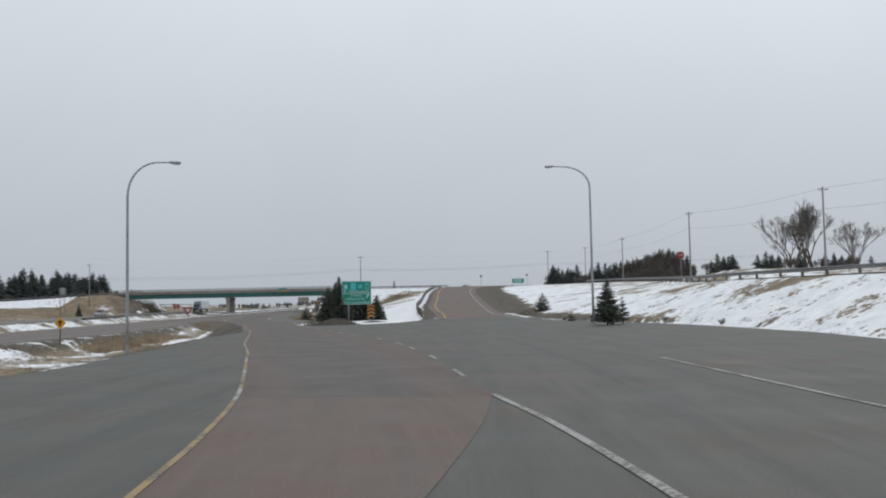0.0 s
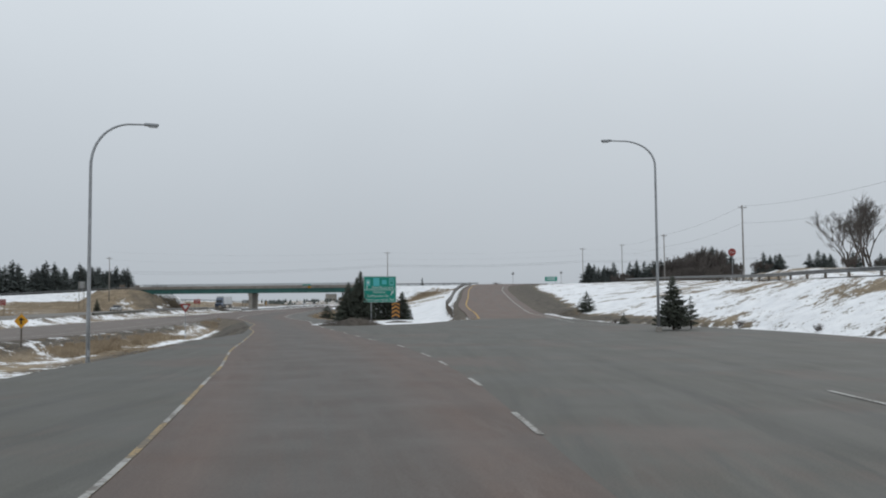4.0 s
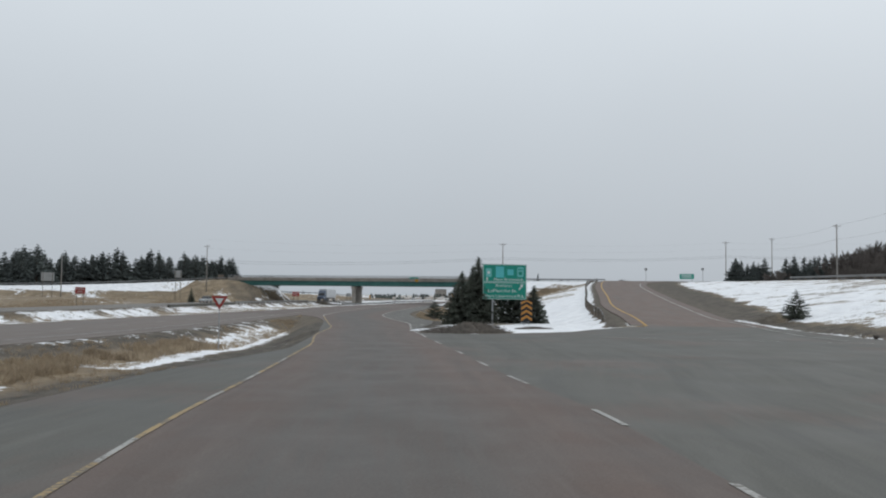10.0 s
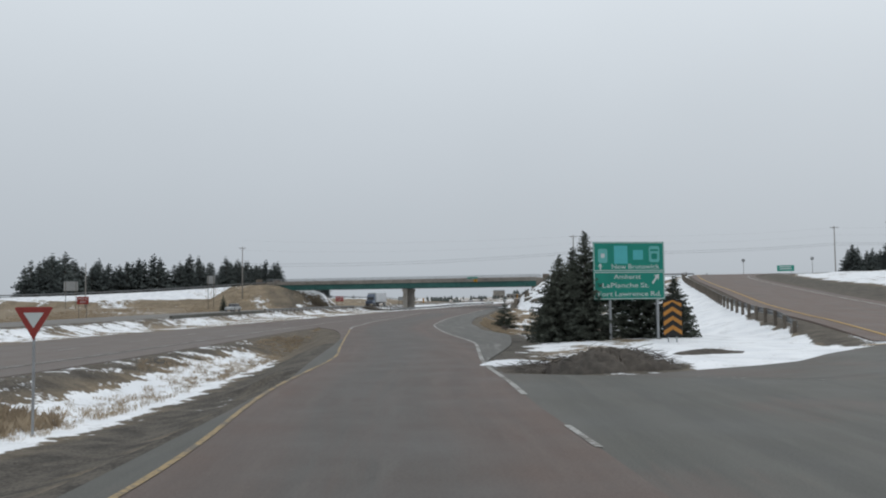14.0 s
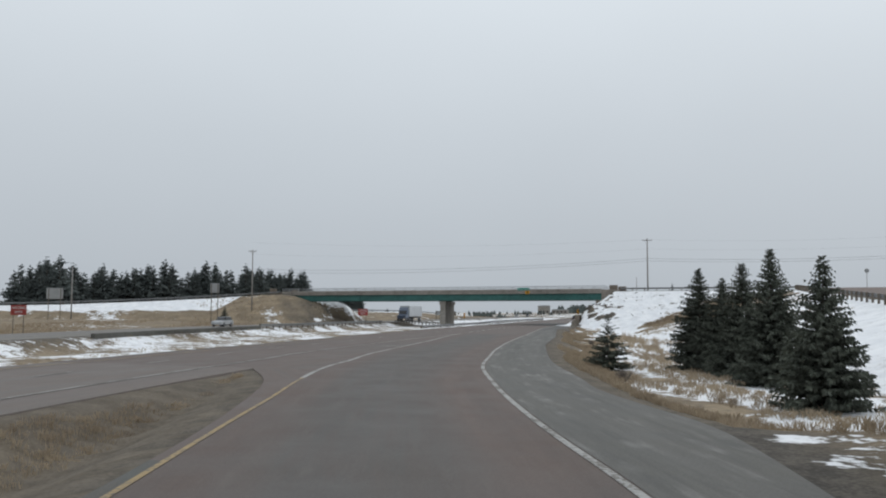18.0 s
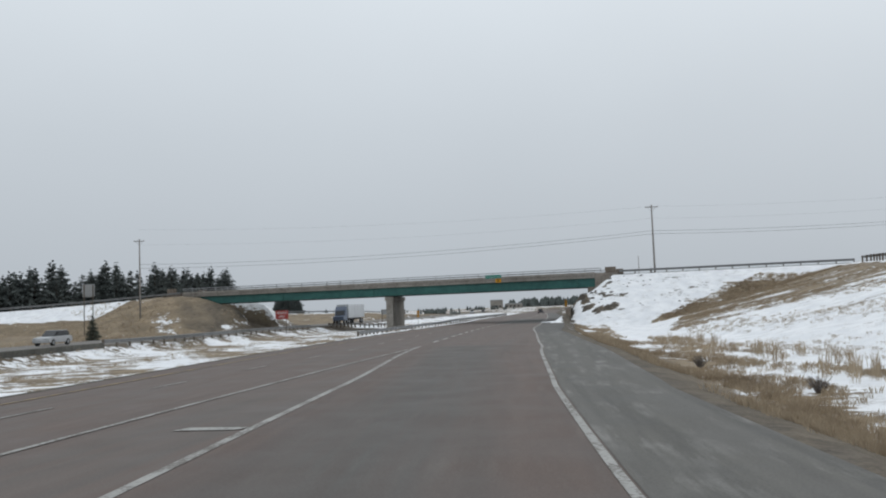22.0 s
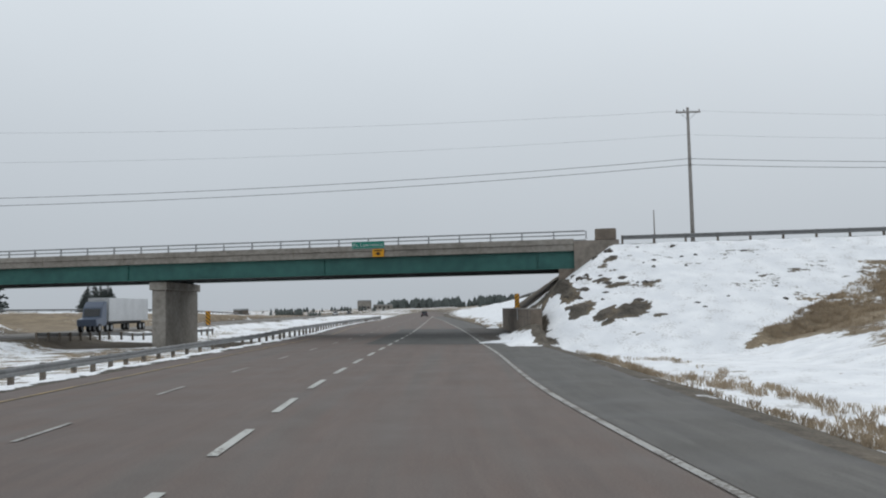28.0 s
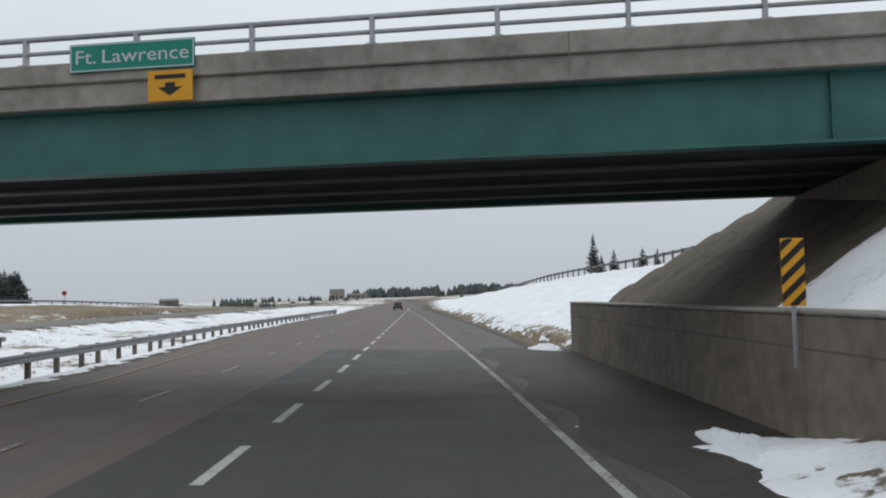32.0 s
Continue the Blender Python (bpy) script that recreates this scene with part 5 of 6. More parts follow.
def hazard(x, y, z0, z1, yaw, lean, base):
    ob = thing("hazard_marker", pose(x, y, 0, 0, 0, yaw), "narrow amber and black striped hazard marker on a post", "road sign", "hazard markers")
    w = 0.19
    part("panel", boxm(-w, 0, z0, w, 0.015, z1, 0.006), M_SIGN_Y, ob, "amber panel")
    # slanting stripes, cut off at the panel's top and foot
    step_ = (z1 - z0) / 4.0
    for k in range(-1, 5):
        z = z0 + (k + 0.2) * step_
        low, top = [], []
        for f in np.linspace(0, 1, 7):
            zl = z + lean * 0.36 * f
            zt = min(z1 - 0.01, zl + step_ * 0.5)
            zl = max(z0 + 0.01, zl)
            if zt > zl + 0.004:
                low.append((-w + 2 * w * f, zl))
                top.append((-w + 2 * w * f, zt))
        if len(low) > 1:
            flat(ob, "stripe", low + top[::-1], -0.001, M_SIGN_K, thick=0.004)
    sign_post(ob, 0, base, z1 - 0.1, 0.06, 0.05, y=0.017)


hazard(-41.42, 172.8, 2.2, 3.3, 6, 1, 1.2)
hazard(-65.7, 169.2, 1.35, 2.45, 8, -1, -0.6)

# small round sign on the far ridge, and signs turned away at the top of the slip road
def round_sign(x, y, z, r, yaw, mat, label):
    ob = thing("round_sign", pose(x, y, 0, 0, 0, yaw), label, "road sign", "small round signs")
    part("disc", placed(tube([(0, 0, 0), (0, 0, 0.03)], r, 20), pose(0, 0, z, 90)), mat, ob, "thin metal disc")
    sign_post(ob, 0, land_z(x, y) - 0.2, z - 0.1, 0.08, 0.08, M_POST, y=0.02)


round_sign(-138.1, 307.6, 4.6, 0.45, 25, M_SIGN_R, "small dark red round sign on a thin pole on the ridge")
round_sign(13.6, 170.0, 10.4, 0.4, 0, M_SIGN_BACK, "grey back of a small sign at the overpass junction")
round_sign(28.4, 170.0, 10.5, 0.4, 0, M_SIGN_BACK, "grey back of a small sign at the overpass junction")


# green board at the top of the slip road
top_board = thing("direction_board", pose(24.4, 212.0, 0, 0, 0, -6), "distant green direction board on two posts", "road sign")
part("panel", boxm(-2.2, 0, 8.8, 2.2, 0.05, 10.4, 0.02), M_SIGN_G, top_board, "green panel")
for z in (9.3, 9.85):
    flat(top_board, "lettering_bar", rect(-1.6, z, 1.5, z + 0.25), -0.002, M_SIGN_W)
for dx in (-1.5, 1.5):
    sign_post(top_board, dx, land_z(24.4 + dx, 212.0) - 0.3, 10.2, 0.12, 0.12, y=0.06)


# ---- street lamps ----
def lamp(x, y, base, tip, rise_z, label):
    """A davit lamp: a tapered pole that bends over to a flat head at tip."""
    tx, ty, tz = tip
    reach = math.hypot(tx - x, ty - y)
    ob = thing("street_lamp", pose(x, y, base, 0, 0, math.degrees(math.atan2(ty - y, tx - x))), label, "street lamp", "davit street lamps")
    top = tz - base
    part("base_plate", boxm(-0.2, -0.2, -0.3, 0.2, 0.2, 0.06, 0.02), M_CONC, ob, "concrete footing")
    for a in (45, 135, 225, 315):
        part("bolt", tube([(0.17 * math.cos(radians(a)), 0.17 * math.sin(radians(a)), 0.05), (0.17 * math.cos(radians(a)), 0.17 * math.sin(radians(a)), 0.13)], 0.018, 6), M_GALV, ob)
    part("access_cover", boxm(-0.06, -0.125, 0.5, 0.06, -0.095, 0.85, 0.005), M_GALV, ob)
    pts, rad = [(0, 0, 0.0)], [0.115]
    straight = top * (rise_z or 0.79)
    for k in range(1, 5):
        pts.append((0, 0, straight * k / 4))
        rad.append(0.115 - 0.035 * k / 4)
    for k in range(1, 13):
        a = radians(90 * k / 12)
        pts.append(((reach - 0.9) * 0.84 * (1 - math.cos(a)), 0, straight + (top - 0.06 - straight) * math.sin(a) ** 0.9))
        rad.append(0.08 - 0.03 * k / 12)
    pts.append((reach - 0.65, 0, top - 0.02))
    rad.append(0.045)
    part("pole", tube(pts, rad, 10), M_GALV, ob, "tapered galvanised pole with curved arm")
    head = bmesh.new()
    box(head, reach - 0.75, -0.13, top - 0.09, reach + 0.02, 0.13, top + 0.07, 0.045)
    part("lamp_head", head, M_GALV, ob, "flat grey lamp head")
    part("lens", boxm(reach - 0.5, -0.1, top - 0.15, reach - 0.05, 0.1, top - 0.088, 0.02), M_LAMPGLASS, ob, "clear lens")
    return ob


lamp(6.1, -57.2, land_z(6.1, -57.2) + 0.05, (8.85, -55.15, 12.09), 0.8, "tall galvanised davit street lamp in the roadside grass")
lamp(37.28, -35.3, 0.3, (33.47, -35.48, 13.95), 0.85, "tall galvanised davit street lamp beside a small spruce")


# ---- guard rails ----
def guard_rail(name, line, label, side=1, spacing=1.9, parts_limit=300, post_mat=None):
    """A W-beam along points (x, y, ground z) with a post every few metres."""
    ob = thing(name, pose(0, 0, 0), label, "guard rail", "guard rails")
    fine = smooth_line(line, 1.0)
    prof = [(0.0, 0.42), (0.05, 0.46), (0.05, 0.52), (0.0, 0.57), (0.0, 0.6), (0.05, 0.65), (0.05, 0.71), (0.0, 0.75)]
    verts, faces = [], []
    for i, p in enumerate(fine):
        d = fine[min(i + 1, len(fine) - 1)][:2] - fine[max(i - 1, 0)][:2]
        nrm = side * np.array([d[1], -d[0]]) / max(1e-6, np.linalg.norm(d))
        for o, z in prof:
            verts.append((p[0] + nrm[0] * o, p[1] + nrm[1] * o, p[2] + z))
    n = len(prof)
    for i in range(len(fine) - 1):
        for k in range(n - 1):
            faces.append((i * n + k, i * n + k + 1, (i + 1) * n + k + 1, (i + 1) * n + k))
    me = mesh_from("beam", verts, faces, M_RAIL)
    beam = part("beam", me, parent=ob, label="galvanised W-beam")
    sol = beam.modifiers.new("thickness", "SOLIDIFY")
    sol.thickness = 0.012
    bm = boxm(-0.08, -0.1, -0.4, 0.08, 0.1, 0.78, 0.01)
    pm = bpy.data.meshes.new("post")
    bm.to_mesh(pm)
    bm.free()
    pm.materials.append(post_mat or M_POST)
    run, last = 0.0, None
    for i, p in enumerate(fine):
        if last is not None:
            run += np.linalg.norm(p[:2] - last)
        last = p[:2]
        if i and run < spacing:
            continue
        run = 0.0
        d = fine[min(i + 1, len(fine) - 1)][:2] - fine[max(i - 1, 0)][:2]
        nrm = side * np.array([d[1], -d[0]]) / max(1e-6, np.linalg.norm(d))
        q = part("post", pm, parent=ob)
        q.matrix_basis = pose(p[0] - nrm[0] * 0.11, p[1] - nrm[1] * 0.11, p[2], 0, 0, math.degrees(math.atan2(d[1], d[0])))
    return ob


def rail_z(pts, lift=0.02):
    return [(x, y, land_z(x, y) + lift) for x, y in pts]


def dense(pts, step=6.0):
    return [(p[0], p[1]) for p in smooth_line([(x, y, 0) for x, y in pts], step)]


guard_rail("guard_rail", [(x, y, -0.28 + 0.22 * float(rise(y, 170, 190))) for x, y in dense([(-53.6, 118), (-56.2, 132), (-58.2, 144), (-60.3, 156), (-64.5, 184), (-66.6, 197), (-71, 221), (-75.4, 248), (-84, 300)])], "galvanised guard rail along the snowy median edge", 1)
guard_rail("guard_rail", rail_z(dense([(-71.6, 100), (-75.4, 120), (-79.0, 140), (-82.3, 157), (-83.6, 165)])), "galvanised guard rail beside the opposite carriageway before the bridge", 1)
guard_rail("guard_rail", rail_z(dense([(-85.6, 176), (-87.0, 196), (-88.4, 220)])), "guard rail beside the opposite carriageway", -1)
guard_rail("guard_rail", [(float(ramp_l(y)) - 2.9, y, float(ramp_z(y)) - (0.45 if y < 9 else 0.2)) for y in np.arange(7, 165, 5.0)], "guard rail along the uphill slip road", 1)
guard_rail("guard_rail", [(p[0] - 6.0, p[1], p[2] - 0.08) for p in LINE_R[::3] if 40 > p[1] > -110 or (p[0] > 50 and p[1] > 39)][:40], "long guard rail on top of the snow bank", 1, 3.8)
guard_rail("guard_rail", [(x, 176.0 + 0.02 * (x + 33), 7.1) for x in np.arange(-33, 2.5, 5.0)], "guard rail on the overpass approach embankment", 1, 2.4)
guard_rail("guard_rail", [(p[0] + 2.2, p[1] - 5.6, p[2] - 0.1) for p in LINE_L[1::3] if p[0] > -300], "guard rail along the far overpass approach", -1, 3.0)
guard_rail("guard_rail", [(-31.5, 225, 5.95), (-36, 260, 5.9), (-42, 290, 5.75), (-49, 320, 5.3), (-58, 360, 4.1), (-67, 400, 2.9)], "guard rail on the snow slope beyond the bridge", 1, 3.0)


guard_rail("guard_rail", [(p[0], p[1], p[2] - 0.15) for p in LINE_W[::3] if 240 < p[1] < 385], "long low guard rail along the ridge of the far slip road", 1, 3.0)


# dark concrete edge of the opposite carriageway where it stands above the median
barrier = thing("concrete_barrier", pose(0, 0, 0), "low dark weathered concrete barrier along the opposite carriageway", "barrier")
for y0 in np.arange(52.0, 99.5, 6.0):
    y1 = min(100.0, y0 + 6.0)
    x0, x1 = float(far_near(y0)) + 1.2, float(far_near(y1)) + 1.2
    bm = boxm(0.0, -0.22, -0.9, math.hypot(x1 - x0, y1 - y0) - 0.02, 0.22, 0.55, 0.05)
    part("barrier_segment", placed(bm, pose(x0, y0, 0, 0, 0, math.degrees(math.atan2(y1 - y0, x1 - x0)))), M_CONC_BLACK, barrier, "blackened concrete segment")


# ---- utility poles and wires ----
def utility_pole(x, y, base, top, yaw, label, arm=2.4, drop=0.35, slim=1.0):
    ob = thing("utility_pole", pose(x, y, base, 0, 0, yaw), label, "utility pole", "utility poles")
    h = top - base
    part("pole", tube([(0, 0, -0.6), (0.0, 0, h * 0.5), (0, 0, h)], [0.17 * slim, 0.145 * slim, 0.11 * slim], 10), M_POLE, ob, "weathered grey timber pole")
    if arm:
        part("cross_arm", boxm(-arm / 2, -0.16, h - drop - 0.12, arm / 2, -0.05, h - drop, 0.01), M_POLE, ob, "timber cross arm")
        for dx in (-arm / 2 + 0.1, -arm / 6, arm / 2 - 0.1):
            part("insulator", tube([(dx, -0.1, h - drop), (dx, -0.1, h - drop + 0.16)], [0.035, 0.05], 6), M_CONC_D, ob, "ceramic insulator")
        part("brace", tube([(-arm / 3, -0.1, h - drop - 0.1), (0, -0.1, h - drop - 0.75)], 0.018, 5), M_GALV, ob)
        part("brace", tube([(arm / 3, -0.1, h - drop - 0.1), (0, -0.1, h - drop - 0.75)], 0.018, 5), M_GALV, ob)
    part("bracket", tube([(0, -0.12, h * 0.62), (0, -0.24, h * 0.62)], 0.03, 6), M_GALV, ob)
    return ob


POLES = [(-116.4, 163.2, 17.2), (-27.4, 176.6, 18.2), (35.4, 194.7, 19.5)]
HILL_POLES = [(88, -30, 17.5), (73.6, 19, 17.9), (61.9, 62.4, 19.0), (55.0, 128.2, 18.8), (48.7, 201.5, 20.9)]
for x, y, top in POLES:
    utility_pole(x, y, land_z(x, y), top, 8, "tall timber utility pole with cross arm beside the overpass", 2.0)
for x, y, top in HILL_POLES:
    utility_pole(x, y, land_z(x, y), top, 15, "timber utility pole beside the hill road", 1.6)


utility_pole(-157.0, 149.0, land_z(-157.0, 149.0), 13.2, 8, "plain thin pole beside the wide sign", 0)
utility_pole(-30.2, 179.5, land_z(-30.2, 179.5), 10.2, 8, "short thin post on the overpass approach", 0, slim=0.4)


def wire(a, b, sag, r=0.022):
    a, b = Vector(a), Vector(b)
    pts = []
    for k in range(15):
        t = k / 14
        p = a.lerp(b, t)
        p.z -= 4 * sag * t * (1 - t)
        pts.append(p)
    ob = part("overhead_wire", tube(pts, r, 5), M_WIRE)
    return tagged(ob, "thin black overhead wire strung between utility poles", "wire", "overhead wires")


for h0, h1, h2, h3, y_off in ((10.6, 13.95, 15.2, 16, -0.2), (9.9, 13.45, 14.7, 15.5, -0.2), (16.9, 17.9, 19.0, 20, -0.25), (14.2, 16.0, 17.2, 18, 0.2)):
    thick = 0.02 if h1 < 15 else 0.006
    wire((-116.4, 163.2 + y_off, h0 + 2), (-27.4, 176.6 + y_off, h1), 1.1, thick)
    wire((-27.4, 176.6 + y_off, h1), (35.4, 194.7 + y_off, h2), 0.8, thick)
    wire((35.4, 194.7 + y_off, h2), (110, 215, h3 + 1), 0.8, thick)
for a, b in zip(HILL_POLES, HILL_POLES[1:]):
    for dz in (0.15, 3.2):
        wire((a[0], a[1], a[2] - dz), (b[0], b[1], b[2] - dz), 0.7, 0.014)


# ---- trees ----
def spruce_parts(height, radius, seed, gap=0.2, limbs=8, spray=0.34, low=0.04, snow=0.0, step_=0.38, leaf=0.12, fan=(-1, 1, 0, -0.5, 0.5, -0.8, 0.8)):
    """Trunk, needle crown and lodged snow of one spruce as three meshes, about its foot."""
    r = random.Random(seed)
    tr = tube([(0, 0, -0.3), (0.03 * r.uniform(-1, 1), 0, height * 0.5), (0, 0, height * 0.97)], [0.02 * height + 0.02, 0.012 * height, 0.008], 7)
    verts, faces, white = [], [], []
    z = height * low + 0.1
    while z < height * 0.985:
        f = 1 - z / height
        reach = radius * (f**0.9) * (1 - 0.1 * max(0, f - 0.8) * 5)
        n = max(4, int(limbs * (0.55 + 0.5 * f)))
        a0 = r.uniform(0, 6.28)
        for b in range(n):
            a = a0 + 6.283 * b / n + r.uniform(-0.25, 0.25)
            ln = reach * r.uniform(0.68, 1.14) + 0.03
            up0 = 0.35 - 0.75 * f + r.uniform(-0.3, 0.3)
            ca, sa = math.cos(a), math.sin(a)
            zb = z + r.uniform(-1.2, 1.2) * gap
            steps = max(2, int(ln / (spray * step_)))
            for k in range(steps + 1):
                t = (k + 0.4) / (steps + 0.4)
                if t < 0.08 and f > 0.25:
                    continue
                d = ln * t
                px, py = ca * d, sa * d
                pz = zb + d * up0 * (1 - 0.45 * t) + 0.1 * t * t * ln
                for s in fan:
                    ang = a + s * r.uniform(0.55, 1.15)
                    sl = spray * r.uniform(0.6, 1.15) * (1 - 0.35 * t) * min(1.0, 0.3 + 1.1 * f)
                    e = Vector((math.cos(ang), math.sin(ang), r.uniform(-1.1, 0.3))).normalized()
                    w = e.cross(Vector((r.uniform(-1, 1), r.uniform(-1, 1), r.uniform(-0.6, 0.6)))).normalized() * sl * leaf
                    p0 = Vector((px, py, pz))
                    m0 = p0 + e * sl * 0.45
                    i = len(verts)
                    verts += [p0, m0 + w, p0 + e * sl + Vector((0, 0, -0.1 * sl)), m0 - w]
                    faces += [(i, i + 1, i + 2), (i, i + 2, i + 3)]
                if snow and f > 0.35 and r.random() < snow and t > 0.4:
                    white.append((px, py, pz + 0.05, ln * 0.1 * r.uniform(0.6, 1.2), a))
        z += gap * (0.6 + 0.7 * f) * r.uniform(0.85, 1.15)
    sv, sf = [], []
    for px, py, pz, w, a in white:
        i = len(sv)
        for k in range(6):
            t = a + 1.047 * k
            sv.append((px + w * math.cos(t) * (1.25 if k % 3 == 0 else 0.7), py + w * math.sin(t) * (1.25 if k % 3 == 0 else 0.7), pz - 0.03))
        sv.append((px, py, pz + w * 0.22))
        sv.append((px, py, pz - w * 0.12))
        for k in range(6):
            sf.append((i + k, i + (k + 1) % 6, i + 6))
            sf.append((i + (k + 1) % 6, i + k, i + 7))
    return tr, (verts, faces), (sv, sf)


def spruce(x, y, z, height, radius, seed, label, group="", far=False, **k):
    ob = thing("spruce_tree", pose(x, y, z, 0, 0, seed * 37 % 360), label, "tree", group)
    tr, (v, f), (sv, sf) = spruce_parts(height, radius, seed, **k)
    part("trunk", tr, M_BARK, ob)
    part("crown", mesh_from("crown", v, f, M_NEEDLE_HAZED if far else M_NEEDLE), parent=ob, label="dark green needle boughs")
    if sf:
        part("snow_load", mesh_from("snow_load", sv, sf, M_SNOW), parent=ob, label="snow lodged on the lower boughs")["kind"] = "stuff"
    return ob


GROUP = "spruces on the headland"
for n, (x, y, hh, rr, sn) in enumerate([(5.7, 4.2, 6.05, 2.0, 0.0), (4.24, 8.15, 5.4, 1.75, 0.12), (4.5, 2.9, 4.7, 2.1, 0.0), (8.6, 6.6, 4.2, 1.8, 0.12), (10.2, 7.6, 3.5, 1.5, 0.12), (7.2, 9.6, 4.6, 1.8, 0.12), (1.85, 20.6, 4.75, 1.75, 0.0), (0.1, 31.5, 6.0, 2.1, 0.0), (-1.36, 36.6, 5.7, 2.1, 0.0), (-2.5, 39.3, 5.0, 2.1, 0.0), (-3.85, 41.0, 5.7, 2.0, 0.0)]):
    spruce(x, y, land_z(x, y) - 0.05, hh, rr, 11 + n, "bushy dark green spruce with snow on its lower boughs" if sn else "bushy dark green spruce on the snowy headland", GROUP, snow=sn, gap=0.13, limbs=14, spray=0.31, step_=0.42, leaf=0.19)
spruce(-8.6, 39.6, land_z(-8.6, 39.6) - 0.05, 3.0, 1.5, 31, "small open spruce on the straw verge", gap=0.18, limbs=11, spray=0.24, step_=0.42, leaf=0.18)
spruce(38.75, -31.4, 0.25, 3.9, 1.5, 32, "small spruce against the snow bank beside a lamp", gap=0.13, limbs=14, spray=0.28, step_=0.42, leaf=0.19)
spruce(40.2, -30.4, 0.35, 2.2, 0.7, 34, "thin low spruce against the snow bank", gap=0.16, limbs=7, spray=0.26)
spruce(33.0, 8.3, land_z(33.0, 8.3) - 0.05, 2.6, 1.5, 33, "small rounded spruce at the foot of the snow bank", gap=0.13, limbs=9, spray=0.26)
spruce(-107.5, 140.5, land_z(-107.5, 140.5) - 0.05, 4.6, 1.35, 35, "small conical spruce in the dead grass", gap=0.16, limbs=9, spray=0.36)

spruce(36.0, -15.5, land_z(36.0, -15.5) - 0.05, 1.1, 0.6, 36, "knee-high young spruce at the foot of the snow bank", gap=0.13, limbs=8, spray=0.2)

# the dark rows behind: a few shapes, repeated
FAR_KINDS = []
for n, (hh, rr) in enumerate([(10.0, 3.3), (12.0, 3.8), (9.0, 3.5), (11.0, 3.1)]):
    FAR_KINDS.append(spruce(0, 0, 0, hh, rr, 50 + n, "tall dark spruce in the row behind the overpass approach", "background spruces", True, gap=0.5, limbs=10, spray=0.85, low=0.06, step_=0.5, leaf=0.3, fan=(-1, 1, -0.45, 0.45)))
rr_ = random.Random(5)
spots = []
for x, y, n, s in [(-196, 176, 5, 6), (-205, 190, 5, 6), (-200, 205, 5, 7), (-196, 222, 5, 7), (-190, 240, 6, 7), (-184, 258, 6, 7), (-178, 274, 6, 5), (-222, 150, 5, 7), (-240, 130, 5, 8), (-262, 112, 5, 9), (-176, 283, 3, 4)]:
    for _ in range(3 * n):
        spots.append((x + rr_.uniform(-s, s), y + rr_.uniform(-s, s), 1.24 if y < 230 else 1.18))
for x, y, n, s, size in [(40.5, 173.5, 16, 4.4, 0.54), (53.5, 165, 14, 5.2, 0.62), (76, 169, 9, 3.4, 0.72), (89, 172, 7, 5, 0.6), (-218, 405, 13, 5, 0.9), (112, 150, 7, 9, 0.55), (128, 170, 7, 9, 0.55), (96, 138, 5, 6, 0.55)]:
    for _ in range(n):
        spots.append((x + rr_.uniform(-s, s), y + rr_.uniform(-s, s), size))
for x, y, s in [(22.0, 271, 0.6), (25.5, 269, 0.7), (28.5, 272, 0.66), (-40.8, 322, 0.74), (-37.0, 323, 0.42), (-39.4, 320, 0.3), (-31.2, 330, 0.4), (-28.4, 330, 0.48), (-141.5, 313, 0.1), (-147, 300, 0.13), (-152, 297, 0.1)]:
    spots.append((x, y, s))
for n, (x, y, s) in enumerate(spots):
    k = FAR_KINDS[n % 4]
    s *= rr_.uniform(0.82, 1.15)
    wide = 0.68 if -50 < x < -25 else 1.0
    m = pose(x, y, land_z(x, y) - 0.2 * s, 0, 0, rr_.uniform(0, 360)) @ Matrix.Diagonal((wide * s * rr_.uniform(0.95, 1.4), wide * s * rr_.uniform(0.95, 1.4), s, 1))
    if n < 4:
        k.matrix_basis = m
    else:
        copy_thing(k, m)


def bare_tree(x, y, z, height, seed, label, spread_=0.5, levels=7, group="", lean=0.0, stems=1, twig=0.02, foot=0.6):
    """A leafless tree: limbs that fork and thin out."""
    r = random.Random(seed)
    ob = thing("bare_tree", pose(x, y, z), label, "tree", group)
    trunk_bm, limb = bmesh.new(), bmesh.new()

    def grow(bm, p, d, ln, rad, lev):
        mid = p + d * ln * 0.5 + Vector((r.uniform(-1, 1), r.uniform(-1, 1), r.uniform(-0.3, 0.5))) * ln * 0.06
        q = p + d * ln
        rad = max(rad, twig)
        tube([p, mid, q], [rad, rad * 0.86, rad * 0.72], 6 if lev > 3 else 3, bm, cap=False)
        if lev <= 0:
            return
        for _ in range(r.choice((2, 3, 3)) if lev > 1 else 3):
            a = d.orthogonal().normalized()
            a.rotate(Matrix.Rotation(r.uniform(0, 6.28), 3, d).to_quaternion())
            nd = (d + a * r.uniform(0.35, 0.85) * spread_ * 1.6 + Vector((0, 0, 0.3))).normalized()
            grow(limb, q - d * ln * r.uniform(0, 0.6), nd, ln * r.uniform(0.62, 0.84), rad * r.uniform(0.5, 0.68), lev - 1)

    for s in range(stems):
        off_ = Vector((r.uniform(-foot, foot), r.uniform(-foot, foot), -0.3)) * (0 if stems == 1 else 1)
        d = Vector((r.uniform(-0.2, 0.2) * (stems > 1) * 2 + lean, r.uniform(-0.2, 0.2) * (stems > 1) * 2, 1)).normalized()
        grow(trunk_bm, Vector((0, 0, -0.3)) + off_, d, height * 0.2, height * 0.014 / math.sqrt(stems), levels)
    part("trunk", trunk_bm, M_BARK, ob, "dark bark trunk")
    part("crown", limb, M_TWIG, ob, "bare grey-brown branches")
    return ob


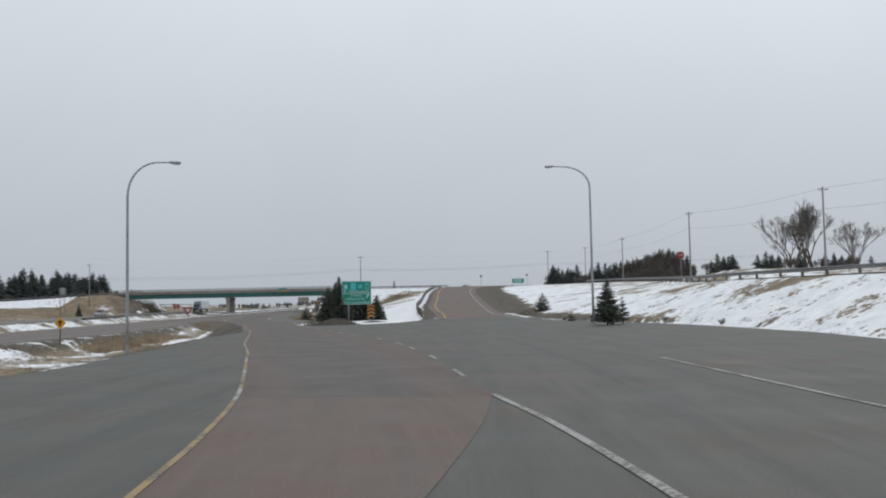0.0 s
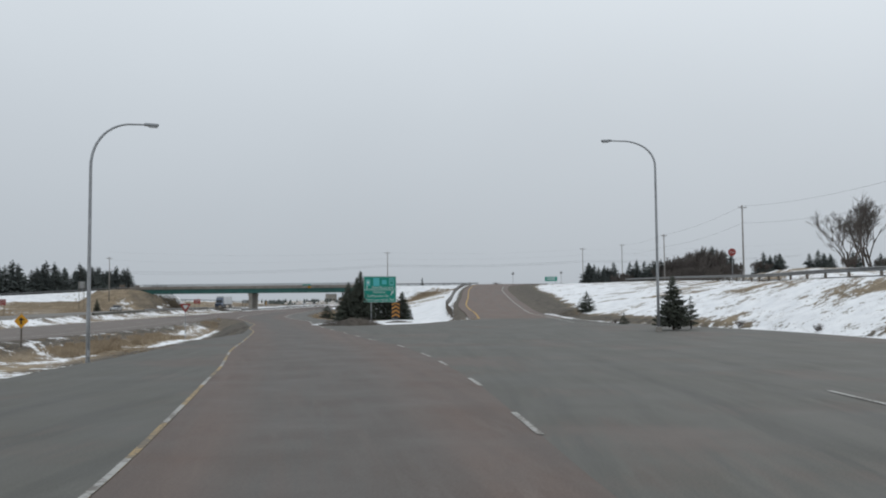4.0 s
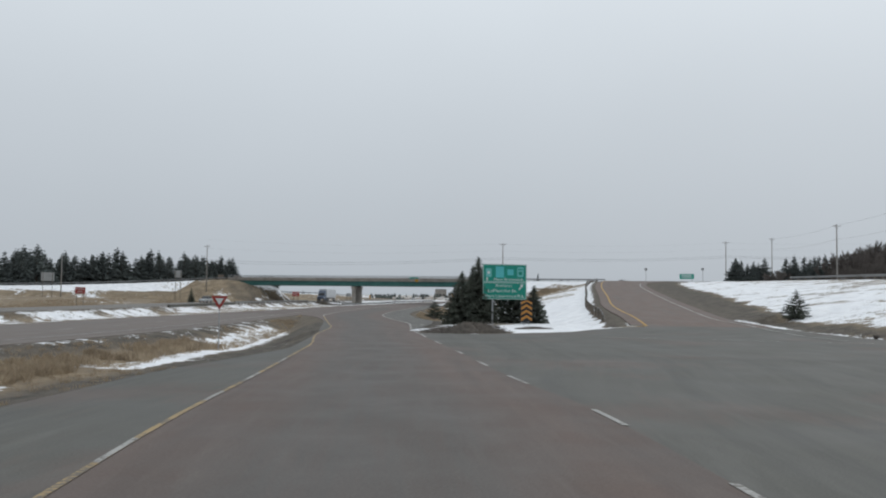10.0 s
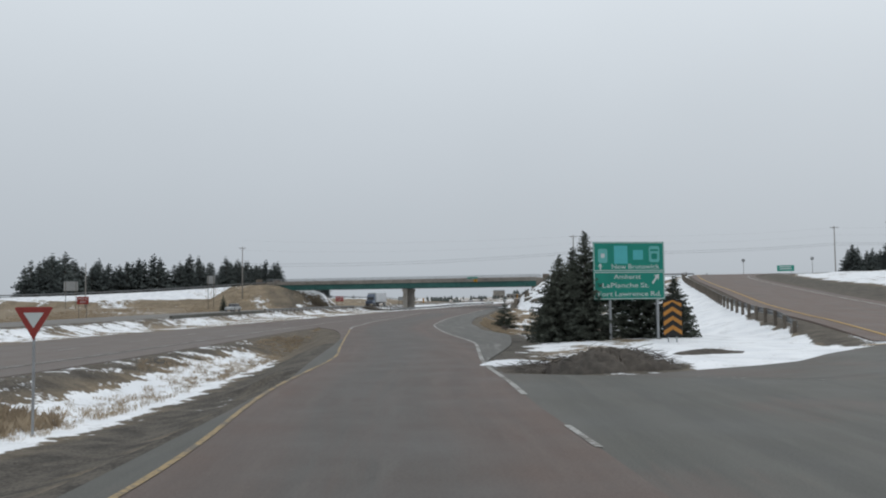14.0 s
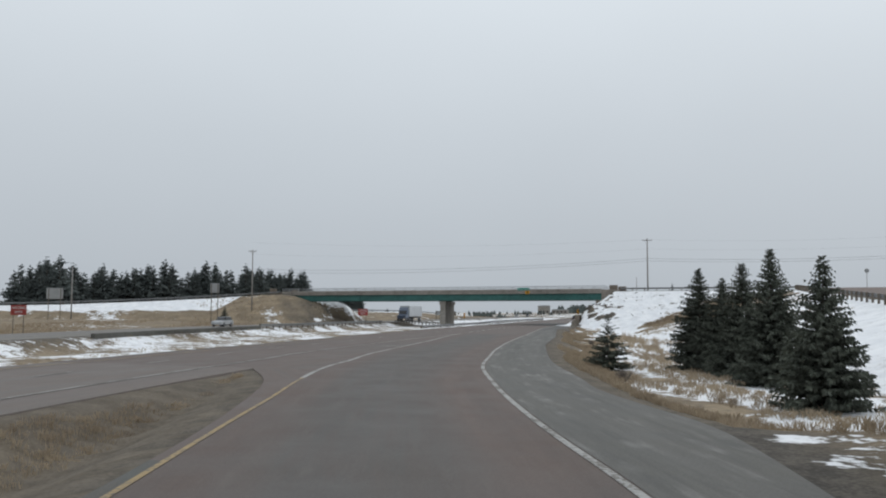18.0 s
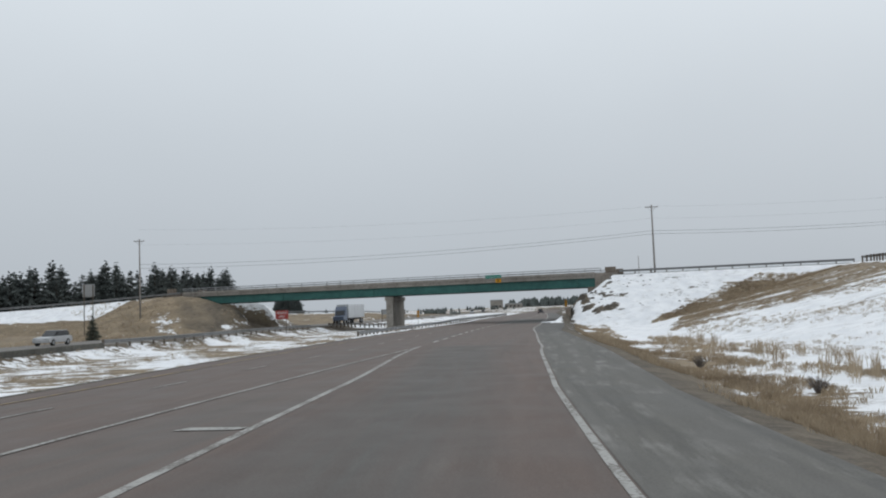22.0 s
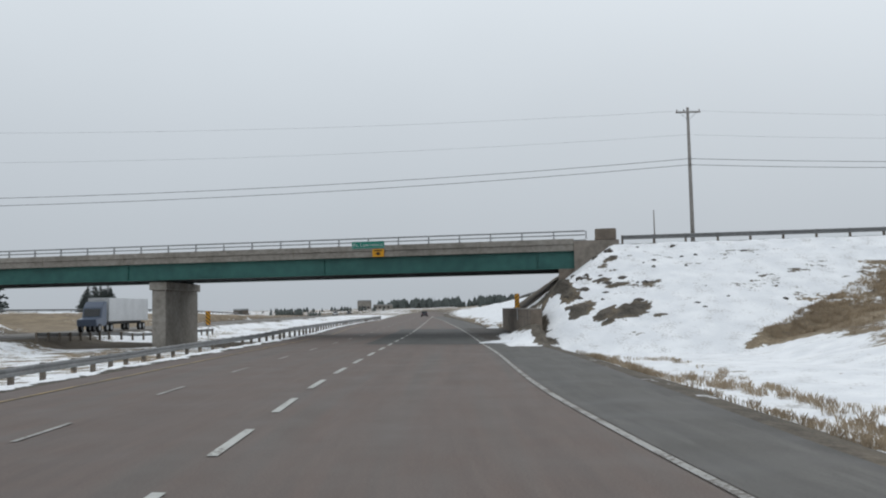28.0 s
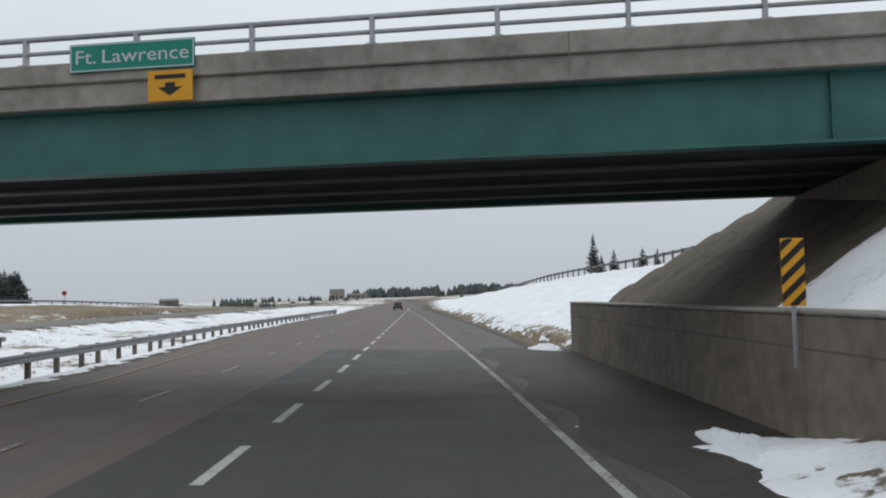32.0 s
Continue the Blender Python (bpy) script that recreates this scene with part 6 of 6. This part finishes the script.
bare_tree(99, 112, land_z(99, 112), 32, 3, "large leafless tree on the hill with spreading limbs", 0.5, 7, "bare hill trees", stems=3, foot=1.6)
bare_tree(93, 104, land_z(93, 104), 26, 4, "leafless tree on the hill beside a larger one", 0.5, 6, "bare hill trees", -0.1, stems=3, foot=1.5)
bare_tree(110, 112, land_z(110, 112), 24, 5, "rounded leafless tree on the hill", 0.55, 6, "bare hill trees", stems=3, foot=1.5)
thicket = bare_tree(61, 118, land_z(61, 118), 9.0, 7, "dense leafless brown thicket beside the hill road", 0.5, 5, "bare thickets", stems=9, twig=0.036, foot=2.6)
for n, (x, y, s) in enumerate([(59, 114, 0.8), (65, 112, 0.9), (68, 118, 1.0), (63, 122, 0.95), (67, 124, 0.9), (71, 122, 0.8), (58, 124, 0.7), (75, 112, 0.6), (38, 222, 0.8), (30, 232, 0.7), (48, 232, 0.9), (33, 228, 0.9), (59, 155, 1.1), (62, 159, 1.25), (64, 156, 1.35), (66, 162, 1.5), (69, 158, 1.45), (71, 164, 1.5), (68, 168, 1.5), (73, 160, 1.2), (46, 160, 0.8), (48, 165, 0.9), (11, 272, 1.7), (28.5, 276, 1.8), (90, 96, 0.6), (97, 96, 0.55), (104, 98, 0.6), (12, 240, 0.55), (3, 236, 0.6), (60, 150, 1.0)]):
    copy_thing(thicket, pose(x, y, land_z(x, y) - 0.1, 0, 0, 67 * n) @ Matrix.Diagonal((s, s, s * (1.6 if 150 < y < 170 and x > 55 else 1.2), 1)))


def shrub(x, y, h, seed, label="low leafless shrub in the verge"):
    r = random.Random(seed)
    ob = thing("shrub", pose(x, y, land_z(x, y) - 0.04), label, "shrub", "verge shrubs")
    bm = bmesh.new()
    for _ in range(50):
        a, t = r.uniform(0, 6.28), r.uniform(0.1, 0.95)
        p = Vector((math.cos(a) * t * h * 0.15, math.sin(a) * t * h * 0.15, 0))
        q = p + Vector((math.cos(a) * t * h * 0.6, math.sin(a) * t * h * 0.6, h * r.uniform(0.55, 1.0)))
        tube([p, p.lerp(q, 0.5) + Vector((0, 0, 0.04)), q], [0.012, 0.008, 0.004], 3, bm, cap=False)
        for _ in range(3):
            s = p.lerp(q, r.uniform(0.4, 0.9))
            tube([s, s + Vector((r.uniform(-1, 1), r.uniform(-1, 1), r.uniform(0.3, 1))) * h * 0.22], [0.006, 0.003], 3, bm, cap=False)
    part("crown", bm, M_TWIG, ob)


for n, (x, y, h) in enumerate([(35.4, -11.5, 0.4), (44.4, -27, 0.7), (47.5, -38, 0.6), (-6, 30, 0.7), (1, 27, 0.6), (-13, 62, 0.6), (-17, 74, 0.6)]):
    shrub(x, y, h, 80 + n)


# ---- earth heap at the sign, rocks on the bridge slope ----
def heap(name, x, y, rx, ry, h, yaw, seed, mat, label, category):
    r = np.random.RandomState(seed)
    ph = r.uniform(0, 6.28, 6)
    verts, faces = [], []
    rings, seg = 14, 44
    rough = r.uniform(-1, 1, (rings + 1, seg))
    for i in range(rings + 1):
        t = i / rings
        for k in range(seg):
            a = 2 * math.pi * k / seg
            wob = 1 + 0.16 * math.sin(3 * a + ph[0]) + 0.1 * math.sin(5 * a + ph[1]) + 0.05 * math.sin(11 * a + ph[2])
            hh = h * (1 - t**1.6) * (1 + t * (0.25 * math.sin(4 * a + 5 * t + ph[3]) + 0.12 * math.sin(9 * a - 7 * t + ph[4])))
            verts.append((rx * t * wob * math.cos(a), ry * t * wob * math.sin(a), max(-0.15, hh + (0.24 * h * rough[i][k] if 0 < i < rings else 0)) - (0.2 if i == rings else 0)))
    for i in range(rings):
        for k in range(seg):
            faces.append((i * seg + k, i * seg + (k + 1) % seg, (i + 1) * seg + (k + 1) % seg, (i + 1) * seg + k))
    ob = new(name, mesh_from(name, verts, faces, mat, True))
    ob.matrix_basis = pose(x, y, land_z(x, y), 0, 0, yaw)
    return tagged(ob, label, category)


heap("earth_mound", 9.7, -15.3, 2.2, 1.3, 0.6, 36, 1, M_DIRT, "low heap of dark earth and brush at the sign's foot", "earth heap")
heap("earth_mound", 12.5, -6.9, 1.7, 0.7, 0.16, 36, 2, M_DIRT, "low strip of dark earth in the snow beside the sign", "earth heap")
heap("earth_mound", 7.5, -15.9, 1.5, 0.8, 0.2, 36, 4, M_DIRT, "flat dark earth at the pavement edge", "earth heap")
heap("snow_patch", 5.9, -13.2, 1.6, 0.8, 0.14, 60, 3, M_SNOW, "thin bank of old snow at the pavement edge", "snow bank")


def brush_pile(x, y, length, h, yaw, seed):
    """Cut twigs and dead stalks thrown over the earth."""
    r = random.Random(seed)
    ob = thing("brush_pile", pose(x, y, land_z(x, y) - 0.05, 0, 0, yaw), "tangled heap of dead brush on the dark earth", "brush pile", "brush at the sign")
    for name, count in (("branch_tangle", 90), ("twig_tangle", 260)):
        bm = bmesh.new()
        for _ in range(count):
            t = r.uniform(-1, 1)
            p = Vector((t * length, r.gauss(0, 0.45), h * (1 - t * t) * r.uniform(0.3, 1.0)))
            a, ln = r.uniform(0, 6.28), r.uniform(0.25, 0.9) * (1.0 if count < 100 else 0.6)
            q = p + Vector((math.cos(a) * ln, math.sin(a) * ln * 0.6, r.uniform(-0.12, 0.4) * ln))
            tube([p, p.lerp(q, 0.5) + Vector((0, 0, 0.05 * ln)), q], [0.016, 0.012, 0.006] if count < 100 else [0.008, 0.006, 0.003], 3, bm, cap=False)
        part(name, bm, M_TWIG, ob)["kind"] = "stuff"


brush_pile(9.6, -15.2, 2.3, 0.7, 36, 1)
brush_pile(8.0, -15.6, 1.5, 0.5, 36, 2)
brush_pile(10.6, -14.6, 1.6, 0.65, 40, 3)

rk = random.Random(9)
for n in range(5):
    x, y = rk.uniform(-36.5, -32.0), rk.uniform(163.5, 173.5)
    if x < wall_x(y) + 0.8:
        continue
    o = heap("boulder", x, y, rk.uniform(0.2, 0.5), rk.uniform(0.2, 0.4), rk.uniform(0.1, 0.22), rk.uniform(0, 180), 20 + n, M_DIRT, "dark rock showing through the snow slope", "boulder")
    o["group"] = "rocks on the slope"
rk = random.Random(19)
for n in range(34):
    x = -37.5 + 15.0 * rk.random() ** 1.4
    y = rk.uniform(163.0, 174.0)
    o = heap("stone", x, y, rk.uniform(0.08, 0.3), rk.uniform(0.06, 0.16), rk.uniform(0.05, 0.12), rk.uniform(-40, 40), 120 + n, M_DIRT, "small dark stone showing through the snow slope", "stone")
    o["group"] = "stones on the slope"
# drifts against the toe wall and along the shoulder
for n, (x, y, a, b, h) in enumerate([(-42.4, 172.5, 0.5, 1.5, 0.14), (-46.2, 198, 0.8, 1.6, 0.25), (-40.9, 159.4, 1.9, 0.5, 0.15)]):
    o = heap("snow_drift", x, y, a, b, h, 9, 60 + n, M_SNOW, "soft drift of snow at the wall foot", "snow bank")
    o["group"] = "drifts by the wall"


# ---- dry grass ----
def tufts(name, count, place, height, label, seed, slim=1.0, blades=20):
    """Straw blades in clumps; place(r) gives x, y or None."""
    r = random.Random(seed)
    spots_ = []
    while len(spots_) < count:
        p = place(r)
        if p:
            spots_.append(p)
    g = land(np.array([p[0] for p in spots_]), np.array([p[1] for p in spots_]))[0]
    verts, faces = [], []
    for (x, y), z in zip(spots_, g):
        hh = height * r.uniform(0.5, 1.2)
        for _ in range(blades):
            a, lean = r.uniform(0, 6.28), r.uniform(0.05, 0.55) * hh * slim
            bx, by = x + r.uniform(-0.18, 0.18), y + r.uniform(-0.18, 0.18)
            w = (0.0035 + 0.0045 * hh) * slim
            i = len(verts)
            dx, dy = math.cos(a), math.sin(a)
            top = hh * r.uniform(0.7, 1.1)
            verts += [(bx - dy * w, by + dx * w, z - 0.04), (bx + dy * w, by - dx * w, z - 0.04), (bx + dx * lean * 0.4 + dy * w * 0.7, by + dy * lean * 0.4 - dx * w * 0.7, z + top * 0.65), (bx + dx * lean, by + dy * lean, z + top)]
            faces += [(i, i + 1, i + 2), (i, i + 2, i + 3)]
    ob = new(name, mesh_from(name, verts, faces, M_STRAW))
    return tagged(ob, label, "grass", kind="stuff")


def verge_spot(r):
    y = r.uniform(8, 152)
    t = r.choice((r.uniform(1.0, 4.0), r.uniform(3.0, 9.5)))
    if math.sin(y * 0.35 + t) + math.sin(y * 0.11 - 1.3 * t) < r.uniform(-1.0, 0.6) or (y > 108 and (not 1.4 < t < 5.5 or r.random() < 0.35)):
        return None
    return float(pav_right(y)) + t, y


def ditch_spot(r):
    y = r.uniform(-110, 22)
    lo, hi = float(hw_right(y)) + 3.2, float(pav_left(y)) - 1.0
    if hi < lo:
        return None
    x = lo + (hi - lo) * (0.5 * r.random() if y > -40 else r.random())
    if math.sin(y * 0.3 + x) + math.cos(y * 0.13 - 0.8 * x) < r.uniform(-0.8, 0.8):
        return None
    return x, y


def median_spot(r):
    y = r.uniform(0, 230)
    lo, hi = float(far_near(y)) + 1.2, float(hw_left(y)) - 1.2
    x = r.uniform(lo, hi)
    if math.sin(y * 0.2 + 0.7 * x) < r.uniform(-0.2, 0.9) or 174 < y < 190:
        return None
    return x, y


def field_spot(r):
    y = r.uniform(-20, 172)
    x = float(far_far(y)) - r.uniform(3, 42)
    if math.sin(y * 0.12 + 0.2 * x) < r.uniform(-0.9, 0.5):
        return None
    return x, y


def slope_spot(r):
    along, across = r.uniform(-2, 45), r.uniform(0, 18)
    x, y = -24.0 + 0.74 * along + 0.673 * across, 161.0 + 0.673 * along - 0.74 * across
    if y > 172 or x > float(ramp_l(y)) - 4 or across > np.interp(along, [-3, 0, 10, 24, 45], [0.5, 3, 8, 15, 20]) * r.uniform(0.6, 1.05):
        return None
    return x, y


tufts("dry_grass", 4200, verge_spot, 0.26, "straw-coloured dead grass along the ramp verge", 1)
def straw_spot(r):
    y = r.uniform(-50, -25)
    lo, hi = float(hw_right(y)) + 3.5, float(pav_left(y)) - 1.5
    x = lo + (hi - lo) * r.uniform(0.1, 0.44)
    return None if math.sin(0.9 * x + 0.5 * y) + math.sin(1.7 * y) < r.uniform(-1.2, 0.9) else (x, y)


tufts("dry_grass", 700, straw_spot, 0.42, "clumps of tall straw-coloured grass in the ditch", 8)
tufts("dry_grass", 1900, ditch_spot, 0.15, "straw-coloured dead grass in the snowy ditch", 2)
tufts("dry_grass", 1300, median_spot, 0.2, "thin dead grass in the median", 3, blades=12)
tufts("dry_grass", 5200, field_spot, 0.42, "dead grass of the left-hand field", 4, 1.6, 6)
def sparse_spot(r):
    y = r.uniform(70, 160)
    x = float(ramp_l(y)) - r.uniform(5, 26)
    if x < float(pav_right(y)) + 8 or math.sin(0.5 * x + 0.3 * y) < r.uniform(-0.6, 1.0):
        return None
    return x, y


tufts("dry_grass", 2200, sparse_spot, 0.2, "thin dead grass poking through the snow slope", 7, 0.6)
def thin_spot(r):
    x, y = r.uniform(-22, -6), r.uniform(124, 162)
    return None if y + 0.4 * x < 118 or x > float(ramp_l(y)) - 4 or math.sin(0.6 * x + 0.45 * y) < r.uniform(-0.9, 0.9) else (x, y)


tufts("dry_grass", 1600, thin_spot, 0.24, "dead grass standing through thin snow on the slope", 9, 0.8)
tufts("dry_grass", 2200, slope_spot, 0.28, "dead grass streaks on the snow slope", 5)


# cattails in the wet verge
def reed_spot(r):
    y = r.choice((r.gauss(66, 4), r.gauss(80, 5), r.gauss(94, 5)))
    return float(pav_right(y)) + r.uniform(6.5, 10.5), y


tufts("cattails", 45, reed_spot, 0.95, "tall straw-coloured cattails in the verge", 6, 0.35)


# ---- vehicles, where they pass in the distance ----
def wheel(parent, x, y, r, w=0.22):
    o = part("wheel", tube([(x, y - w / 2, r), (x, y + w / 2, r)], r, 16), M_TYRE, parent)
    part("rim", tube([(x, y - w / 2 - 0.01, r), (x, y + w / 2 + 0.01, r)], r * 0.58, 12), M_GALV, o)


def car(x, y, z, yaw, paint, label, tall=1.5):
    ob = thing("car", pose(x, y, z, 0, 0, yaw), label, "car")
    body = bmesh.new()
    prism(body, [(-2.2, 0.3), (2.2, 0.3), (2.25, 0.62), (2.1, 0.82), (1.0, 0.92), (-1.9, 0.98), (-2.22, 0.9), (-2.28, 0.55)], -0.88, 0.88)
    bmesh.ops.bevel(body, geom=list(body.edges), offset=0.06, segments=2, affect="EDGES")
    part("body", body, paint, ob)
    cab = prism(bmesh.new(), [(-2.0, 0.95), (0.95, 0.92), (0.25, tall - 0.05), (-0.1, tall), (-1.5, tall), (-1.75, tall - 0.08)], -0.74, 0.74)
    bmesh.ops.bevel(cab, geom=list(cab.edges), offset=0.08, segments=2, affect="EDGES")
    part("cabin", cab, M_GLASS, ob, "dark glazed cabin")
    part("roof", boxm(-1.55, -0.7, tall - 0.02, 0.0, 0.7, tall + 0.03, 0.02), paint, ob)
    for wx in (-1.35, 1.38):
        for wy in (-0.8, 0.8):
            wheel(ob, wx, wy, 0.33)
    for wy in (-0.62, 0.62):
        part("tail_light", boxm(-2.3, wy - 0.16, 0.72, -2.2, wy + 0.16, 0.88, 0.01), M_RED_LENS, ob)
        part("headlight", boxm(2.14, wy - 0.18, 0.62, 2.26, wy + 0.18, 0.76, 0.01), M_LAMPGLASS, ob)
    return ob


def lorry(x, y, z, yaw):
    ob = thing("semi_truck", pose(x, y, z, 0, 0, yaw), "articulated truck with dark blue cab and white box trailer", "truck")
    cab = prism(bmesh.new(), [(5.6, 0.7), (8.6, 0.7), (8.7, 1.5), (7.2, 1.75), (6.9, 2.9), (6.2, 3.6), (5.6, 3.6)], -1.15, 1.15)
    bmesh.ops.bevel(cab, geom=list(cab.edges), offset=0.07, segments=2, affect="EDGES")
    part("cab", cab, M_CAR_BLUE, ob, "dark blue cab")
    part("windscreen", prism(bmesh.new(), [(7.16, 1.85), (7.24, 1.85), (6.96, 2.75), (6.88, 2.75)], -0.95, 0.95), M_GLASS, ob)
    part("trailer", boxm(-8.0, -1.28, 1.2, 5.2, 1.28, 4.05, 0.04), M_CAR_WHITE, ob, "white box trailer")
    for px in (-1.6, 3.2):
        part("panel_mark", boxm(px, -1.292, 2.0, px + 1.1, -1.281, 3.2), M_CONC_D, ob, "grey mark on the trailer")
    part("rear_mark", boxm(-7.9, -1.292, 1.5, -6.7, -1.281, 3.9), M_SIGN_R, ob, "red panel at the trailer's rear")
    part("chassis", boxm(-7.5, -0.5, 0.85, 6.5, 0.5, 1.2, 0.02), M_SIGN_K, ob)
    for wx in (-6.6, -5.3, 4.2, 5.5, 7.7):
        for wy in (-1.05, 1.05):
            wheel(ob, wx, wy, 0.5, 0.3)
    return ob


def lane_pose(f, y, k):
    a = math.degrees(math.atan2(2.0, float(f(y + 1) - f(y - 1))))
    return a + (180 if k < 0 else 0)


far_mid = lambda y: far_near(y) * 0.72 + far_far(y) * 0.28
lorry(float(far_near(205)) - 2.6, 205.0, FAR_Z + 0.02, lane_pose(far_mid, 205, -1))
car(float(lane_x(330)) + 2.2, 330.0, 0.02, lane_pose(lane_x, 330, 1), M_CAR_DARK, "dark car far along the highway")
car(float(far_mid(430)), 430.0, FAR_Z + 0.02, lane_pose(far_mid, 430, -1), M_CAR_WHITE, "pale car coming along the opposite carriageway")
car(float(far_mid(480)), 480.0, FAR_Z + 0.02, lane_pose(far_mid, 480, -1), M_CAR_DARK, "dark car coming along the opposite carriageway")
car(float(far_mid(104)) - 4.0, 104.0, FAR_Z + 0.02, lane_pose(far_mid, 104, -1), M_CAR_WHITE, "pale car on the opposite carriageway")


# ---- the far distance ----
def tree_line(name, line, count, hmin, hmax, seed, label, mat, loose=9.0):
    """A distant wood edge of many small ragged cones and rounded crowns."""
    r = random.Random(seed)
    fine = smooth_line([(x, y, 0) for x, y in line], 10)
    verts, faces = [], []
    spots_ = []
    for _ in range(count):
        p = fine[r.randrange(len(fine))]
        spots_.append((p[0] + r.gauss(0, loose), p[1] + r.gauss(0, 1.5 * loose)))
    g = land(np.array([p[0] for p in spots_]), np.array([p[1] for p in spots_]))[0]
    for (x, y), z in zip(spots_, g):
        h = r.uniform(hmin, hmax)
        w = h * r.uniform(0.2, 0.4)
        i = len(verts)
        layers = ((0.0, 0.7), (0.18, 1.0), (0.4, 0.75), (0.42, 0.9), (0.68, 0.45), (0.7, 0.55), (1.0, 0.02))
        for lz, lw in layers:
            for k in range(6):
                a = 1.047 * k + 0.4 * lz
                q = r.uniform(0.7, 1.25)
                verts.append((x + w * lw * q * math.cos(a), y + w * lw * q * math.sin(a), z - 0.3 + lz * h * r.uniform(0.97, 1.03)))
        for l_ in range(len(layers) - 1):
            for k in range(6):
                a, b = i + l_ * 6 + k, i + l_ * 6 + (k + 1) % 6
                faces.append((a, b, b + 6, a + 6))
    ob = new(name, mesh_from(name, verts, faces, mat))
    return tagged(ob, label, "woodland", kind="stuff")


# the woods take the needle colour with painted-in haze
tree_line("far_woods", [(-98, 1357), (-180, 1350), (-240, 1340), (-318, 1327)], 260, 9, 16, 1, "distant dark woods along the ridge", M_NEEDLE_HAZED)
tree_line("far_woods", [(40, 600), (-30, 660), (-100, 760)], 130, 4, 8, 2, "distant wood edge beyond the highway", M_NEEDLE_HAZED)
tree_line("far_woods", [(-143, 425), (-148, 421), (-152, 418)], 26, 2.0, 3.2, 4, "dark clump of bushes beside the opposite carriageway", M_NEEDLE_HAZED, 1.6)
tree_line("far_woods", [(-262, 720), (-235, 730), (-205, 738)], 40, 2.5, 4.5, 5, "low distant hedge across the fields", M_NEEDLE_HAZED)


# pale buildings far across the fields
def far_building(x, y, w, d, h, label):
    z = land_z(x, y)
    ob = thing("far_building", pose(x, y, z, 0, 0, 15), label, "building")
    part("wall", boxm(-w / 2, -d / 2, -1, w / 2, d / 2, h), M_CONC, ob, "pale wall")
    part("roof", prism(bmesh.new(), [(-w / 2 - 0.3, h), (w / 2 + 0.3, h), (w / 2 - 1, h + 0.9), (-w / 2 + 1, h + 0.9)], -d / 2 - 0.3, d / 2 + 0.3), M_SIGN_BACK, ob, "grey roof")
    for k in range(int(w // 4)):
        part("window", boxm(-w / 2 + 1.2 + 4 * k, -d / 2 - 0.05, 1.2, -w / 2 + 3.0 + 4 * k, -d / 2 - 0.005, 2.8), M_GLASS, ob)


far_building(-248, 898, 13, 10, 8, "pale two-storey building far across the fields")
far_building(-232, 905, 18, 9, 4, "low pale building beside a taller one")

# a dark shed on the far ridge
shed = thing("shed", pose(-147.5, 369.5, land_z(-147.5, 369.5), 0, 0, 20), "small dark low shed on the far ridge", "shed")
part("wall", boxm(-2.3, -1.5, -0.3, 2.3, 1.5, 1.5), M_POST, shed)
part("roof", prism(bmesh.new(), [(-2.5, 1.5), (2.5, 1.5), (2.2, 2.0), (-2.2, 2.0)], -1.7, 1.7), M_SIGN_BACK, shed, "low grey roof")
part("door", boxm(-0.5, -1.55, -0.1, 0.5, -1.503, 1.3), M_CONC_BLACK, shed)
far_building(58, 207, 15, 8, 3.6, "low pale house behind the trees on the hill")
